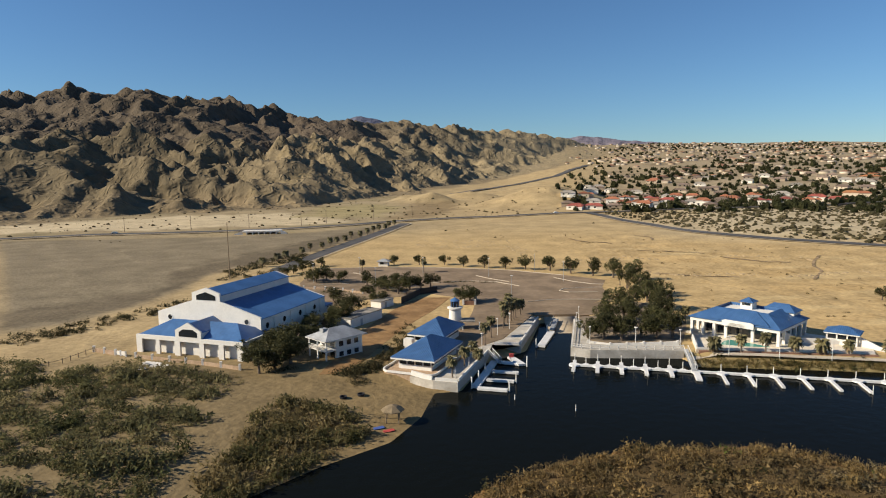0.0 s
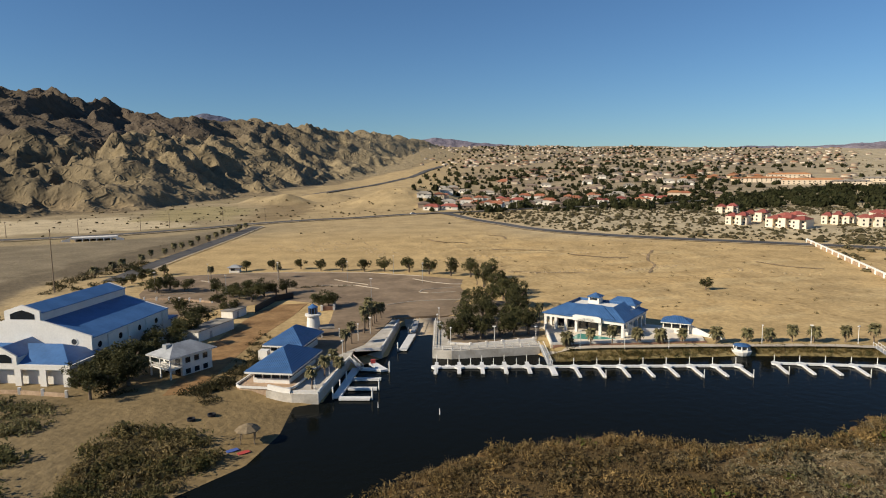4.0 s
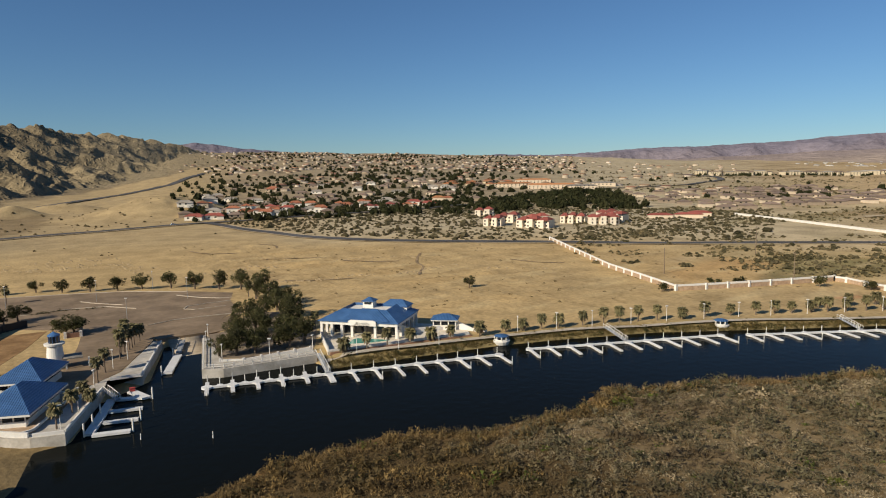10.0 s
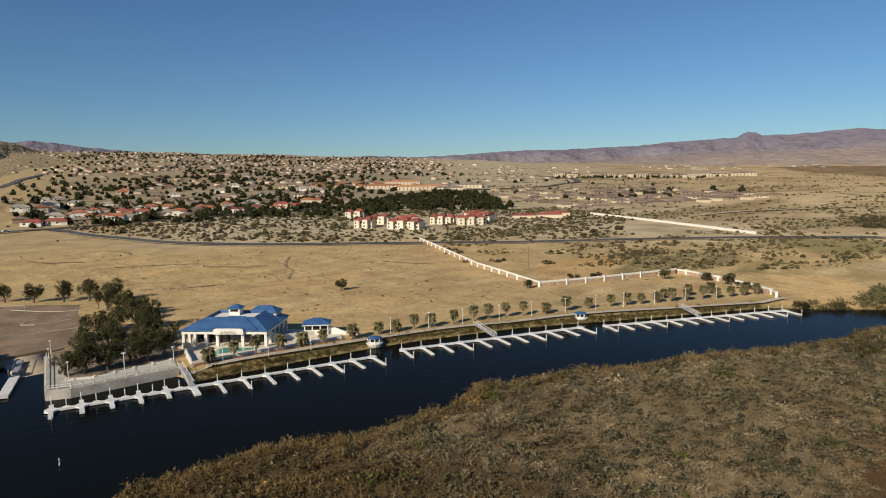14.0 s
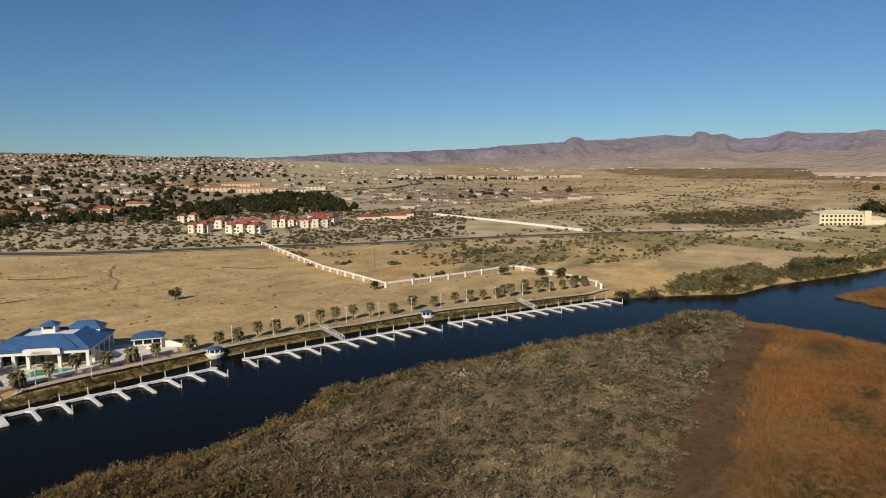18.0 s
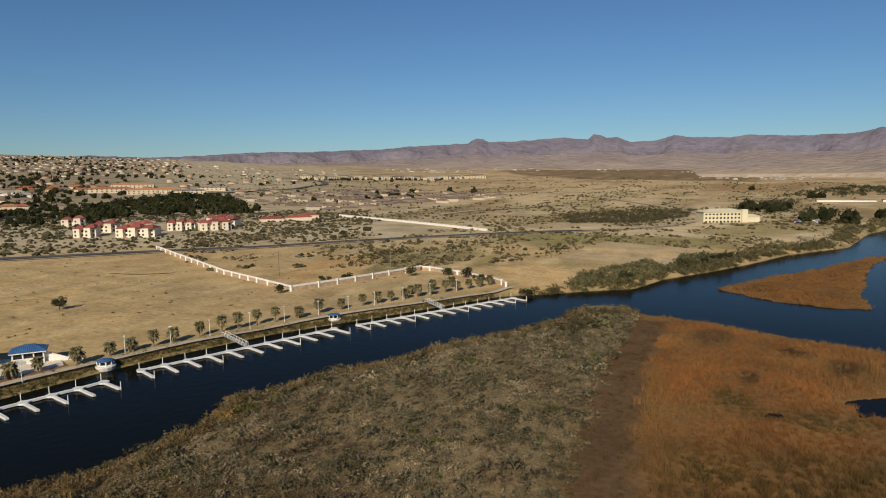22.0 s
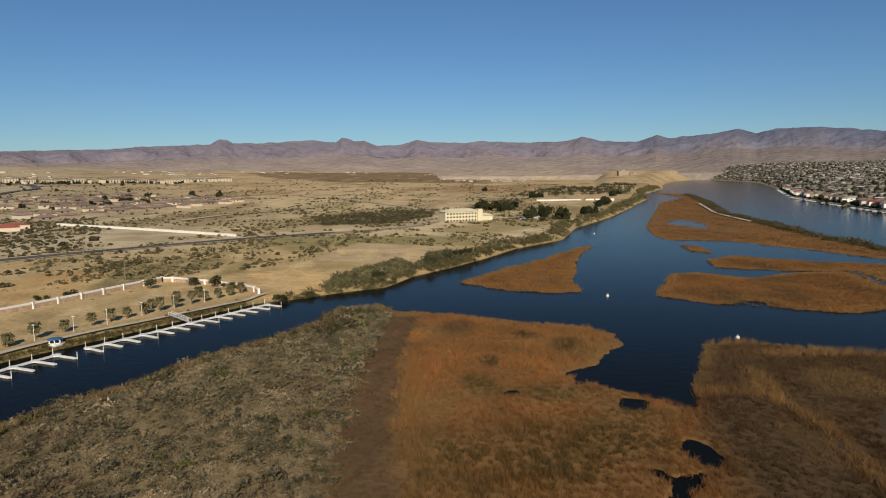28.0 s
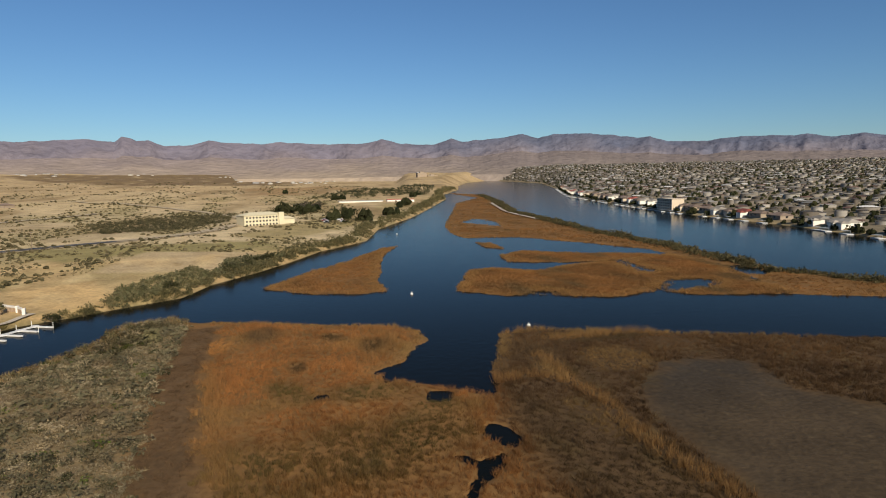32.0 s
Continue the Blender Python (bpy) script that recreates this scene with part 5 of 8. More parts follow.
# ---- car park, tracks and roads ----
slab("car_park", [(-59, 289), (-28, 292), (-4, 288), (12, 283), (28, 277), (50, 260), (63, 247), (58, 232), (56, 214), (45, 198), (28, 198), (25.4, 185), (13, 172), (6, 178), (8, 190), (9.6, 203), (3.4, 216), (-6, 224), (-17, 218), (-27, 214), (-36, 206), (-46, 206), (-58, 250)], 1.2, 1.955, M_ASPHALT, "worn grey-brown asphalt car park", "car park")
slab("track", [(-27.5, 131.5), (-26.6, 140), (-23.6, 152), (-23.4, 167), (-19.5, 186), (-13.6, 207), (-7.5, 216.5), (1.8, 216), (-3.2, 197), (-9.2, 180), (-13.4, 166), (-16.8, 152), (-19.4, 140.5), (-21.5, 132)], 1.2, 1.945, M_DIRT, "orange-brown dirt track", "track")


def ribbon(name, pts, width, m, label, category="road", lift=0.08):
    """A strip that follows the ground along a line."""
    P = [Vector(p) for p in pts]
    dense = []
    for i in range(len(P) - 1):
        p0, p1, p2, p3 = P[max(0, i - 1)], P[i], P[i + 1], P[min(len(P) - 1, i + 2)]
        n = max(2, int((p2 - p1).length / 6))
        for k in range(n):
            t = k / n
            dense.append(0.5 * ((2 * p1) + (p2 - p0) * t + (2 * p0 - 5 * p1 + 4 * p2 - p3) * t * t + (3 * p1 - p0 - 3 * p2 + p3) * t ** 3))
    dense.append(P[-1])
    rows = []
    for i, p in enumerate(dense):
        d = (dense[min(i + 1, len(dense) - 1)] - dense[max(i - 1, 0)]).normalized()
        s = Vector((-d.y, d.x))
        rows.append([p + s * width * k for k in (-0.5, -0.17, 0.17, 0.5)])
    a = np.array(rows).reshape(-1, 2)
    z = height(a[:, 0], a[:, 1])[0]
    z = np.repeat(z.reshape(-1, 4).mean(1), 4)
    z = z + lift + np.hypot(a[:, 0], a[:, 1]) * 0.0009
    idx = np.arange(len(a)).reshape(-1, 4)
    q = np.stack([idx[:-1, :-1], idx[:-1, 1:], idx[1:, 1:], idx[1:, :-1]], -1).reshape(-1, 4)[:, ::-1]
    return tagged(new(name, mesh_np(name, np.column_stack([a, z]), q, m)), label, category, kind="structure")


M_PALE = mat("pale_dirt", (0.46, 0.36, 0.23), 0.95, 0.15, 6.0)
M_PATH = mat("pale_path", (0.46, 0.39, 0.3), 0.9, 0.12, 3.0)
HIGHWAY = [(-620, 300), (-400, 390), (-298, 428), (-244, 452), (-160, 466), (-82, 498), (-32, 535), (57, 564), (112, 574), (170, 581), (222, 587), (281, 585), (349, 587), (413, 596), (470, 560)]
BRANCH = [(128, 574), (134, 540), (138, 500), (146, 455), (155, 414), (176, 368), (201, 338), (251, 292), (297, 248), (345, 208), (400, 160), (452, 92), (491, 52), (560, 24), (600, 12)]
ribbon("road", [(x, y) for x, y in HIGHWAY], 11, M_ROAD, "dark asphalt highway across the desert")
ribbon("road", BRANCH[:12], 9, M_ROAD, "dark asphalt road curving along the field")
ribbon("track", BRANCH[11:], 6, M_PALE, "pale gravel road to the hotel", "track")
for s in (-6.2, 6.2):
    ribbon("verge", [(x + s * 0.75, y + s * 0.65) for x, y in BRANCH[1:-1]], 2.2, M_PALE, "pale gravel road shoulder", "verge", 0.05)
ribbon("verge", [(x, y - 8) for x, y in HIGHWAY[:9]], 3, M_PALE, "pale gravel road shoulder", "verge", 0.05)
ribbon("road", [(-76, 284), (-66, 337), (-50, 412), (-31, 508)], 8.5, M_ROAD, "dark entrance road lined with palms")
ribbon("verge", [(-70.5, 286), (-60.5, 336), (-44.5, 411), (-26, 508)], 1.0, M_PATH, "pale kerb strip along the entrance road", "verge", 0.14)
ribbon("road", [(10, 960), (30, 1008), (97, 1124), (169, 1215), (264, 1415), (380, 1700)], 14, M_ROAD, "road climbing towards the hills")
ribbon("road", [(610, 670), (675, 669), (795, 674), (930, 686), (1088, 735), (1230, 854), (1300, 1000)], 12, M_ROAD, "dark curving town road")
ribbon("track", [(600, 12), (700, 40), (820, 100), (1000, 260)], 6, M_PALE, "pale dirt road", "track")
ribbon("track", [(560, 250), (640, 235), (700, 190), (760, 170)], 8, M_PALE, "pale dirt clearing", "track")
ribbon("path", [(57, 143.2), (70, 141.4), (80, 139.5), (98, 136), (112, 132.5), (125, 128.5), (150, 118), (171, 107.2), (189, 96.3), (206, 86.4), (222, 77), (230, 72.6)], 2.4, M_PATH, "pale concrete riverside path", "path", 0.25)
ribbon("track", [(880, -318), (760, -285), (672, -262), (560, -248)], 4, M_PATH, "pale levee road", "track", 0.4)


def kerb_island(pts, label):
    h = thing("traffic_island", label, "kerb", pose(0, 0, 1.96), "car park islands")
    for a, b in zip(pts, pts[1:]):
        bm = bmesh.new(); beam(bm, (*a, 0.08), (*b, 0.08), 0.32, 0.18); part("kerb", bm, M_PATH, h)


for pts in ([(13, 262), (18, 254), (25, 246)], [(44, 254), (50, 244), (56, 238), (60, 237)], [(58, 231), (50, 230.5), (43, 229), (41, 225), (44, 222), (54, 222)], [(27, 206), (35, 209), (44, 209), (52, 208)], [(0, 247), (10, 249), (20, 246), (28, 236)], [(-34, 252), (-20, 249), (-2, 246)], [(-40, 275), (-33, 267), (-30, 262)], [(-58, 288), (-28, 291), (-4, 287), (12, 282), (28, 276), (49, 260)], [(-50, 245), (-38, 247)]):
    kerb_island(pts, "pale concrete kerb in the car park")
wall_run("planter", [(5.8, 203), (9.6, 203), (10.2, 210)], 0, 1.3, 0.4, M_WHITE, "white walled planter beside the lighthouse", post=(3.5, 0.7, 1.7), panel=M_BRICKR)
wall_run("planter", [(-53.5, 237.2), (-45, 235), (-37.8, 231.4), (-29.8, 225.6)], 0, 0.7, 0.3, M_WHITE, "low tan planter wall with white piers in the car park", post=(4.0, 0.6, 1.2), panel=M_TAN)
wall_run("fence", [(-14.5, 206), (-9.0, 222), (-3.0, 226)], 0, 2.2, 0.2, M_DARK, "dark screened fence beside the track", "fence")
wall_run("boundary_wall", [(-87.5, 152.8), (-80.4, 149.4)], 0, 1.0, 0.25, M_WHITE, "tan block wall with white posts by the hall", post=(3.4, 0.5, 1.5), panel=M_TAN)
wall_run("boundary_wall", [(-74.3, 146.8), (-64.6, 143), (-55.7, 140), (-45.8, 135.6)], 0, 0.8, 0.25, M_WHITE, "low tan wall with white posts before the hall", post=(5.0, 0.5, 1.4), panel=M_TAN)
wall_run("gate", [(-80.4, 149.4), (-77.2, 147.9)], 0.2, 1.2, 0.1, M_WHITE, "white metal gate in the wall", "gate", post=(1.6, 0.3, 1.4))
wall_run("wire_fence", [(-87.5, 152.4), (-89.6, 143), (-93, 138), (-100, 130)], 0.9, 1.0, 0.05, M_WOOD, "thin wire fence on timber posts", "fence", post=(2.6, 0.14, 1.3))
wall_run("estate_wall", [(264.6, 292), (241.5, 247), (219.5, 202.5), (207, 174), (195.3, 148.3)], 0, 1.6, 0.3, M_WHITE, "long tan estate wall with white coping and piers", post=(8.5, 0.8, 2.2), cap=0.65, panel=M_TAN)
wall_run("estate_wall", [(195.3, 148.3), (206.3, 143.6), (222.9, 137.2), (240.6, 131.2), (259.2, 124.9)], 0, 1.6, 0.3, M_WHITE, "tan estate wall with white coping and piers", post=(8.5, 0.9, 2.4), cap=0.7, panel=M_TAN)
wall_run("estate_wall", [(259.2, 124.9), (259.4, 120.5), (252.0, 104), (242.4, 86.5), (235.6, 78.6), (230.5, 75.2)], 0, 1.4, 0.3, M_WHITE, "tan estate wall with white piers near the river", post=(8.0, 0.9, 2.2), cap=0.65, panel=M_TAN)
wall_run("estate_wall", [(512.6, 331), (485, 268.6), (456, 209), (429, 154)], 0, 1.5, 0.4, M_WHITE, "long plain white wall in the scrub", cap=0.3)


def lamp_post(x, y, z, tall, group):
    h = thing("street_lamp", "white lamp post with a flat head" if tall < 7 else "tall grey car park lamp post", "street lamp", pose(x, y, z), group)
    part("pole", turned([(0.09, -0.2), (0.06, tall)], 6), M_WHITE if tall < 7 else M_GREY, h)
    part("lamp_head", boxes((-0.42, -0.18, tall, 0.42, 0.18, tall + 0.16)), M_WHITE, h)
    return h


first = lamp_post(65.0, 141.2, 1.9, 4.4, "riverside lamps")
for x, y in ((75.6, 139.2), (86.1, 136.8), (110.1, 134.4), (121.6, 131.4), (131.5, 127.5), (142.6, 123.2), (153.1, 119.2), (164.0, 114.6), (174.0, 110.0), (183.6, 105.8), (193.5, 100.3), (204.9, 95.3), (215.5, 89.4), (35.6, 152.6), (46.5, 151.2), (56.4, 148.3), (35.6, 168.4), (37.8, 176.3), (1.8, 127.4), (5.0, 136.0), (8.6, 147.5), (13.6, 163.0), (17.4, 169.4)):
    copy_thing(first, pose(x, y, 1.9, 0, 0, (x * 7) % 180))
first = lamp_post(-36.3, 268.4, 1.95, 7.6, "car park lamps")
for x, y in ((-9.2, 264.3), (18.0, 258.7), (38.4, 270.3), (46.2, 244.9), (22.6, 213.5), (-26.2, 236.2), (-52.7, 251.3)):
    copy_thing(first, pose(x, y, 1.95, 0, 0, (x * 7) % 180))


def utility_pole(x, y, tall, arm=2.4):
    h = thing("utility_pole", "weathered timber utility pole with crossarm", "utility pole", pose(x, y, zat(x, y), 0, 0, x % 90))
    part("pole", turned([(0.22, -0.5), (0.14, tall)], 7), M_WOOD, h)
    part("crossarm", boxes((-arm / 2, -0.08, tall - 1.0, arm / 2, 0.08, tall - 0.8)), M_WOOD, h)
    for k in (-0.9, 0, 0.9):
        part("insulator", turned([(0.06, tall - 0.8), (0.08, tall - 0.5)], 6, k), M_GREY, h)


utility_pole(-90.1, 263.0, 24, 0.8)
for x, y in ((225, 177), (253, 137), (294, 117), (305, 185), (-236, 470), (-190, 478), (-150, 490), (-112, 500), (-96, 520), (-60, 545), (-28, 560), (330, 200), (420, 130)):
    utility_pole(x, y, 11)


def culvert_bridge():
    h = thing("culvert_bridge", "white concrete highway culvert with five openings", "bridge", pose(-139, 441, 3.2, 0, 0, 7))
    part("deck", boxes((-1, 0, 2.6, 25, 9, 3.6)), M_WHITE, h)
    for i in range(6):
        part("pier", boxes((1.5 + i * 4.0, 0, -0.5, 2.1 + i * 4.0, 9, 2.6)), M_WHITE, h)
    part("wing_wall", prism([(-8, -0.5), (-1, -0.5), (-1, 3.6), (-6, 2.0)], 0, 0.5, "y"), M_WHITE, h)
    part("wing_wall", prism([(25, -0.5), (30, -0.5), (29, 2.2), (25, 3.6)], 0, 0.5, "y"), M_WHITE, h)
    # dark panel added across the back for the shade within the openings
    part("back_shade", boxes((1.5, 8.5, -0.5, 22, 8.9, 2.6)), M_CONCD, h)


culvert_bridge()
h = thing("gatehouse", "small white gatehouse at the car park edge", "kiosk", pose(-31, 294, 1.9, 0, 0, -10))
part("wall", boxes((0, 0, 0, 4.5, 3, 2.4)), M_WHITE, h); part("roof", hip(-0.8, -0.8, 5.3, 3.8, 2.4, 3.5, (1.6, 2.9)), M_GREYROOF, h); part("window", boxes((0.8, -0.05, 1.0, 2.6, 0.02, 2.0)), GLASS, h)
h = thing("water_tank", "white steel water tank on the hill crest", "water tank", pose(506, 2830, 152))
part("shell", turned([(11, -25), (11, 11), (10.5, 12), (1, 14)], 18), M_WHITE, h); part("vent", turned([(1.0, 14), (1.0, 15)], 8), M_GREY, h)


def car(x, y, rz, paint, label):
    h = thing("car", label, "car", pose(x, y, zat(x, y) + 0.45, 0, 0, rz), "parked cars")
    part("body", prism([(-2.2, 0.3), (2.2, 0.3), (2.2, 0.85), (1.1, 1.0), (0.7, 1.5), (-1.2, 1.5), (-1.8, 1.0), (-2.2, 0.95)], -0.85, 0.85, "y"), paint, h)
    part("windows", prism([(0.95, 1.02), (0.62, 1.43), (-1.12, 1.43), (-1.6, 1.02)], -0.87, 0.87, "y"), GLASS, h)
    for a in (-1.35, 1.35):
        for b in (-0.8, 0.8):
            part("wheel", prism([(a + 0.33 * math.cos(k * 0.785), 0.33 + 0.33 * math.sin(k * 0.785)) for k in range(8)], b - 0.1, b + 0.1, "y"), M_DARK, h)


PAINT = [mat("white_car_paint", (0.75, 0.75, 0.74), 0.3, 0.03), mat("silver_car_paint", (0.4, 0.41, 0.42), 0.3, 0.03, metal=0.5), mat("dark_car_paint", (0.04, 0.045, 0.06), 0.3, 0.05), mat("red_car_paint", (0.3, 0.03, 0.03), 0.3, 0.05)]
NAMES = ["white", "silver", "dark blue", "dark red"]
rng = random.Random(5)
car(100, 571, 8, PAINT[0], "white van-like car on the highway"); car(-236, 456, 20, PAINT[0], "white car on the highway")
for i in range(16):
    k = rng.randrange(4)
    car(556 + (i % 8) * 5.0, -52 - (i // 8) * 14 + rng.uniform(-1, 1), 75, PAINT[k], NAMES[k] + " car parked beside the hotel")


# ---- hotel and far buildings ----
M_CREAM = mat("cream_stucco", (0.6, 0.53, 0.36), 0.85, 0.06, 5.0)
def hotel():
    h = thing("hotel", "cream three-storey hotel block with rows of windows", "building", pose(549.0, 15.5, 3.2, 0, 0, -66))
    part("wall", boxes((0, 0, -1, 34, 16, 9.2)), M_CREAM, h)
    part("roof", hip(-0.6, -0.6, 34.6, 16.6, 9.2, 11.5, (8, 26)), M_CREAM, h)
    part("stair_tower", boxes((30, -1.5, -1, 34.5, 3, 11)), M_CREAM, h)
    part("lobby", boxes((35, 2, -1, 46, 14, 5)), M_CREAM, h)
    part("lobby_roof", hip(34.6, 1.4, 46.6, 14.6, 5, 7, (39, 42)), M_CREAM, h)
    for r in range(3):
        for i in range(10):
            window(h, 2.2 + i * 2.9, 0, 0.8 + r * 2.9, 1.5, 1.4)


hotel()
WALLS = [mat("house_wall_cream", (0.6, 0.49, 0.36), 0.85, 0.08, 6.0), mat("house_wall_white", (0.74, 0.69, 0.6), 0.85, 0.06, 6.0), mat("house_wall_tan", (0.3, 0.235, 0.17), 0.85, 0.08, 6.0)]
ROOFS = [mat("terracotta_tiles", (0.3, 0.115, 0.06), 0.85, 0.2, 3.0, obj=0.3), mat("red_tiles", (0.27, 0.075, 0.055), 0.85, 0.2, 3.0, obj=0.25), mat("brown_shingles", (0.2, 0.145, 0.11), 0.9, 0.2, 3.0, obj=0.25), mat("orange_tiles", (0.42, 0.19, 0.08), 0.85, 0.2, 3.0, obj=0.2), mat("pale_shingles", (0.3, 0.265, 0.22), 0.9, 0.15, 3.0, obj=0.25)]
RNAMES = ["terracotta tile", "red tile", "brown shingle", "orange tile", "pale shingle"]
WNAMES = ["cream", "white", "tan"]


def house(wi, ri, w, d, z, wing, label):
    h = thing("house", label, "house", pose(0, 0, 0), "town houses")
    part("wall", boxes((-w / 2, -d / 2, -2.0, w / 2, d / 2, z)), WALLS[wi], h)
    part("roof", hip(-w / 2 - 0.6, -d / 2 - 0.6, w / 2 + 0.6, d / 2 + 0.6, z, z + 2.2, (-w / 4, w / 4)), ROOFS[ri], h)
    if wing:
        part("garage", boxes((w / 2 - 6, -d / 2 - 5, -2.0, w / 2, -d / 2 - 0.02, z - 0.6)), WALLS[wi], h)
        part("garage_roof", hip(w / 2 - 6.5, -d / 2 - 5.5, w / 2 + 0.5, -d / 2 + 1, z - 0.6, z + 1.0, (w / 2 - 4, w / 2 - 2)), ROOFS[ri], h)
    for k in (-0.3, 0.05):
        part("window", boxes((k * w - 0.9, -d / 2 - 0.06, 1.0, k * w + 0.9, -d / 2 - 0.002, 2.4)), GLASS, h)
    part("window", boxes((w / 2 - 0.02, -1, 1.0, w / 2 + 0.06, 1, 2.3)), GLASS, h)
    return h


KINDS = [(0, 0, 15, 11, 3.2, True), (1, 1, 16, 11, 3.4, True), (0, 3, 14, 11, 5.6, False), (1, 4, 15, 10, 3.2, True), (2, 2, 16, 12, 3.0, False), (1, 0, 13, 10, 5.6, True), (0, 2, 15, 10, 3.2, True)]
protos = []
def place_house(k, x, y, rz):
    wi, ri, w, d, z, wing = KINDS[k]
    while len(protos) <= k:
        protos.append(None)
    m = pose(x, y, zat(x, y) + 0.3, 0, 0, rz)
    if protos[k] is None:
        protos[k] = house(*KINDS[k], "%s %s house with %s roof" % (WNAMES[wi], "two-storey" if z > 5 else "single-storey", RNAMES[ri]))
        protos[k].matrix_basis = m
    else:
        copy_thing(protos[k], m)


def clear_of_roads(x, y):
    return min(math.hypot(x - a, y - b) for a, b in ((128, 574), (222, 587), (349, 587), (170, 581), (281, 585), (413, 596))) > 26


rng = random.Random(11)
count = 0
for j in range(14):
    r = 630 + j * 29 if j < 5 else 600 + j * 36
    a0, a1 = 11.0 + j * 0.2 + rng.uniform(-0.6, 2.0), 37.5 - j * 0.15
    a = a0
    while a < a1:
        x, y = polar(a + rng.uniform(-0.5, 0.5), r + rng.uniform(-11, 11) + 12 * math.sin(a * 0.9 + j))
        if clear_of_roads(x, y) and y > 600 and rng.random() < (0.9 if j < 5 else 0.45):
            place_house(rng.choice((4, 6, 4, 3, 0) if j > 4 else (3, 6, 0, 3, 1, 5, 4) if a < 20 else (0, 1, 2, 5, 3, 1, 3, 4)), x, y, -a + rng.choice((0, 0, 90, 180, -12)))
            count += 1
        a += math.degrees((21 if j < 5 else 27) / r)
# low brown neighbourhood on the plain
for j in range(7):
    for i in range(13):
        x, y = 560 + i * 27 + j * 18 + rng.uniform(-4, 4), 372 + j * 36 - i * 6 + rng.uniform(-4, 4)
        if rng.random() < 0.8:
            place_house(4 if rng.random() < 0.75 else 6, x, y, -35 + rng.choice((0, 90)))


def condo(x, y, rz, w, label):
    h = thing("apartment_building", label, "apartments", pose(x, y, zat(x, y), 0, 0, rz), "white apartment blocks")
    w *= 1.1
    part("wall", boxes((0, 0, -1, w, 12, 5.4)), M_CONDO, h)
    n = max(2, round(w / 7))
    for i in range(n):
        a, b, up = i * w / n, (i + 1) * w / n, 0.7 * (i % 2)
        part("bay", boxes((a + 0.4, -2.6 - up, -1, a + (b - a) * 0.62, -0.02, 5.0 + up)), M_CONDO, h)
        part("parapet", boxes((a + 0.3, -2.75 - up, 5.0 + up, a + (b - a) * 0.64, -2.4 - up, 5.5 + up)), M_CONDO, h)
        part("roof", hip(a - 0.2, -2.3, b + 0.1, 12.5, 5.5 + up, 7.6 + up, (a + (b - a) * 0.35, a + (b - a) * 0.65)), ROOFS[1], h)
        for z in (0.5, 3.0):
            part("window", boxes((a + (b - a) * 0.7, -0.06, z + 0.3, a + (b - a) * 0.86, -0.002, z + 1.5)), GLASS, h)
            part("window", boxes((a + 1.2, -2.66 - up, z + 0.3, a + 2.2, -2.602 - up, z + 1.5)), GLASS, h)


M_CONDO = mat("pale_cream_stucco", (0.72, 0.63, 0.49), 0.85, 0.08, 4.0)
for x, y, rz, w in ((284, 386, -52, 12), (298, 364, -62, 22), (318, 372, -20, 13), (342, 366, -50, 17), (352, 345, -36, 20), (378, 354, -70, 13), (390, 372, -34, 14), (336, 470, -40, 15), (310, 402, -50, 14)):
    condo(x, y, rz, w, "white two-storey apartments with red tile roofs")
for x, y, rz, w in ((430, 356, -50, 20), (452, 346, -50, 22), (476, 350, -48, 18)):
    h = thing("house", "low white house with red roof by the scrub", "house", pose(x, y, zat(x, y), 0, 0, rz), "town houses")
    part("wall", boxes((0, 0, -1, w, 10, 2.8)), WALLS[0], h); part("roof", hip(-0.5, -0.5, w + 0.5, 10.5, 2.8, 4.4, (5, w - 5)), ROOFS[1], h)
for x, y, rz, w, d, z in ((610, 800, -38, 60, 16, 8), (622, 735, -40, 70, 18, 9), (655, 690, -42, 45, 15, 7), (735, 722, -45, 40, 15, 7), (700, 860, -40, 60, 18, 9)):
    h = thing("apartment_building", "pale apartment building with hipped roof on the slope", "apartments", pose(x, y, zat(x, y), 0, 0, rz))
    z -= 2.5
    part("wall", boxes((0, 0, -2, w, d, z)), WALLS[0], h); part("roof", hip(-0.6, -0.6, w + 0.6, d + 0.6, z, z + 2.2, (7, w - 7)), ROOFS[3 if w > 50 else 4], h)
    for i in range(int(w / 6)):
        for r in range(2):
            part("window", boxes((2.0 + i * 6, -0.06, 1.0 + r * 2.6, 3.6 + i * 6, -0.002, 2.4 + r * 2.6)), GLASS, h)
rng = random.Random(17)
M_SAND = mat("sandy_stucco", (0.46, 0.385, 0.265), 0.85, 0.08, 6.0)
ROW = [(1385, 1000), (1366, 850), (1470, 790), (1620, 770), (1780, 765), (1960, 745)]
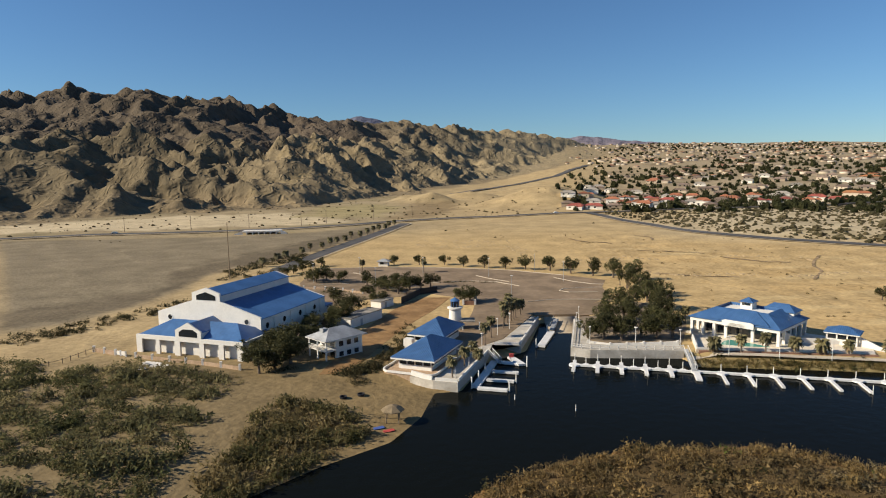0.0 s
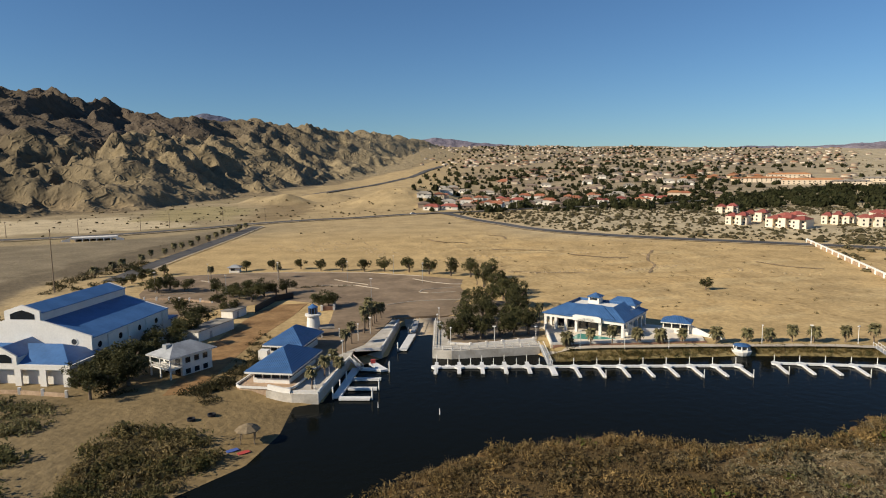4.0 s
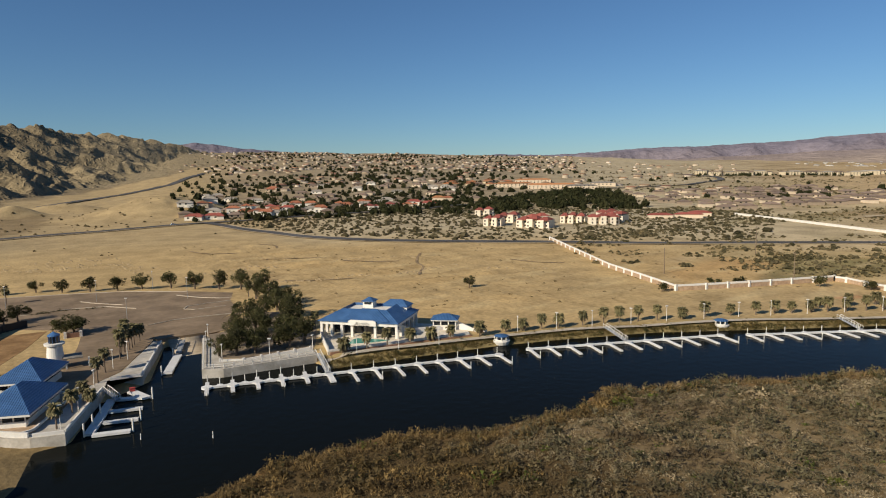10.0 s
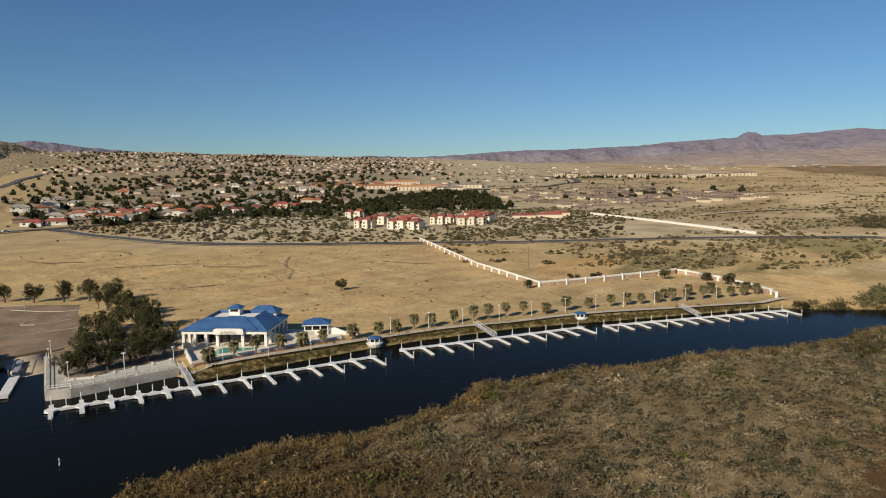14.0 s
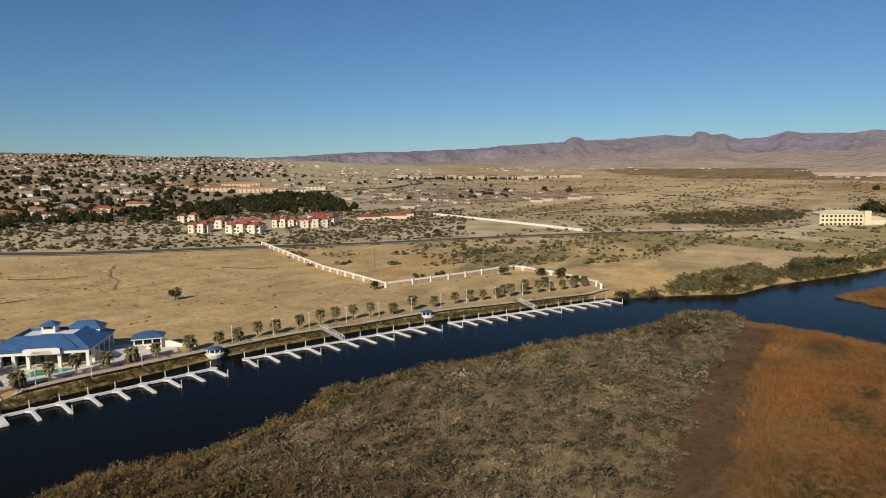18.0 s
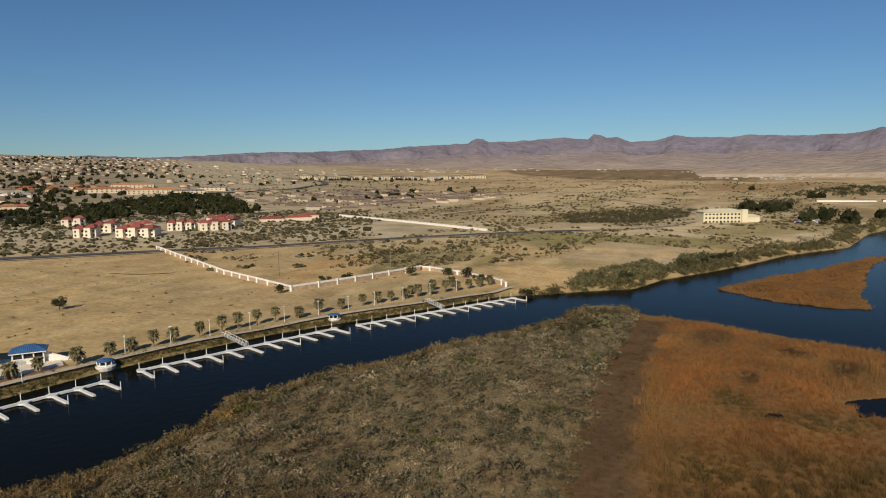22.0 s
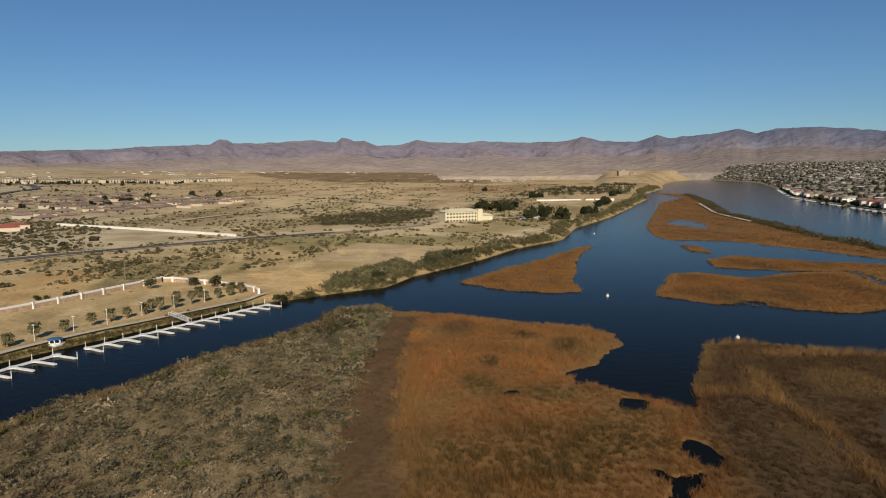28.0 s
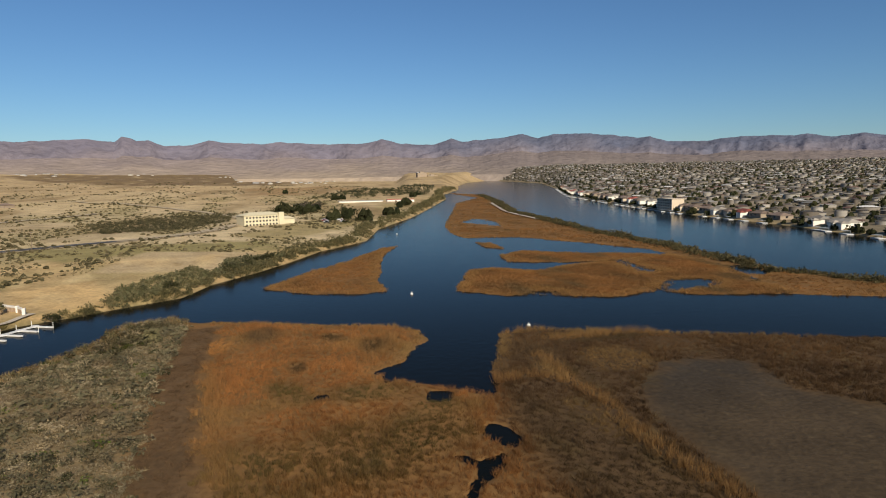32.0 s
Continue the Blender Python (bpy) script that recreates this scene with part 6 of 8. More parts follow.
for i in range(26):
    u = i / 25 * (len(ROW) - 1); k = min(int(u), len(ROW) - 2)
    (ax, ay), (bx, by) = ROW[k], ROW[k + 1]
    x, y = ax + (bx - ax) * (u - k) + rng.uniform(-6, 6), ay + (by - ay) * (u - k) + rng.uniform(-14, 14)
    w, z = rng.uniform(22, 32), rng.uniform(7.5, 9.5)
    if i > 17:
        w = 44
    h = thing("apartment_building", "far cream apartment block on the plain", "apartments", pose(x, y, zat(x, y), 0, 0, -62 + rng.choice((0, 12, -14, 90 if i < 18 else 0))), "far apartments")
    part("wall", boxes((0, 0, -2, w, 14, z)), M_SAND, h); part("roof", hip(-0.8, -0.8, w + 0.8, 14.8, z, z + 2.4, (7, w - 7)), ROOFS[2 if i % 3 else 4], h)
    for k in range(5):
        for q in (1.0, 3.6, 6.0):
            part("window", boxes((1.6 + k * w / 5, -0.08, q, 4.0 + k * w / 5, -0.002, q + 1.4)), GLASS, h)


def far_houses(name, pts, sizes, label, roofcols, wallcols, seed, pitch=0.32):
    """Many small far houses in one mesh: walls and hipped roofs, coloured one by one."""
    r = np.random.RandomState(seed)
    n = len(pts)
    x, y = pts[:, 0], pts[:, 1]
    z = height(x, y)[0]
    w = r.uniform(sizes[0], sizes[1], n) / 2; d = w * r.uniform(0.4, 0.8, n); t = r.uniform(2.5, 3.4, n) + (r.rand(n) < 0.1) * 2.4
    a = np.arctan2(x, y) * -1 + r.choice([0, math.pi / 2, 0.3], n) + r.uniform(-0.15, 0.15, n)
    corners = [(-1, -1, 0), (1, -1, 0), (1, 1, 0), (-1, 1, 0), (-1, -1, 1), (1, -1, 1), (1, 1, 1), (-1, 1, 1), (-1.08, -1.1, 1), (1.08, -1.1, 1), (1.08, 1.1, 1), (-1.08, 1.1, 1), (-0.45, 0, 2), (0.45, 0, 2)]
    V = np.empty((n, 14, 3), np.float32); C = np.empty((n, 14, 4), np.float32); C[..., 3] = 1
    rc = np.array(roofcols)[r.randint(0, len(roofcols), n)] * r.uniform(0.65, 1.25, (n, 1)); wc = np.array(wallcols)[r.randint(0, len(wallcols), n)] * r.uniform(0.8, 1.1, (n, 1))
    for i, (cx, cy, cz) in enumerate(corners):
        lx, ly = cx * w, cy * d
        V[:, i, 0] = x + lx * np.cos(a) - ly * np.sin(a); V[:, i, 1] = y + lx * np.sin(a) + ly * np.cos(a)
        V[:, i, 2] = z + (np.where(cz == 0, -2, 0) if cz == 0 else t + (cz == 2) * d * pitch + (0.02 if i > 7 else 0))
        C[:, i, :3] = wc if i < 8 else rc
    F4 = np.array([(0, 1, 5, 4), (1, 2, 6, 5), (2, 3, 7, 6), (3, 0, 4, 7), (8, 9, 13, 12), (10, 11, 12, 13), (9, 10, 13, 13), (11, 8, 12, 12)])
    tri = []
    for f in F4:
        tri.append((f[0], f[1], f[2]))
        if f[2] != f[3]:
            tri.append((f[0], f[2], f[3]))
    tri = np.array(tri)
    F = (tri[None] + (np.arange(n) * 14)[:, None, None]).reshape(-1, 3)
    me = mesh_np(name, V.reshape(-1, 3), F, M_FARH)
    me.color_attributes.new("tint", "FLOAT_COLOR", "POINT").data.foreach_set("color", C.ravel())
    return tagged(new(name, me), label, "houses", kind="stuff")


M_FARH = mat("far_house_paint", (0.5, 0.4, 0.3), 0.85, 0.06, 8.0, attr="tint")
rs = np.random.RandomState(3)
def rows_polar(a0, a1, r0, r1, gap, keep, jitter=6.0):
    out = []
    r = r0
    while r < r1:
        n = int(radians(a1 - a0) * r / gap)
        aa = np.radians(np.linspace(a0, a1, max(2, n)))
        k = rs.rand(len(aa)) < keep
        rr = r + rs.uniform(-jitter, jitter, len(aa)); aa = aa + rs.uniform(-0.2, 0.2, len(aa)) * gap / r
        out.append(np.column_stack([np.sin(aa) * rr, np.cos(aa) * rr])[k])
        r += gap * 1.35 * (1 + r / 6000)
    return np.concatenate(out)
RC = [(0.38, 0.19, 0.11), (0.42, 0.26, 0.15), (0.4, 0.2, 0.1), (0.24, 0.18, 0.135), (0.38, 0.3, 0.22), (0.3, 0.22, 0.16), (0.32, 0.15, 0.09)]
WC = [(0.5, 0.41, 0.3), (0.58, 0.5, 0.4), (0.4, 0.31, 0.22)]
up = np.concatenate([rows_polar(11, 46, 1130, 1700, 24, 0.7, 19), rows_polar(11, 44, 1700, 3000, 28, 0.7, 26), rows_polar(38, 60, 800, 1150, 32, 0.45), rows_polar(44, 57, 1150, 2600, 38, 0.35)])
nx = np.hypot(up[:, 0] - 560, up[:, 1] - 560)
up = up[nx > 170]
ua = np.degrees(np.arctan2(up[:, 0], up[:, 1]))
up = up[rs.rand(len(up)) < np.clip((ua - 11 + 1.5 * np.sin(up[:, 1] / 130)) / 6, 0.05, 1)]
wv2 = wave(up[:, 0], up[:, 1], 420, 0.9)
ur = np.hypot(up[:, 0], up[:, 1])
wv2 = wv2 + 0.7 * wave(up[:, 0], up[:, 1], 130, 2.7)
up = up[(wv2 > -0.2 + 0.75 * np.exp(-((ur - 1330) / 260) ** 2)) | (rs.rand(len(up)) < 0.12)]
far_houses("far_hillside_houses", up, (12, 18), "hillside suburb of tiled far houses", RC, WC, 1)
oc = rows_polar(33.5, 38.5, 1040, 1150, 22, 0.8, 8)
far_houses("orange_roofed_houses", oc, (16, 26), "cluster of orange-roofed far houses", [(0.42, 0.17, 0.07), (0.38, 0.15, 0.06)], [(0.5, 0.4, 0.26)], 6)
so = rows_polar(104, 142, 440, 3900, 17, 0.72, 9)
so = so[edge_distance(so[:, 0], so[:, 1], SOUTH) > 9]
far_houses("far_riverside_houses", so, (8, 16), "dense flat town of pale houses beyond the river", [(0.2, 0.185, 0.16), (0.62, 0.6, 0.56), (0.34, 0.31, 0.27), (0.09, 0.078, 0.065), (0.14, 0.12, 0.1), (0.14, 0.075, 0.055), (0.07, 0.062, 0.055), (0.11, 0.09, 0.072)], [(0.2, 0.175, 0.145), (0.32, 0.29, 0.25), (0.15, 0.125, 0.1)], 2, 0.22)
pl = rows_polar(60, 104, 2700, 4100, 34, 0.3, 24)
pl = pl[wave(pl[:, 0], pl[:, 1], 700, 1.2) + 0.4 * wave(pl[:, 0], pl[:, 1], 240, 0.3) > 0.35]
far_houses("far_plain_buildings", pl, (10, 24), "scattered far buildings on the plain", [(0.35, 0.32, 0.28), (0.45, 0.42, 0.38)], [(0.4, 0.36, 0.3), (0.5, 0.47, 0.42)], 4)
# houses along the far bank
rng = random.Random(21)
EDGE = [(306, -372), (409, -396), (574, -412), (760, -452), (1054, -530), (1500, -720)]
for (ax, ay), (bx, by) in zip(EDGE, EDGE[1:]):
    L = math.hypot(bx - ax, by - ay); n = int(L / 19)
    for i in range(n):
        k = (i + rng.uniform(0.2, 0.8)) / n
        nxx, nyy = (by - ay) / L, -(bx - ax) / L
        if rng.random() < 0.85:
            place_house(rng.choice((1, 3, 4, 6, 3, 4)), ax + (bx - ax) * k + nxx * 13, ay + (by - ay) * k + nyy * 13, math.degrees(math.atan2(by - ay, bx - ax)) + 180)
        if rng.random() < 0.6:
            hh = thing("boat_dock", "small private boat dock on the far bank", "dock", pose(ax + (bx - ax) * k - nxx * 2, ay + (by - ay) * k - nyy * 2, 0, 0, 0, math.degrees(math.atan2(by - ay, bx - ax))), "far bank docks")
            part("deck", boxes((-4, -1, 0.1, 4, 4, 0.6)), M_DOCK, hh); part("canopy", boxes((-2, 0, 2.4, 3, 4, 2.6)), M_GREYROOF, hh); part("post", boxes((-1.9, 0.1, 0.6, -1.7, 0.3, 2.4)), M_GREY, hh)
h = thing("apartment_building", "white four-storey block on the far bank", "apartments", pose(592, -432, 2, 0, 0, -8))
part("wall", boxes((0, 0, -1, 34, 14, 11.5)), WALLS[0], h); part("cornice", boxes((-0.3, -0.3, 11.5, 34.3, 14.3, 12.0)), WALLS[0], h)
for r in range(4):
    for i in range(8):
        part("window", boxes((1.5 + i * 4.1, 14.002, 0.8 + r * 2.8, 3.4 + i * 4.1, 14.07, 2.2 + r * 2.8)), GLASS, h)
h = thing("storage_yard", "long low white and red sheds by the river", "sheds", pose(884, -100, 5.5, 0, 0, -92))
part("shed", boxes((0, 0, -2, 60, 10, 3)), WALLS[1], h); part("shed", boxes((66, 0, -2, 104, 10, 3.5)), WALLS[1], h); part("roof", boxes((66, -0.5, 3.5, 104, 10.5, 4.2)), ROOFS[1], h); part("roof", boxes((-0.5, -0.5, 3.0, 60.5, 10.5, 3.4)), M_GREYROOF, h)
for k, (x, y, z) in enumerate(((2620, -640, 42), (2640, -690, 30))):
    h = thing("tower_block", "far pale high-rise tower by the river", "tower", pose(x, y, 5))
    part("wall", boxes((-14, -20, 0, 14, 20, z)), WALLS[2], h); part("plant_room", boxes((-6, -8, z, 6, 8, z + 5)), WALLS[2], h)


def buoy(x, y):
    h = thing("buoy", "white round channel buoy floating on the river", "buoy", pose(x, y, 0), "channel buoys")
    k = 0.13 if x < 60 else 0.7
    part("float", turned([(0.2 * k, -0.3), (0.75 * k, 0.0), (0.8 * k, 0.4), (0.3 * k, 0.7), (0.05, 0.75)], 12), M_WHITE, h); part("mark", turned([(0.08, 0.7), (0.06, 1.2)], 6), M_WHITE, h)


for x, y in ((231.8, -52), (171.7, -73.5), (24.1, 113.1), (13.4, 119.5), (470, -95)):
    buoy(x, y)

# ---- plants ----
M_PLANT = mat("shrub_leaves", (0.1, 0.1, 0.05), 0.85, 0.12, 3.0, attr="tint", island=0.2, spec=0.1)


def through_light(m, share=0.4):
    """Thin leaves and stalks let part of the light through."""
    n, l = m.node_tree.nodes, m.node_tree.links
    b, out = n["Principled BSDF"], n["Material Output"]
    tr = n.new("ShaderNodeBsdfTranslucent"); mx = n.new("ShaderNodeMixShader")
    mx.inputs[0].default_value = share
    l.new(b.inputs["Base Color"].links[0].from_socket, tr.inputs["Color"])
    l.new(b.outputs[0], mx.inputs[1]); l.new(tr.outputs[0], mx.inputs[2]); l.new(mx.outputs[0], out.inputs["Surface"])


M_STALK = mat("dry_stalks", (0.2, 0.1, 0.04), 0.9, 0.14, 5.0, attr="tint", island=0.08, spec=0.05)
through_light(M_STALK, 0.5)
through_light(M_PLANT, 0.4)
through_light(M_LEAF, 0.3)


def clump(n, seed, size, flat=0.75):
    """A dome of loose leaf sprays: triangles of random lie round several lobes."""
    r = np.random.RandomState(seed)
    lobes = r.normal(size=(5, 3)) * (0.38, 0.38, 0.2) + (0, 0, 0.45)
    c = lobes[r.randint(0, 5, n)]
    d = r.normal(size=(n, 3)); d /= np.linalg.norm(d, axis=1)[:, None]
    p = c + d * r.uniform(0.3, 0.55, (n, 1))
    p[:, 2] = np.abs(p[:, 2]) * flat
    t = r.normal(size=(n, 3, 3)) * size + p[:, None]
    t[..., 2] = np.maximum(t[..., 2], -0.05)
    return t.astype(np.float32)


def blades(n, seed, lean=0.25, width=0.11):
    """A tuft of upright stalks of height one."""
    r = np.random.RandomState(seed)
    a = r.uniform(0, 6.28, n); q = r.uniform(0, 0.55, n)
    b = np.stack([np.cos(a) * q, np.sin(a) * q, np.zeros(n)], 1)
    tip = b + np.stack([r.normal(size=n) * lean, r.normal(size=n) * lean, r.uniform(0.6, 1.05, n)], 1)
    s = r.uniform(0, 6.28, n)
    side = np.stack([np.cos(s), np.sin(s), np.zeros(n)], 1) * width
    return np.stack([b - side, b + side, tip], 1).astype(np.float32)


def scatter(name, x, y, size, tall, templates, cols, label, category, seed=0, sink=0.1, material=None, z=None):
    """Many plants in one mesh, each with its own turn, size and colour."""
    r = np.random.RandomState(seed)
    n = len(x)
    if n == 0:
        return
    z = height(x, y)[0] if z is None else z
    z = np.maximum(z, 0.0) - sink
    size = np.broadcast_to(size, n); tall = np.broadcast_to(tall, n)
    pick = r.randint(0, len(templates), n); a = r.uniform(0, 6.28, n)
    V, C = [], []
    for k, t in enumerate(templates):
        i = np.nonzero(pick == k)[0]
        if len(i) == 0:
            continue
        f = t.reshape(-1, 3)
        ca, sa = np.cos(a[i])[:, None], np.sin(a[i])[:, None]
        v = np.empty((len(i), len(f), 3), np.float32)
        v[..., 0] = x[i][:, None] + (f[:, 0] * ca - f[:, 1] * sa) * size[i][:, None]
        v[..., 1] = y[i][:, None] + (f[:, 0] * sa + f[:, 1] * ca) * size[i][:, None]
        v[..., 2] = z[i][:, None] + f[:, 2] * tall[i][:, None]
        V.append(v.reshape(-1, 3))
        c = np.ones((len(i), len(f), 4), np.float32); c[..., :3] = cols[i][:, None]
        C.append(c.reshape(-1, 4))
    V = np.concatenate(V); C = np.concatenate(C)
    me = mesh_np(name, V, np.arange(len(V)).reshape(-1, 3), material or M_PLANT)
    me.color_attributes.new("tint", "FLOAT_COLOR", "POINT").data.foreach_set("color", C.ravel())
    return tagged(new(name, me), label, category, kind="stuff")


def inside(poly, n, seed, x0=None):
    r = np.random.RandomState(seed)
    p = np.array(poly, float)
    lo, hi = p.min(0), p.max(0)
    x, y = r.uniform(lo[0], hi[0], n), r.uniform(lo[1], hi[1], n)
    k = edge_distance(x, y, poly) > 0
    return x[k], y[k]


def mixcol(n, a, b, seed, t=None):
    r = np.random.RandomState(seed)
    t = r.rand(n) if t is None else np.clip(t + r.normal(size=n) * 0.12, 0, 1)
    return (np.array(a)[None] * (1 - t[:, None]) + np.array(b)[None] * t[:, None]) * r.uniform(0.8, 1.2, (n, 1))


def along(pts, n, spread, seed):
    r = np.random.RandomState(seed)
    p = np.array(pts, float); d = np.linalg.norm(np.diff(p, axis=0), axis=1); c = np.concatenate([[0], np.cumsum(d)])
    u = r.uniform(0, c[-1], n)
    return np.interp(u, c, p[:, 0]) + r.normal(size=n) * spread, np.interp(u, c, p[:, 1]) + r.normal(size=n) * spread


def dome(seed, seg=6):
    """A low rounded bush with a broken outline."""
    r = np.random.RandomState(seed)
    rings = [[(math.cos(i * 6.283 / seg + j * 0.5) * q * r.uniform(0.7, 1.25), math.sin(i * 6.283 / seg + j * 0.5) * q * r.uniform(0.7, 1.25), z * r.uniform(0.75, 1.2)) for i in range(seg)] for j, (q, z) in enumerate(((0.8, -0.05), (0.85, 0.4), (0.45, 0.85)))]
    f = []
    for a, b in zip(rings, rings[1:]):
        for i in range(seg):
            k = (i + 1) % seg
            f += [(a[i], a[k], b[k]), (a[i], b[k], b[i])]
    top = (r.uniform(-0.2, 0.2), r.uniform(-0.2, 0.2), 1.0)
    f += [(rings[2][i], rings[2][(i + 1) % seg], top) for i in range(seg)]
    return np.array(f, np.float32)


def canopy(seed, lobes=3, leaves=26):
    """A far tree: several uneven domes and loose sprays."""
    r = np.random.RandomState(seed)
    out = []
    for i in range(lobes):
        d = dome(seed * 7 + i, 5) * (r.uniform(0.5, 0.75), r.uniform(0.5, 0.75), r.uniform(0.55, 1.0))
        out.append(d + np.array((r.uniform(-0.45, 0.45), r.uniform(-0.45, 0.45), r.uniform(0.0, 0.2))))
    out.append(clump(leaves, seed + 3, 0.16, 1.0))
    return np.concatenate(out).astype(np.float32)


NEAR = [clump(88, s, 0.1) for s in range(5)]
MID = [clump(54, s + 20, 0.125) for s in range(5)]
LOW = [clump(28, s + 60, 0.155) for s in range(5)]
LOW2 = [clump(40, s + 70, 0.125) for s in range(5)]
DOT = [dome(s + 80, 4) for s in range(8)]
FAR = [dome(s + 40, 5) for s in range(8)]
TREEF = [canopy(s + 45, 2, 8) for s in range(8)]
TREEN = [canopy(s + 145, 4, 60) for s in range(8)]
REED = [blades(12, s, 0.42, 0.04) for s in range(8)]
REEDF = [blades(11, s + 9, 0.5, 0.075) for s in range(7)]

# the thicket before the hall and along the beach
x, y = inside([(-140, 148), (-103, 146), (-87, 138), (-75, 139), (-58, 137), (-45, 132), (-42, 126), (-46, 117), (-46, 110), (-40, 100), (-42, 93), (-40, 76), (-62, 60), (-150, 70)], 4000, 1)
k = wave(x, y, 26, 0.6) + 0.4 * wave(x, y, 9, 1.6) > -0.62
x, y = x[k], y[k]
s = np.random.RandomState(2).uniform(0.5, 1.0, len(x)) ** 2.2 * 2.6 * (1 + 0.35 * wave(x, y, 15, 2.0))
scatter("thicket", x, y, s, s * np.random.RandomState(3).uniform(0.8, 1.25, len(x)), NEAR, mixcol(len(x), (0.075, 0.078, 0.031), (0.24, 0.2, 0.1), 4, 0.4 + 0.5 * wave(x, y, 30, 0.3)), "dense grey-green desert thicket", "shrubs", 5)
x, y = inside([(-34, 113), (-27, 115.5), (-15, 109), (-13.5, 102), (-19, 94), (-26, 84), (-33, 76), (-36, 86), (-34, 96)], 760, 6)
s = np.random.RandomState(7).uniform(0.45, 1.0, len(x)) ** 2 * 2.5
scatter("thicket", x, y, s, s * 1.05, NEAR, mixcol(len(x), (0.075, 0.072, 0.028), (0.24, 0.18, 0.085), 8, 0.45 + 0.6 * wave(x, y, 11, 0.9)), "olive and golden shrubs by the beach", "shrubs", 9)
x, y = inside([(-122, 156), (-108, 162), (-98, 178), (-90, 200), (-84, 214), (-90, 218), (-104, 190), (-118, 172)], 330, 10)
x2, y2 = inside([(-96, 262), (-84, 276), (-72, 300), (-66, 296), (-78, 272), (-92, 258)], 160, 11)
xp, yp = along([(-3, 246), (6, 247), (14, 246), (19, 244)], 26, 0.6, 111)
hx, hy = inside([(-92, 262), (-87, 290), (-78, 306), (-70, 322), (-75, 340), (-85, 331), (-93, 312), (-99, 286)], 330, 211)
bx, by = along([(-7, 164), (-12, 148), (-17, 138), (-21, 131)], 70, 1.1, 212)
cx, cy = along([(-21, 131), (-17, 134), (-15, 137)], 26, 1.5, 213)
x2, y2 = np.concatenate([x2, hx, bx, cx]), np.concatenate([y2, hy, by, cy])
x3, y3 = inside([(-21.5, 152), (-17, 178), (-12, 168), (-15.5, 148)], 60, 12)
xb = np.array([-19, -18, -20, -17, -36, -38, -34, -12.8, -13.4, -12.2, -11.6, -11.0, -10.4, -9.4]); yb = np.array([126, 127, 127.5, 128, 135, 134, 136, 138, 142, 146, 150, 154, 158, 162])
x, y = np.concatenate([x, x2, xb, x3 + 5.5]), np.concatenate([y, y2, yb, y3])
s = np.random.RandomState(13).uniform(0.9, 2.2, len(x)); s[-len(x3):] *= 0.6
scatter("hedge", x, y, s, s * 0.9, NEAR, mixcol(len(x), (0.035, 0.036, 0.016), (0.09, 0.074, 0.036), 14), "dark scrub hedges along the wash", "shrubs", 15)

s = np.random.RandomState(112).uniform(0.5, 1.0, len(xp))
scatter("hedge", xp, yp, s, s, NEAR, mixcol(len(xp), (0.035, 0.036, 0.016), (0.09, 0.074, 0.036), 113), "low dark shrubs in a car park planter", "shrubs", 114)
# the shrub-covered point and the reeds
x, y = inside(PENINSULA, 72000, 16)
r = np.hypot(x, y)
dp = edge_distance(x, y, PENINSULA)
EDGEX, EDGEY = [0, 84, 108, 149, 199, 220], [15, 18, 21, 24, 23, 26]
side = y - np.interp(x, EDGEX, EDGEY) + 1.5 * wave(x, y, 9, 0.5)
k = (r > 62) & (side > 0) & (dp > 0.3)
x2, y2 = inside(PENINSULA, 64000, 116)
d2 = edge_distance(x2, y2, PENINSULA)
k2 = (np.hypot(x2, y2) > 62) & (y2 - np.interp(x2, EDGEX, EDGEY) + 1.5 * wave(x2, y2, 9, 0.5) > 0) & (d2 > 0.3)
sx, sy = np.concatenate([x[k], x2[k2]]), np.concatenate([y[k], y2[k2]])
sdx = np.concatenate([dp[k], d2[k2]])
n = len(sx)
t = 0.5 + 0.6 * wave(sx, sy, 22, 1.2)
dice = np.random.RandomState(17).rand(n)
s = (0.4 + 0.6 * dice + 1.1 * dice ** 9) * (1 + 0.25 * wave(sx, sy, 14, 3.0))
near = np.hypot(sx, sy) < 125
cc = mixcol(n, (0.155, 0.128, 0.075), (0.37, 0.295, 0.18), 18, t)
cc = np.where((dice > 0.86)[:, None], mixcol(n, (0.09, 0.08, 0.045), (0.19, 0.16, 0.09), 180), cc)
straw = np.clip(1.6 * wave(sx * 0.7 + sy * 0.5, sy * 1.4 - sx * 0.4, 15, 0.8) + 0.5 * wave(sx, sy, 5, 2.6) - 0.75, 0, 0.9)[:, None]
cc = cc * (1 - straw) + mixcol(n, (0.33, 0.25, 0.145), (0.45, 0.35, 0.21), 181) * straw
rust = np.clip(1.5 * wave(sx, sy, 31, 5.2) - 0.55, 0, 0.6)[:, None]
cc = cc * (1 - rust) + np.array((0.13, 0.086, 0.05)) * rust
cc = cc * (1 + 0.12 * np.clip((sx - 105) / 30, 0, 1))[:, None]
tip = np.clip((66 - sx + 6 * wave(sx, sy, 18, 0.4)) / 14, 0, 0.85)[:, None]
cc = cc * (1 - tip) + mixcol(n, (0.08, 0.06, 0.028), (0.2, 0.135, 0.06), 182) * tip
gold = (sdx < 5) & (np.random.RandomState(19).rand(n) < 0.6)
cc[gold] = mixcol(gold.sum(), (0.17, 0.12, 0.055), (0.1, 0.07, 0.03), 20)
green = (np.random.RandomState(24).rand(n) < 0.012)
cc[green] = (0.11, 0.13, 0.03)
hh = np.random.RandomState(23).uniform(0.6, 1.15, n)
tall = s * hh
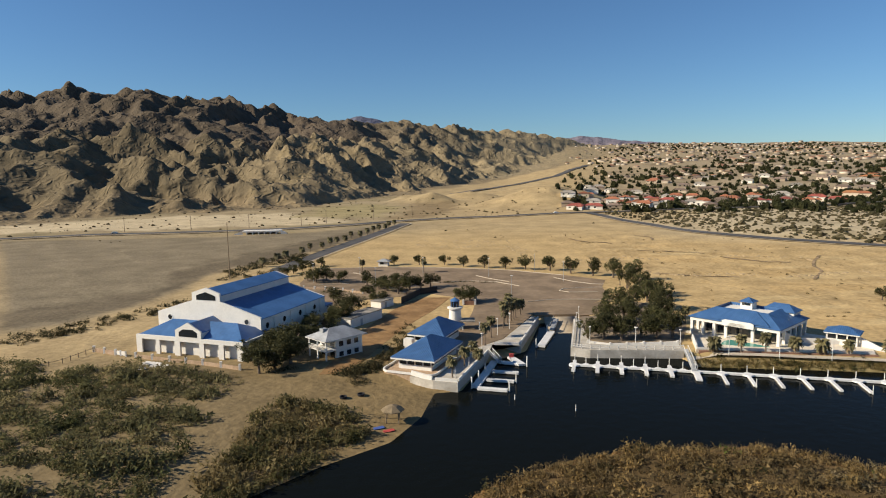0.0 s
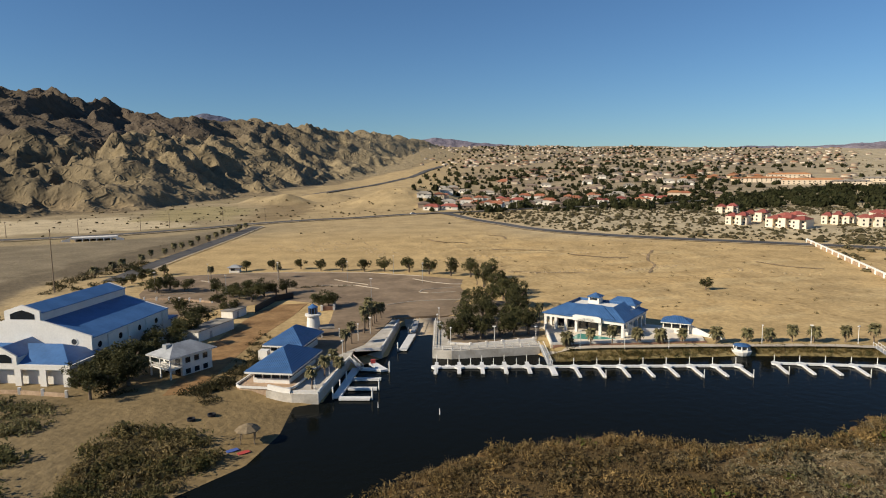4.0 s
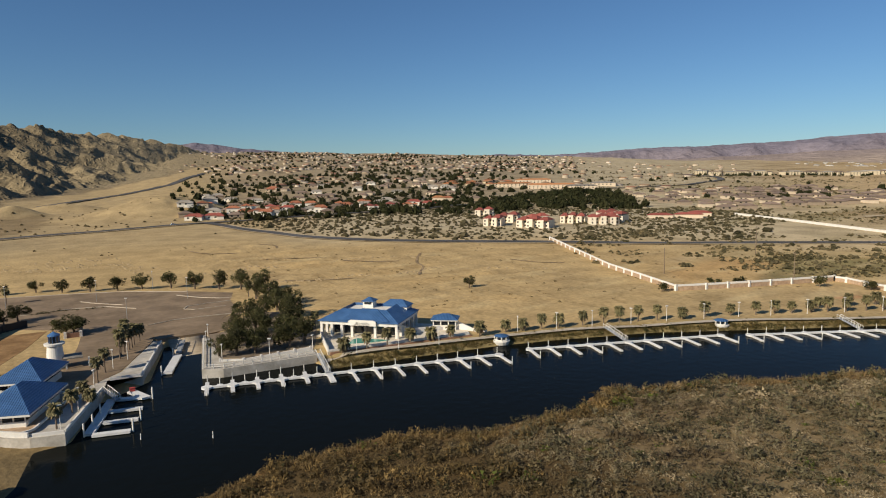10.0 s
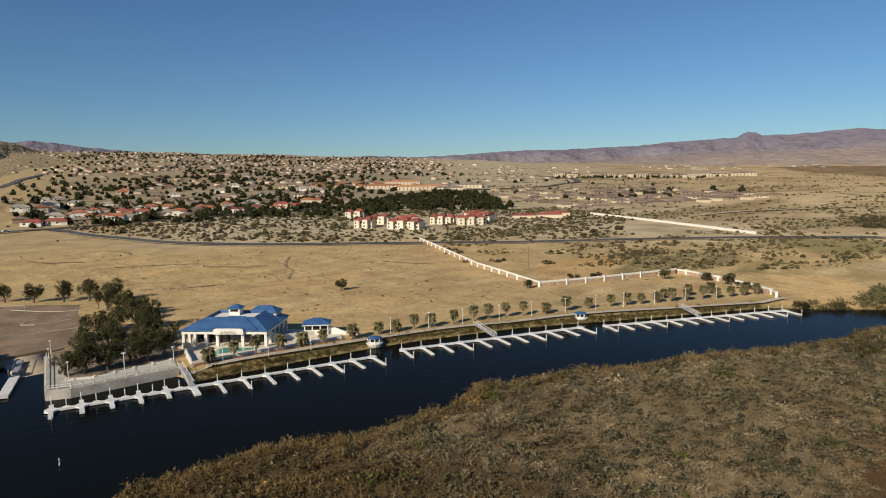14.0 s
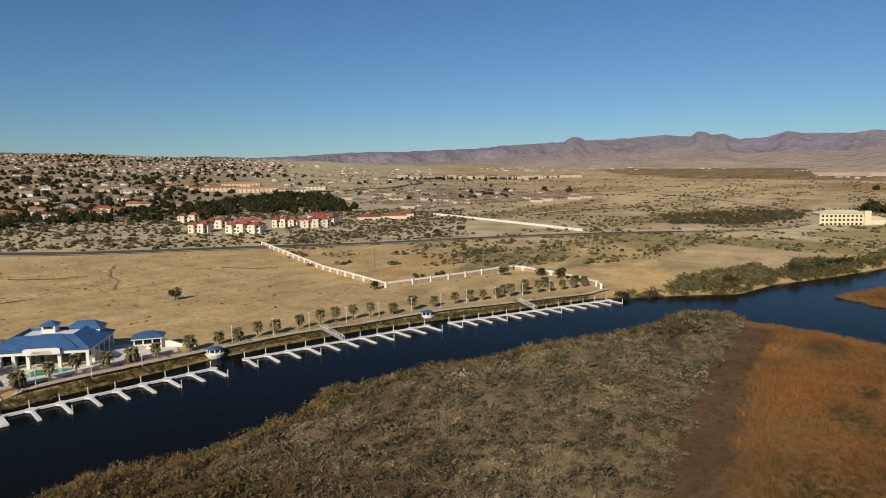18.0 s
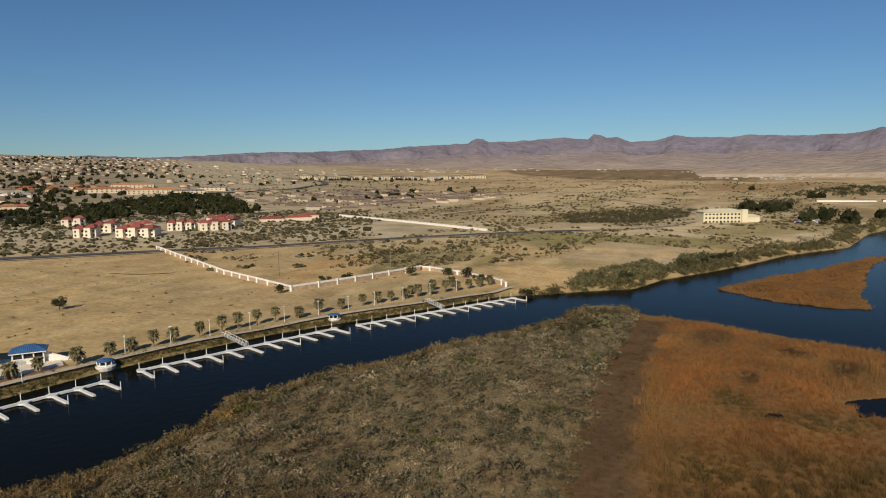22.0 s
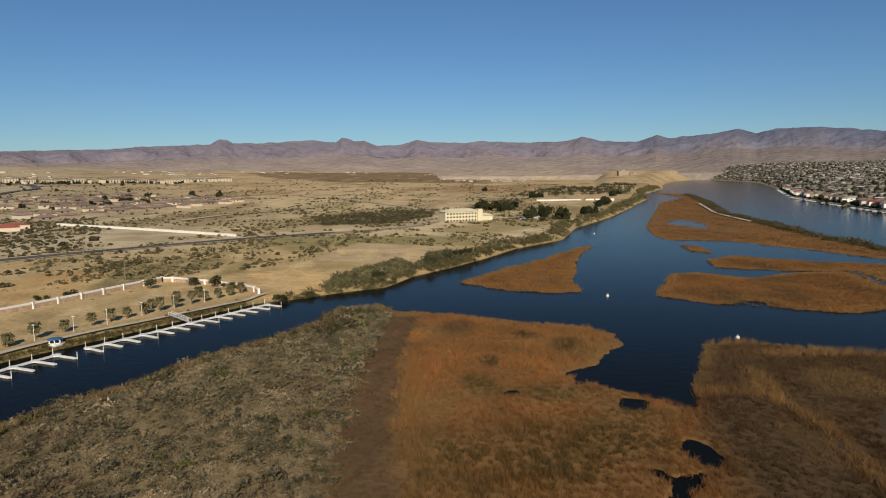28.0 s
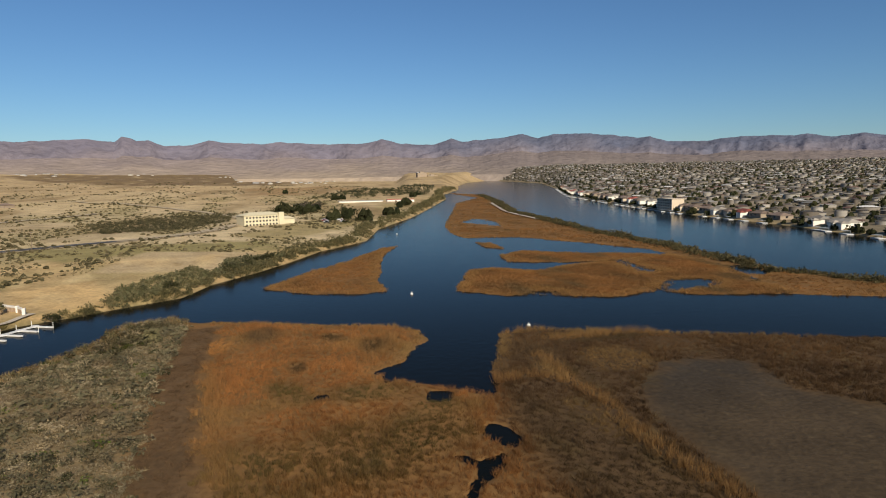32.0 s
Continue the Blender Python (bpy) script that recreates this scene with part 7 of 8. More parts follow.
scatter("shrubland", sx[near], sy[near], s[near], tall[near], LOW2, cc[near], "grey-olive desert shrubs covering the point", "shrubs", 21)
scatter("shrubland", sx[~near], sy[~near], s[~near] * 1.1, tall[~near], LOW, cc[~near], "grey-olive desert shrubs covering the point", "shrubs", 22)
g = (np.random.RandomState(81).rand(n) < 0.2) | (sdx < 3.5)
scatter("dry_grass", sx[g] + 0.7, sy[g] - 0.5, 0.9, np.random.RandomState(82).uniform(0.5, 1.0, g.sum()) * np.where(sdx[g] < 3.5, 1.9, 1.0), REED, mixcol(g.sum(), (0.2, 0.14, 0.066), (0.33, 0.23, 0.105), 83) * np.where(sdx[g] < 3.5, 1.25, 0.8)[:, None], "tufts of dry tan grass among the shrubs", "grass", 84)
q = np.random.RandomState(121)
u = (sx < 60 + 8 * wave(sx, sy, 16, 0.3)) | ((sdx < 6 + 3 * wave(sx, sy, 20, 1.3)) & (sx < 112) & (sy > 60))
u = u & (q.rand(n) < 0.085)
us = q.uniform(0.5, 1.0, u.sum()) ** 1.6 * 2.0
scatter("tip_bushes", sx[u], sy[u], us, us * 1.15, NEAR, mixcol(u.sum(), (0.12, 0.085, 0.036), (0.36, 0.24, 0.095), 122, 0.45 + 0.6 * wave(sx[u], sy[u], 9, 0.6)), "brown and golden bushes at the tip of the point", "shrubs", 123)
b = np.random.RandomState(91).rand(n) < 0.008
bs = np.random.RandomState(92).uniform(0.9, 1.8, b.sum())
scatter("shrubland", sx[b], sy[b], bs, bs * 0.95, NEAR, mixcol(b.sum(), (0.045, 0.048, 0.02), (0.105, 0.088, 0.042), 93), "larger olive bushes on the point", "shrubs", 94)
for i, (px, py, pr, pn) in enumerate(((93.9, 83.4, 2.6, 14), (137.3, 55.0, 2.0, 9), (92.8, 43.3, 1.2, 3), (180, 36, 4.5, 16), (171, 52, 2.5, 8))):
    q = np.random.RandomState(95 + i)
    scatter("green_bush", px + q.normal(size=pn) * pr * 0.6, py + q.normal(size=pn) * pr * 0.6, 1.2, 1.3, NEAR, mixcol(pn, (0.08, 0.095, 0.02), (0.15, 0.15, 0.035), 97 + i) * (1.0 if i < 3 else 0.5), "bright green bush on the point", "shrubs", 99 + i)
bx, by = along([(64, 86), (85, 85), (99, 90), (110, 84), (124, 80), (136, 71), (154, 65), (166, 58), (180, 49), (192, 44), (208, 40)], 90, 1.3, 321)
ashore = edge_distance(bx, by, PENINSULA) > 0.2
bx, by = bx[ashore], by[ashore]
q = np.random.RandomState(322).uniform(0.7, 1.0, len(bx)) ** 3 * 2.2
scatter("shore_bushes", bx, by, q, q * 1.05, NEAR, mixcol(len(bx), (0.06, 0.066, 0.03), (0.19, 0.15, 0.075), 323), "olive bushes along the shore of the point", "shrubs", 324)
bx, by = along([(168, 34), (182, 38), (196, 36), (206, 34)], 46, 3.0, 325)
q = np.random.RandomState(326).uniform(1.2, 2.4, len(bx))
scatter("shore_bushes", bx, by, q, q * 1.1, NEAR, mixcol(len(bx), (0.06, 0.058, 0.028), (0.16, 0.12, 0.06), 327), "tall dark bushes at the end of the point", "shrubs", 328)
tx, ty = inside(STRIP, 9000, 85)
scatter("trampled_reeds", tx, ty, 0.9, np.random.RandomState(86).uniform(0.15, 0.5, len(tx)) * (1 + 0.6 * wave(tx, ty, 7, 0.9)), REED, mixcol(len(tx), (0.18, 0.108, 0.055), (0.1, 0.062, 0.035), 87), "flattened brown reeds along an old cut", "reeds", 88)
k = (np.max([edge_distance(x, y, p) for p in POOLS], axis=0) < 0) & (r > 62) & (side < -7) & (dp > 0.1) & (edge_distance(x, y, MUD) < 0) & (edge_distance(x, y, STRIP) < -0.6 + 2.6 * wave(x, y, 11, 0.4))
rx, ry = x[k], y[k]
x, y = inside(PENINSULA, 70000, 25)
r = np.hypot(x, y)
k = (np.max([edge_distance(x, y, p) for p in POOLS], axis=0) < 0) & (r > 66) & (y - np.interp(x, EDGEX, EDGEY) + 1.5 * wave(x, y, 9, 0.5) < -8) & (edge_distance(x, y, PENINSULA) > 0.1) & (edge_distance(x, y, MUD) < 0) & (edge_distance(x, y, STRIP) < -0.6 + 2.6 * wave(x, y, 11, 0.4))
rx, ry = np.concatenate([rx, x[k]]), np.concatenate([ry, y[k]])
n = len(rx)
w1, w2 = wave(rx, ry, 55, 2.4), wave(rx, ry, 18, 0.2)
w3 = wave(rx, ry, 34, 4.0)
cc = mixcol(n, (0.44, 0.2, 0.066), (0.26, 0.128, 0.05), 26, 0.4 - 0.5 * w3 + 0.2 * w2)
def patch(cc, px, py, ax, ay, col, turn=0.0, most=0.9):
    """Turns the reeds' colour within a ragged oval."""
    ca, sa = math.cos(radians(turn)), math.sin(radians(turn))
    u, v = (rx - px) * ca + (ry - py) * sa, (ry - py) * ca - (rx - px) * sa
    e = np.sqrt((u / ax) ** 2 + (v / ay) ** 2) * 0.9 + 0.2 * w2 + 0.12 * wave(rx, ry, 7, 1.1)
    w = np.clip((1.3 - e) / 0.8, 0, most)[:, None]
    return cc * (1 - w) + np.array(col) * np.random.RandomState(5).uniform(0.85, 1.15, (n, 1)) * w
OLIVE, GOLD, DARK, UMBER = (0.135, 0.105, 0.038), (0.36, 0.225, 0.088), (0.1, 0.07, 0.034), (0.15, 0.096, 0.05)
gold = np.clip(1.3 * wave(rx, ry, 44, 5.5) + 0.4 * w2 - 0.3, 0, 0.75)[:, None]
cc = cc * (1 - gold) + np.array((0.36, 0.22, 0.085)) * gold
right = np.clip((-ry - 36 - 0.15 * (rx - 100)) / 9, 0, 1)[:, None]
base = mixcol(n, (0.175, 0.1, 0.046), (0.09, 0.054, 0.03), 261, 0.5 - 0.45 * w1 - 0.2 * w2)
cc = cc * (1 - right) + base * right
rim = np.clip(1.2 - edge_distance(rx, ry, PENINSULA) / 3.5, 0, 0.8)[:, None] * np.clip((rx - 130) / 20, 0, 1)[:, None]
cc = cc * (1 - rim) + np.array(GOLD) * rim
for spot in ((163, -27, 7, 4.5, DARK), (175, -17, 5, 3, DARK, 30), (184, 2, 9, 5, UMBER), (176, 17, 9, 6, (0.5, 0.23, 0.07)), (133, -3, 7, 4, OLIVE, 20), (128, -19, 5, 9, OLIVE), (99, 7, 9, 7, OLIVE), (99, -13, 11, 12, OLIVE, 0, 0.7), (80, 2, 14, 9, OLIVE, 0, 0.6),
             (106, -27, 9, 7, OLIVE, 0, 0.75), (118, -31, 6, 4, OLIVE), (150, -6, 4, 2, DARK), (86, -52, 16, 9, DARK, 0, 0.75), (100, -50, 14, 8, UMBER), (152, -88, 3, 12, DARK), (157, -86, 3, 13, GOLD, 0, 0.7), (129, -62, 8, 3.2, GOLD, 5), (126, -65.5, 8, 2.6, DARK, 5), (101, -60, 7, 2.5, DARK), (103, -57, 9, 2.5, GOLD, 0, 0.6), (134, -80, 8, 7, GOLD, 0, 0.5), (145, -64, 9, 6, UMBER)):
    cc = patch(cc, *spot)
def line_distance(x, y, pts):
    best = np.full(x.shape, 1e9)
    for (ax, ay), (bx, by) in zip(pts, pts[1:]):
        t = np.clip(((x - ax) * (bx - ax) + (y - ay) * (by - ay)) / ((bx - ax) ** 2 + (by - ay) ** 2), 0, 1)
        best = np.minimum(best, np.hypot(x - ax - t * (bx - ax), y - ay - t * (by - ay)))
    return best


# tall stands along old channel edges
cc = cc * (1 - 0.3 * np.clip((128 - rx) / 24, 0, 1) * np.clip((12 - ry) / 22, 0, 1))[:, None]
swell = np.zeros(n)
for pts, wide in (([(142, -63), (138, -64), (129, -63), (118, -62), (110, -63), (95, -60), (84, -60), (70, -61)], 2.0), ([(156, -74), (155, -86), (156, -99), (152, -102)], 2.4), ([(166, -62), (168, -74), (166, -84)], 2.0), ([(150, -22), (160, -30), (172, -33), (182, -27)], 2.6), ([(176, 18), (160, 17), (140, 13), (118, 11), (96, 8)], 3.0), ([(127, -45), (128, -56), (122, -62)], 2.2)):
    swell = np.maximum(swell, np.exp(-(line_distance(rx, ry, pts) / wide) ** 2))
cc = cc * (1 - 0.7 * swell[:, None]) + np.array((0.36, 0.2, 0.075)) * 0.7 * swell[:, None]
w3 = w3 + 1.8 * swell
scatter("reed_bed", rx, ry, np.random.RandomState(27).uniform(0.8, 1.3, n), np.random.RandomState(28).uniform(0.6, 1.2, n) * (1.1 + 0.25 * w2 + 0.5 * w3), REED, cc, "dense orange-brown dry reed bed", "reeds", 29, material=M_STALK)
fx, fy = [], []
for i, (poly, m) in enumerate(((ISLE, 9000), (MARSH, 105000), (LOBE, 24000), (SPIT, 5000), (ISLET, 500))):
    x, y = inside(poly, m, 30 + i)
    k = np.ones(len(x), bool) if i != 1 else (np.hypot(x, y) < 520) | (np.random.RandomState(2).rand(len(x)) < 0.5)
    fx.append(x[k]); fy.append(y[k])
fx, fy = np.concatenate(fx), np.concatenate(fy)
hz = height(fx, fy)[0]
k = (hz > 0.02) | ((hz > -0.8) & (np.random.RandomState(36).rand(len(fx)) < 0.3))
fx, fy = fx[k], fy[k]
w1 = wave(fx, fy, 70, 1.4)
cc = mixcol(len(fx), (0.36, 0.175, 0.062), (0.2, 0.112, 0.047), 33, 0.45 - 0.5 * w1 + 0.35 * wave(fx * 0.4, fy * 1.3, 30, 0.5))
rim = np.clip(1.1 - np.maximum(edge_distance(fx, fy, ISLE), shores(fx, fy)["marsh"]) / 7, 0, 0.75)[:, None]
cc = cc * (1 - rim) + np.array((0.37, 0.21, 0.078)) * rim
dim = np.clip(1.3 * wave(fx * 0.5, fy * 1.5, 46, 3.8) - 0.45, 0, 0.7)[:, None]
cc = cc * (1 - dim) + np.array((0.17, 0.12, 0.06)) * dim
scatter("reed_bed", fx, fy, 1.5, np.random.RandomState(34).uniform(0.7, 1.3, len(fx)) * (0.8 + 0.45 * wave(fx, fy, 30, 2.0)), REEDF, cc, "orange-brown reeds on low river islands", "reeds", 35, material=M_STALK)

# grasses and bushes on the bank behind the docks
BANK = [(58, 140.2), (80, 137), (101, 134), (116, 130), (145, 119.5), (172, 103.6), (192, 92.6), (220, 76.8)]
x, y = along(BANK, 2600, 0.9, 40)
scatter("bank_grass", x, y, 0.9, np.random.RandomState(41).uniform(0.5, 1.1, len(x)), REED, mixcol(len(x), (0.1, 0.09, 0.03), (0.24, 0.17, 0.07), 42), "yellow-green grass on the river bank", "grass", 43)
x, y = along(BANK, 130, 1.0, 44)
s = np.random.RandomState(45).uniform(0.6, 1.3, len(x))
scatter("bank_bushes", x, y, s, s, NEAR, mixcol(len(x), (0.05, 0.055, 0.02), (0.12, 0.1, 0.04), 46), "small olive bushes on the river bank", "shrubs", 47)
NB = [(226, 62), (240, 50), (258, 34), (281, 26), (308, 10), (340, -6), (384, -26), (430, -58), (520, -82), (640, -136), (785, -190), (1073, -295), (1300, -352), (1640, -485)]
x, y = along(NB[:9], 2600, 2.2, 148)
k = (edge_distance(x, y, NORTH) > -0.3) & (wave(x, y, 34, 0.7) > -0.25)
x, y = x[k], y[k]
s = np.random.RandomState(149).uniform(0.7, 2.1, len(x))
scatter("bank_bushes", x, y, s, s, NEAR, mixcol(len(x), (0.08, 0.078, 0.034), (0.22, 0.17, 0.08), 150), "thick olive bushes at the water's edge", "shrubs", 151)
x, y = along(NB, 1300, 3.6, 48)
k = edge_distance(x, y, NORTH) > 0.5
x, y = x[k], y[k]
s = np.random.RandomState(49).uniform(1.0, 2.8, len(x)) * (1 + np.hypot(x, y) / 1500)
scatter("bank_bushes", x, y, s, s * 0.9, MID, mixcol(len(x), (0.085, 0.08, 0.036), (0.22, 0.18, 0.085), 50), "dense olive bushes along the river bank", "shrubs", 51)
LEVEE = [(140, -300), (188, -233), (234, -217), (310, -228), (421, -236), (560, -255), (672, -268), (900, -335), (1225, -420)]
x, y = along(LEVEE, 2600, 3.2, 52)
s = np.random.RandomState(53).uniform(1.2, 3.2, len(x)) * (1 + 0.3 * wave(x, y, 60, 0.5))
scatter("levee_bushes", x, y, s, s, MID, mixcol(len(x), (0.065, 0.06, 0.028), (0.15, 0.118, 0.055), 54), "dark bushes lining the levee", "shrubs", 55)

# open desert scrub
r = np.random.RandomState(60)
n = 4200
a, d = np.radians(r.uniform(14, 60, n)), 360 + 320 * r.rand(n) ** 0.8
x, y = np.sin(a) * d, np.cos(a) * d
road = np.min([np.hypot(x - p, y - q) for p, q in BRANCH + HIGHWAY[7:]], axis=0)
beyond = (np.interp(y, [24, 52, 92, 160, 208, 248, 292, 338, 368, 414, 455, 500, 540, 574], [560, 491, 452, 400, 345, 297, 251, 201, 176, 155, 146, 138, 134, 128]) < x - 9) & (y > 24)
k = beyond & (road > 12) & ~((np.hypot(x - 345, y - 385) < 55))
k &= (x * 0.5 + y < 800)
x, y = x[k], y[k]
s = r.uniform(0.7, 2.0, len(x)) * (1 + (r.rand(len(x)) < 0.06))
scatter("desert_scrub", x, y, s, s * 0.8, FAR, mixcol(len(x), (0.075, 0.068, 0.035), (0.16, 0.13, 0.072), 61), "scattered creosote scrub on pale ground", "shrubs", 62)
n = 40000
a, d = np.radians(r.uniform(44, 99, n)), 300 * (7.0 ** r.rand(n))
x, y = np.sin(a) * d, np.cos(a) * d
BARE = [(320, 78), (394, 66), (372, 6), (316, -8), (240, 44), (282, 100)]
ESTATE = [(190, 150), (262, 126), (240, 74), (160, 100)]
k = (edge_distance(x, y, NORTH) > 12) & (wave(x * 0.55 - y * 0.3, y * 1.4 + x * 0.3, 150, 1.7) + 0.6 * wave(x, y, 34, 0.2) + 0.25 * np.clip((900 - d) / 300, 0, 1) > 0.22) & (edge_distance(x, y, BARE) < 0) & (edge_distance(x, y, ESTATE) < 0)
k &= np.min([np.hypot(x - p, y - q) for p, q in BRANCH], axis=0) > 8
x, y = x[k], y[k]
s = (0.35 + r.rand(len(x)) ** 4 * 1.5) * (1 + np.hypot(x, y) / 1900)
scatter("desert_scrub", x, y, s, s * 0.75, DOT, mixcol(len(x), (0.09, 0.08, 0.04), (0.22, 0.175, 0.095), 63), "olive scrub across the desert plain", "shrubs", 64)
# thick belts of brush before the hotel and along the bank
for poly, m, s0, s1, ca, cb, label in (([(590, 141), (685, 88), (725, 30), (602, 31), (524, 67), (505, 112)], 1500, 1.2, 3.0, (0.07, 0.066, 0.034), (0.14, 0.118, 0.062), "dark belt of brush before the hotel"),
                                   ([(242, 54), (269, 55), (322, 34), (300, 20), (279, 23), (250, 40), (238, 51)], 900, 1.2, 2.6, (0.1, 0.1, 0.046), (0.23, 0.195, 0.1), "thick olive brush at the river bend"),
                                   ([(297, 22), (338, 20), (350, 4), (345, -10), (320, 2), (290, 17)], 320, 1.6, 3.4, (0.085, 0.086, 0.042), (0.18, 0.158, 0.085), "tall olive bushes over the bank"),
                                   ([(387, -4), (435, -28), (482, -62), (572, -95), (693, -152), (769, -184), (785, -196), (640, -140), (520, -86), (430, -62), (384, -29), (342, -10)], 1300, 1.0, 2.8, (0.095, 0.095, 0.044), (0.23, 0.19, 0.095), "dense olive brush along the river bank"),
                                   ([(766, -34), (860, -40), (880, -74), (820, -72)], 60, 4.0, 6.5, (0.075, 0.062, 0.045), (0.12, 0.1, 0.07), "tall grey-brown tamarisk stand"),
                                   ([(640, 60), (760, 20), (900, -30), (860, -60), (700, 0)], 260, 1.2, 2.6, (0.05, 0.05, 0.024), (0.11, 0.095, 0.05), "dark brush behind the hotel"),
                                   ([(1000, -60), (1500, -220), (1700, -420), (1500, -400), (1100, -280)], 1100, 3.0, 6.0, (0.045, 0.048, 0.024), (0.11, 0.1, 0.05), "dark brush and trees along the far bank"),
                                   ([(250, 168), (310, 172), (330, 150), (300, 160)], 120, 0.9, 2.0, (0.06, 0.055, 0.026), (0.13, 0.11, 0.055), "olive brush behind the bare plot")):
    x, y = inside(poly, m, m)
    k = edge_distance(x, y, NORTH) > -0.2
    x, y = x[k], y[k]
    s = r.uniform(s0, s1, len(x)) ** 1.0
    scatter("bank_bushes", x, y, s, s * 0.95, MID, mixcol(len(x), ca, cb, m + 1), label, "shrubs", m + 2)
n = 420
a, d = np.radians(r.uniform(8, 62, n)), r.uniform(190, 420, n)
x, y = np.sin(a) * d, np.cos(a) * d
k = ~((np.interp(y, [24, 92, 208, 292, 338, 414, 500, 574], [560, 452, 345, 251, 201, 155, 138, 128]) < x + 8)) & (edge_distance(x, y, NORTH) > 22) & (y > 215 - 0.4 * x) & ~((x < 78) & (y < 300))
x, y = x[k], y[k]
s = r.uniform(0.3, 1.1, len(x))
scatter("desert_scrub", x, y, s, s * 0.7, MID, mixcol(len(x), (0.09, 0.08, 0.035), (0.2, 0.14, 0.07), 65), "few small dry bushes on the graded field", "shrubs", 66)
n = 1500
a, d = np.radians(r.uniform(-40, 16, n)), r.uniform(330, 900, n)
x, y = np.sin(a) * d, np.cos(a) * d
hw = np.interp(x, [-620, -298, -160, -82, -32, 57, 112, 222], [300, 428, 466, 498, 535, 564, 574, 587])
k = (np.abs(y - hw) > 14) & ((y > hw) | (wave(x, y, 90, 0.3) > 0.75))
x, y = x[k], y[k]
s = 0.4 + 1.6 * r.rand(len(x)) ** 3
scatter("desert_scrub", x, y, s, s * 0.8, FAR, mixcol(len(x), (0.07, 0.06, 0.03), (0.17, 0.13, 0.07), 67), "dark bushes at the foot of the hills", "shrubs", 68)

# far trees of the towns
def far_trees(name, x, y, s0, s1, label, seed, tall=1.2):
    rr = np.random.RandomState(seed)
    s = rr.uniform(s0, s1, len(x))
    scatter(name, x, y, s, s * tall, TREEF if len(x) > 1500 else TREEN, mixcol(len(x), (0.02, 0.026, 0.01), (0.052, 0.052, 0.022), seed), label, "trees", seed + 1)
p = np.concatenate([rows_polar(10, 41, 604, 800, 8.5, 0.42, 8), rows_polar(9, 42, 800, 1400, 16, 0.55, 12)])
pa = np.degrees(np.arctan2(p[:, 0], p[:, 1]))
p = p[(pa > 10 + 5 * rs.rand(len(p)) ** 2) & (pa < 41 - 5 * rs.rand(len(p)))]
far_trees("town_trees", p[:, 0], p[:, 1], 2.4, 6.0, "dark trees among the town houses", 70)
p = rows_polar(11, 46, 1400, 2900, 18, 0.75, 16)
p = p[wave(p[:, 0], p[:, 1], 260, 1.9) + 0.5 * wave(p[:, 0], p[:, 1], 80, 0.4) > 0.1]
pa = np.degrees(np.arctan2(p[:, 0], p[:, 1]))
p = p[(pa > 11 + 5 * rs.rand(len(p))) & (pa < 46 - 10 * rs.rand(len(p)))]
far_trees("hillside_trees", p[:, 0], p[:, 1], 2.6, 5.6, "dark trees on the hillside", 79)
x, y = inside([(380, 500), (450, 520), (472, 470), (500, 432), (530, 436), (668, 598), (630, 645), (552, 642), (430, 588)], 460, 71)
far_trees("park_trees", x, y, 3.5, 6.5, "dense dark green park trees", 72)
p = rows_polar(104, 142, 430, 3600, 14, 0.8, 8)
p = p[edge_distance(p[:, 0], p[:, 1], SOUTH) > 4]
far_trees("riverside_town_trees", p[:, 0], p[:, 1], 2.2, 5.4, "dark trees among the riverside houses", 73, 1.05)
x, y = along(EDGE, 330, 4.0, 78)
k = edge_distance(x, y, SOUTH) > 1.5
far_trees("riverside_town_trees", x[k], y[k], 2.0, 4.2, "dark trees along the far bank", 76, 1.1)
p = rows_polar(40, 62, 660, 1700, 45, 0.4, 20)
far_trees("suburb_trees", p[:, 0], p[:, 1], 2.5, 5.0, "scattered suburb trees", 75)
x, y = along([(1370, 960), (1350, 840), (1460, 770), (1620, 750), (1780, 740)], 60, 12, 311)
far_trees("suburb_trees", x, y, 2.5, 5.5, "dark trees before the far apartments", 312)
x, y = along([(700, 470), (800, 430), (900, 470), (880, 560)], 40, 22, 313)
far_trees("suburb_trees", x, y, 2.5, 5.0, "dark trees in the low brown suburb", 314)
x = np.array([721, 723, 700, 745, 760, 735, 986, 975, 1230, 640, 600, 590, 575, 628, 645, 770, 800, 1003, 1069, 970, 1042, 940]); y = np.array([-25, -50, -40, -38, -60, -20, -116, -105, -40, -80, -75, -62, -88, -120, -130, -160, -175, -230, -254, 370, 444, 468])
far_trees("hotel_trees", x, y, 5.0, 9.0, "large dark trees beyond the hotel", 77)


# ---- single trees and palms ----
def crown_mesh(seed, n=4200):
    """Leaves in clusters round several lobes, fuller above than below."""
    r = np.random.RandomState(seed)
    k = 13
    lob = r.normal(size=(k, 3)) * (0.4, 0.4, 0.26)
    lob = lob / np.maximum(1, np.linalg.norm(lob / (0.62, 0.62, 0.5), axis=1))[:, None]
    rad = r.uniform(0.24, 0.42, k)
    tuft = 190
    i = r.randint(0, k, tuft)
    d = r.normal(size=(tuft, 3)); d /= np.linalg.norm(d, axis=1)[:, None]
    c = lob[i] + d * rad[i][:, None] * r.uniform(0.75, 1.0, (tuft, 1))
    p = c[r.randint(0, tuft, n)] + r.normal(size=(n, 3)) * 0.06
    t = (r.normal(size=(n, 3, 3)) * 0.034 + p[:, None]).astype(np.float32).reshape(-1, 3)
    return mesh_np("crown", t, np.arange(len(t)).reshape(-1, 3), M_LEAF)


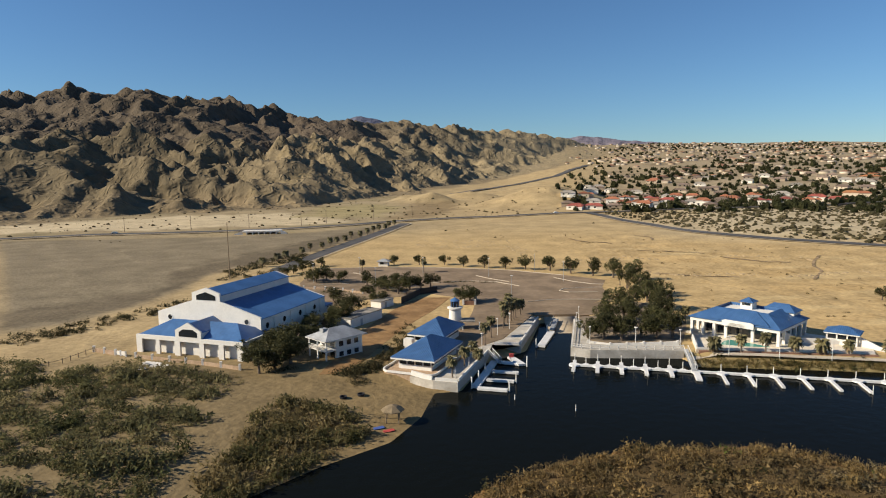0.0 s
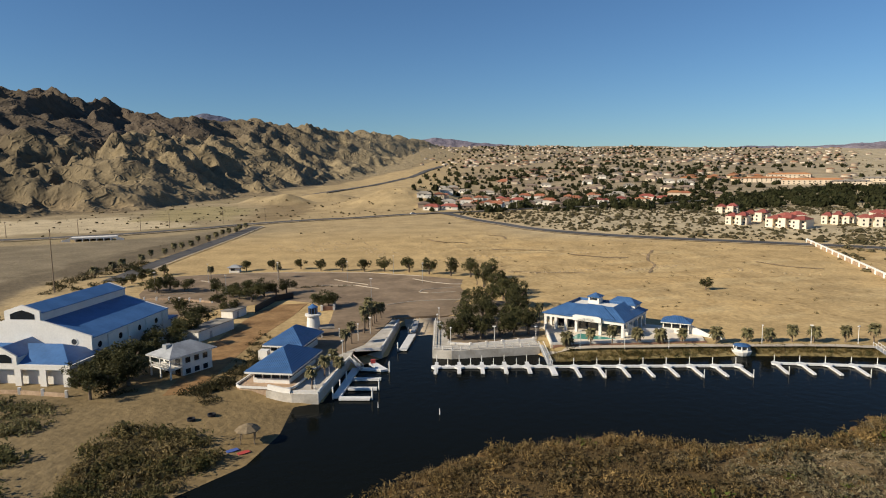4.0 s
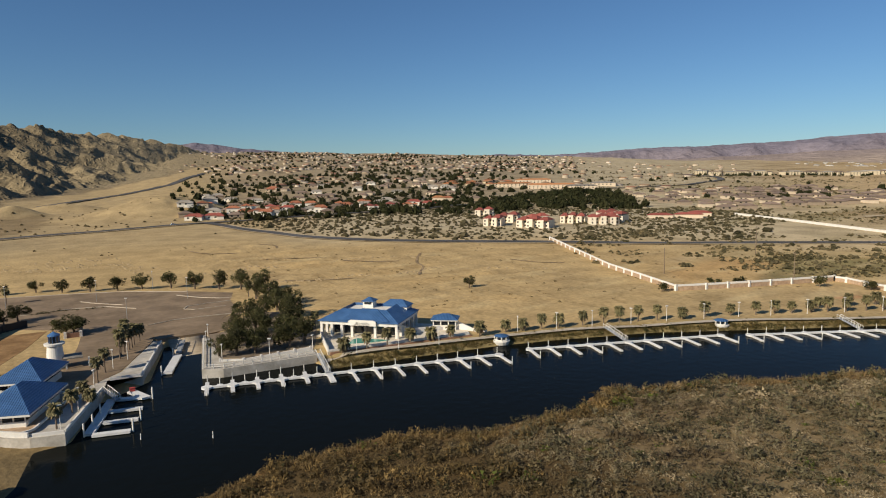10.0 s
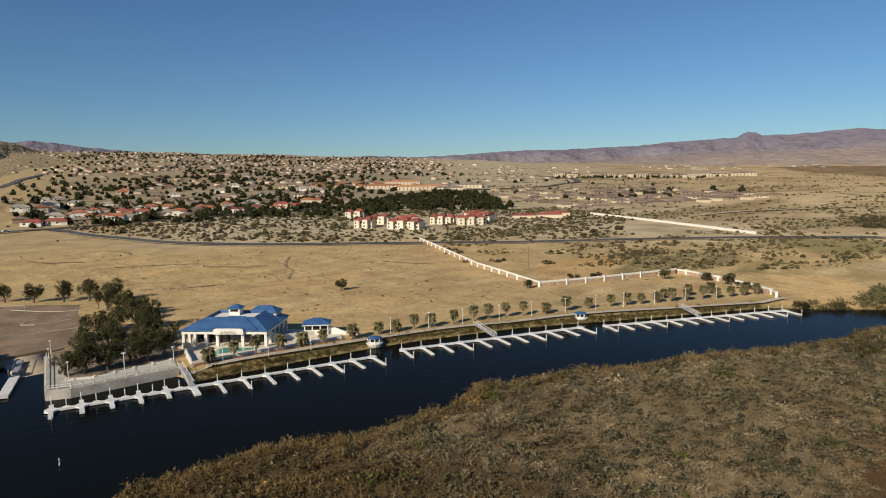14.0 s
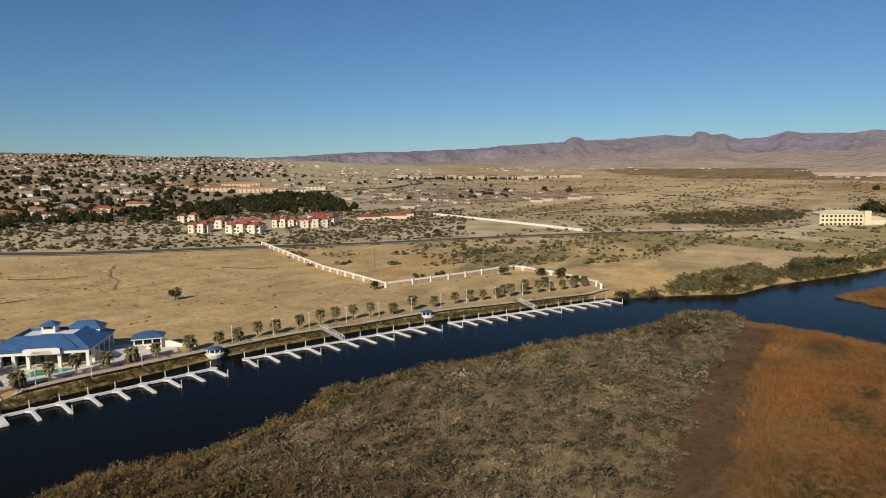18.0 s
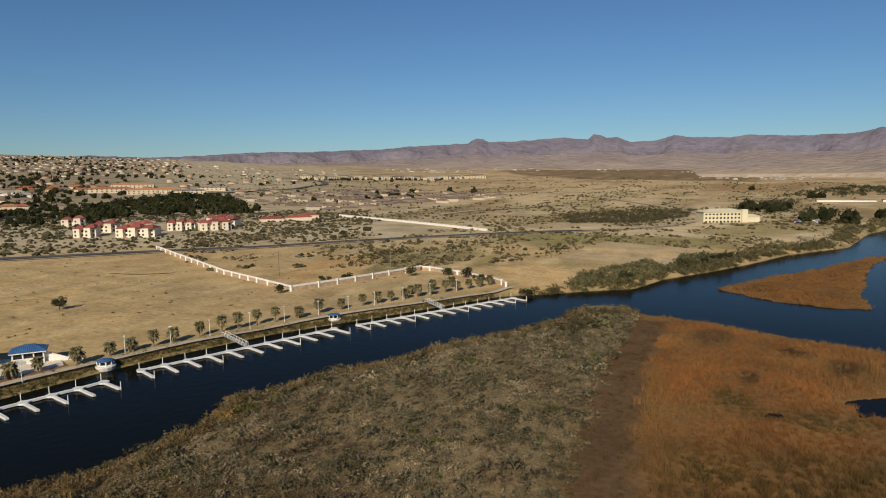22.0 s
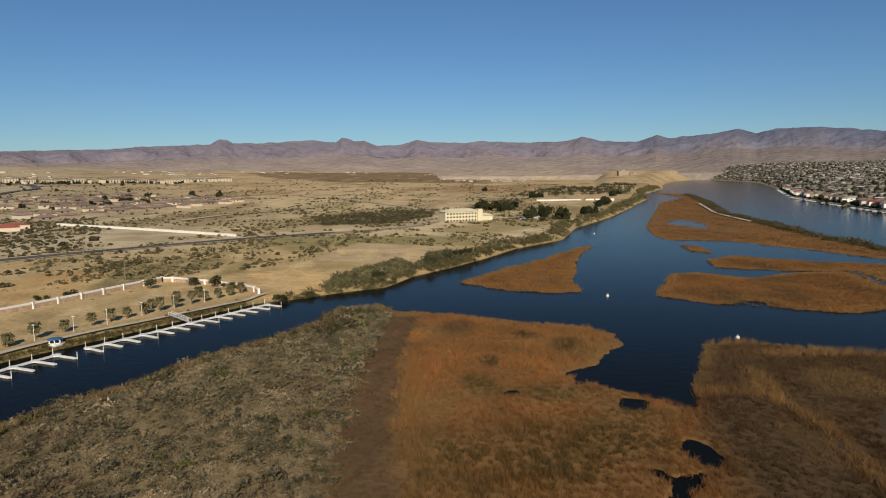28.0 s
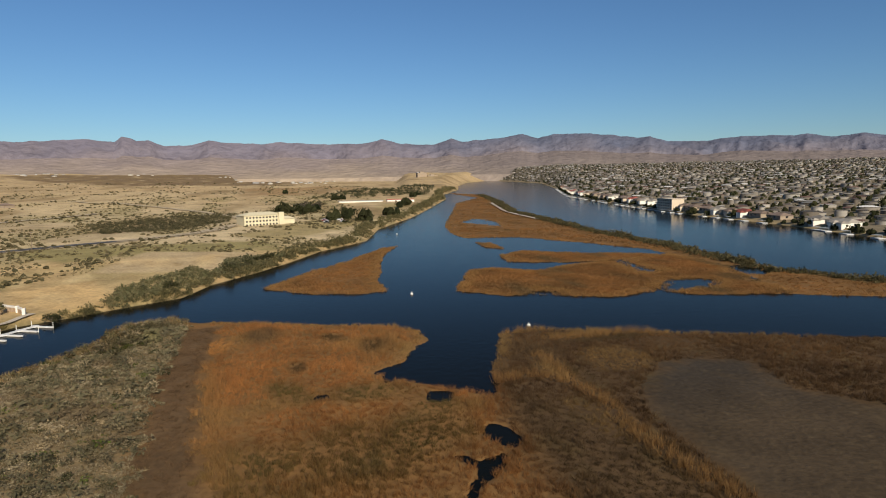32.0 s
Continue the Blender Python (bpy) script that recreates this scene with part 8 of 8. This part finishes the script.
def trunk_mesh(seed):
    r = random.Random(seed)
    bm = turned([(0.055, -0.06), (0.04, 0.3), (0.03, 0.5)], 7)
    for i in range(4):
        a = i * 1.57 + r.uniform(-0.4, 0.4)
        beam(bm, (0, 0, 0.3), (0.28 * math.cos(a), 0.28 * math.sin(a), 0.62), 0.025, 0.025)
    me = bpy.data.meshes.new("trunk"); bm.to_mesh(me); bm.free(); me.materials.append(M_BARK)
    return me


CROWNS = [crown_mesh(s) for s in range(5)]
TRUNKS = [trunk_mesh(s) for s in range(3)]


def tree(x, y, tall, wide, seed, label, group):
    """A broad tree: trunk, limbs and a lobed crown, scaled to its height."""
    r = random.Random(seed)
    h = thing("tree", label, "tree", pose(x, y, zat(x, y) - 0.1, 0, 0, r.uniform(0, 360)), group)
    t = part("trunk", TRUNKS[seed % 3], None, h)
    t.scale = (tall, tall, tall)
    c = part("crown", CROWNS[seed % 5], None, h)
    c.scale = (wide * 1.22, wide * 1.22, tall * 0.5)
    c.location = (0, 0, tall * 0.58)
    return h


rng = random.Random(31)
for i, (x, y) in enumerate([(36.4, 158.6), (40.3, 157.3), (44.5, 156.4), (49.9, 157.8), (53.6, 156.9), (58.1, 158.2), (45.8, 175.7), (51.5, 178.9), (55.0, 171.7), (60.4, 173.4), (62.6, 179.5), (53.2, 194.5), (59.7, 198.3), (63.6, 193.7), (66.3, 189.3), (55.5, 164.5), (68.1, 217.0), (71.2, 211.6), (66.3, 228.2), (42, 166), (49, 168), (66, 204)]):
    tree(x, y, rng.uniform(6.5, 9.4), rng.uniform(2.8, 4.0), i, "broad dark green shade tree beside the quay", "quay grove")
for i, (x, y) in enumerate([(-0.1, 296), (8.5, 289.2), (17.8, 284.6), (27.0, 280.1), (35.5, 277.6), (45.5, 272.8), (52.8, 264.4), (60.6, 257.7), (67.6, 252.4), (73.5, 245.2), (-12, 297), (-24, 298)]):
    tree(x, y, 5.4 + 0.4 * i * (i < 10), 2.7 + 0.14 * i * (i < 10), i + 40, "clipped street tree along the car park", "car park tree row")
for i, (x, y) in enumerate([(-26.4, 219.4), (-21.6, 204.4), (-21.4, 230.0), (-16.8, 224.0), (-13.2, 232.7), (-9.0, 232.4), (-5.5, 236.9), (-30.2, 242.8), (6.2, 207.5), (8.2, 208.7), (-55.9, 255.7), (-51.6, 251.2), (-48.2, 255.0), (-42.4, 250.4), (-38.1, 212.3), (-18, 240), (-25, 236)]):
    tree(x, y, rng.uniform(4.5, 7), rng.uniform(2.8, 4.2), i + 60, "dark bushy tree in a car park island", "car park trees")
for i, (x, y) in enumerate([(-40.8, 133.0), (-38.2, 136.0), (-35.6, 140), (-42.8, 141.8), (-39.2, 145.6), (-37.4, 151.0), (-36.2, 161.8), (-41.0, 150), (-33, 168), (-30, 176), (-28.5, 186)]):
    tree(x, y, rng.uniform(6.0, 8.6), rng.uniform(3.4, 4.8), i + 80, "dark spreading tree between hall and house", "hall trees")
for i, (x, y) in enumerate([(-68.2, 268.4), (-66.4, 276.1), (-64.0, 282.5), (-65.8, 297.0), (-72.2, 307.3), (-62, 290), (-58, 296), (318, 8), (327, 3), (336, -2), (301, 16), (262, 36), (560, -78), (576, -90), (541, -66), (602, -98), (655, -128), (190.5, 150.5), (214.5, 146), (222, 140.5), (243, 122), (250, 108), (246, 97), (240, 90), (140, 200), (225, 66)]):
    tree(x, y, rng.uniform(3.4, 5.4), rng.uniform(2.0, 3.2), i + 100, "small dark desert tree", "desert trees")


def palm_crown():
    r = random.Random(4)
    bm, dry = bmesh.new(), bmesh.new()
    for i in range(110):
        a, e = r.uniform(0, 6.28), r.uniform(-0.8, 1.45)
        L, w = r.uniform(0.95, 1.3), 0.24
        dx, dy = math.cos(a), math.sin(a)
        prev = None
        for k in range(4):
            u = k / 3
            q = L * u * math.cos(e * (1 - 0.4 * u)); z = L * (math.sin(e) * u - 0.55 * u * u)
            ww = w * (0.5 + 1.4 * u) * (1 - 0.75 * u * u)
            row = [bm.verts.new((dx * q - dy * ww * s, dy * q + dx * ww * s, z - abs(s) * 0.12)) for s in (-1, 0, 1)]
            if prev:
                for j in (0, 1):
                    bm.faces.new((prev[j], prev[j + 1], row[j + 1], row[j]))
            prev = row
    for i in range(16):
        a = i * 0.39
        beam(dry, (0.15 * math.cos(a), 0.15 * math.sin(a), 0.1), (0.65 * math.cos(a), 0.65 * math.sin(a), -1.2 - 0.3 * (i % 3)), 0.3, 0.03)
    out = []
    for name, b, m in (("fronds", bm, M_PALM), ("dead_skirt", dry, M_PALMDRY)):
        me = bpy.data.meshes.new(name); b.to_mesh(me); b.free(); me.materials.append(m); out.append(me)
    return out


PALMC, PALMS = palm_crown()
tb = turned([(0.28, -0.05), (0.17, 0.15), (0.13, 1.0)], 8)
PALMT = bpy.data.meshes.new("trunk"); tb.to_mesh(PALMT); tb.free(); PALMT.materials.append(M_BARK)


def palm(x, y, tall, k, label, group, rz=0.0):
    h = thing("palm_tree", label, "palm tree", pose(x, y, zat(x, y) - 0.05, 0, 0, rz), group)
    t = part("trunk", PALMT, None, h); t.scale = (1, 1, tall)
    for me in (PALMC, PALMS):
        c = part(me.name, me, None, h); c.location = (0, 0, tall); c.scale = (k, k, k)
    return h


rng = random.Random(8)
for x, y in ((62.7, 143.9), (68.8, 143.4), (74.2, 142.7), (80.5, 141.7), (86.2, 140.9), (91.7, 139.8), (99.6, 137.5), (107.5, 136.5), (112.5, 135.0), (118.0, 133.5), (122.8, 131.8), (130.1, 129.8), (136.3, 127.7), (141.0, 126.1), (146.6, 124.0), (151.8, 121.5), (159.0, 118.2), (166.2, 115.8), (174.0, 112.6), (181.1, 109.0), (186.7, 106.4), (191.3, 103.8), (196.9, 101.0), (201.6, 98.5), (206.5, 95.5), (212.3, 92.6), (217.2, 89.9), (222.5, 87.3), (228.0, 85.0), (232.9, 82.7), (205, 103), (215, 99), (224, 95)):
    palm(x, y, rng.uniform(2.7, 4.2), rng.uniform(1.2, 1.55), "short fan palm beside the riverside path", "riverside palms", rng.uniform(0, 360))
for x, y in ((16.5, 174.2), (18.9, 178.9), (20.6, 183.2), (18.7, 184.9), (22.5, 187.5), (15.9, 170.7), (17.6, 176.8), (19.8, 181), (66.8, 172.9), (65.3, 234.3), (68.0, 232.0), (-9.2, 273.6), (-36.8, 280.2)):
    palm(x, y, rng.uniform(4.0, 7.0), rng.uniform(1.1, 1.4), "bushy fan palm beside the boat ramp", "ramp palms", rng.uniform(0, 360))
for x, y in ((1.2, 127.9), (4.0, 135.5), (6.2, 141.6), (7.2, 139.2), (9.6, 152.7), (11.7, 160.4)):
    palm(x, y, rng.uniform(4.2, 5.6), 1.15, "fan palm in the quay paving", "quay palms", rng.uniform(0, 360))
ex, ey = [-86, -74, -58, -38], [300, 346, 412, 495]
for i in range(17):
    y = 298 + i * 12.2 + rng.uniform(-2, 2)
    palm(float(np.interp(y, ey, ex)) + rng.uniform(-1, 1), y, rng.uniform(2.6, 4.4), rng.uniform(1.3, 1.7), "bushy palm lining the entrance road", "entrance palms", rng.uniform(0, 360))
palm(184.2, 30.4, 2.6, 2.2, "bushy palm at the tip of the point", "riverside palms")


# pale boards left before the hall
for i, (x, y, w, d, rz) in enumerate(((-70.5, 141.2, 4.6, 1.7, -20), (-67.6, 139.0, 4.0, 1.5, -12), (-71.5, 138.0, 3.6, 1.4, -30))):
    h = thing("stacked_boards", "stack of pale boards lying on bare ground", "boards", pose(x, y, zat(x, y), 0, 0, rz), "boards before the hall")
    for k in range(3):
        part("board", boxes((0.1 * k, 0.08 * k, 0.02 + 0.1 * k, w + 0.1 * k, d + 0.05 * k, 0.1 + 0.1 * k)), M_WHITE, h)


# ---- tyre scars and rills across the graded field ----
M_SCAR = mat("rutted_soil", (0.2, 0.135, 0.07), 0.95, 0.3, 3.0, 0.1, color2=(0.3, 0.21, 0.115))
for pts, w in (([(132, 300), (138, 291), (145, 283.5), (154, 281)], 2.2), ([(175, 295), (165, 282), (158, 270), (155, 259), (146, 247), (140, 238)], 1.3), ([(76, 388), (80, 370), (87, 366), (94, 358)], 1.6), ([(116, 389), (123, 380), (120, 368)], 1.4), ([(200, 250), (205, 236), (214, 226)], 1.6), ([(82, 270), (94, 256), (106, 251), (116, 248)], 1.2), ([(100, 330), (108, 322), (118, 320), (128, 312)], 1.2)):
    ribbon("rut", pts, w, M_SCAR, "dark rutted soil across the graded field", "track", -0.12)


def soil_heaps():
    """Rows of low dirt heaps left by grading, each a rough cone."""
    q = np.random.RandomState(140)
    V, Fc = [], []
    for pts, n, spread in (([(84, 260), (101, 253), (125, 255)], 46, 1.6), ([(133, 246), (150, 252), (169, 255)], 30, 1.6), ([(-17, 371), (2, 356), (24, 360)], 52, 2.4), ([(28, 370), (39, 346), (46, 327)], 40, 5.0), ([(68, 302), (87, 307), (102, 300)], 40, 2.0), ([(127, 302), (146, 302), (164, 287)], 30, 1.8), ([(-12, 392), (10, 380), (40, 384)], 40, 5.0), ([(170, 240), (190, 228), (205, 214)], 22, 2.0)):
        hx, hy = along(pts, n, spread, n)
        for x, y in zip(hx, hy):
            a, w, h = q.uniform(0, 6.28), q.uniform(0.7, 1.7), q.uniform(0.25, 0.75)
            z, b = zat(x, y), len(V) * 1
            for i in range(7):
                c = i * 6.283 / 7
                u, v = math.cos(c) * w * q.uniform(0.8, 1.2), math.sin(c) * w * 0.6 * q.uniform(0.8, 1.2)
                V.append((x + u * math.cos(a) - v * math.sin(a), y + u * math.sin(a) + v * math.cos(a), z - 0.15))
            V.append((x + q.uniform(-0.2, 0.2), y + q.uniform(-0.2, 0.2), z + h))
            Fc += [(b + i, b + (i + 1) % 7, b + 7) for i in range(7)]
    tagged(new("soil_heaps", mesh_np("soil_heaps", V, Fc, M_HEAP)), "rows of low sandy heaps left by grading", "soil", kind="stuff")


M_HEAP = mat("heaped_soil", (0.42, 0.31, 0.165), 0.95, 0.25, 2.0, 0.05, color2=(0.36, 0.26, 0.14))
soil_heaps()
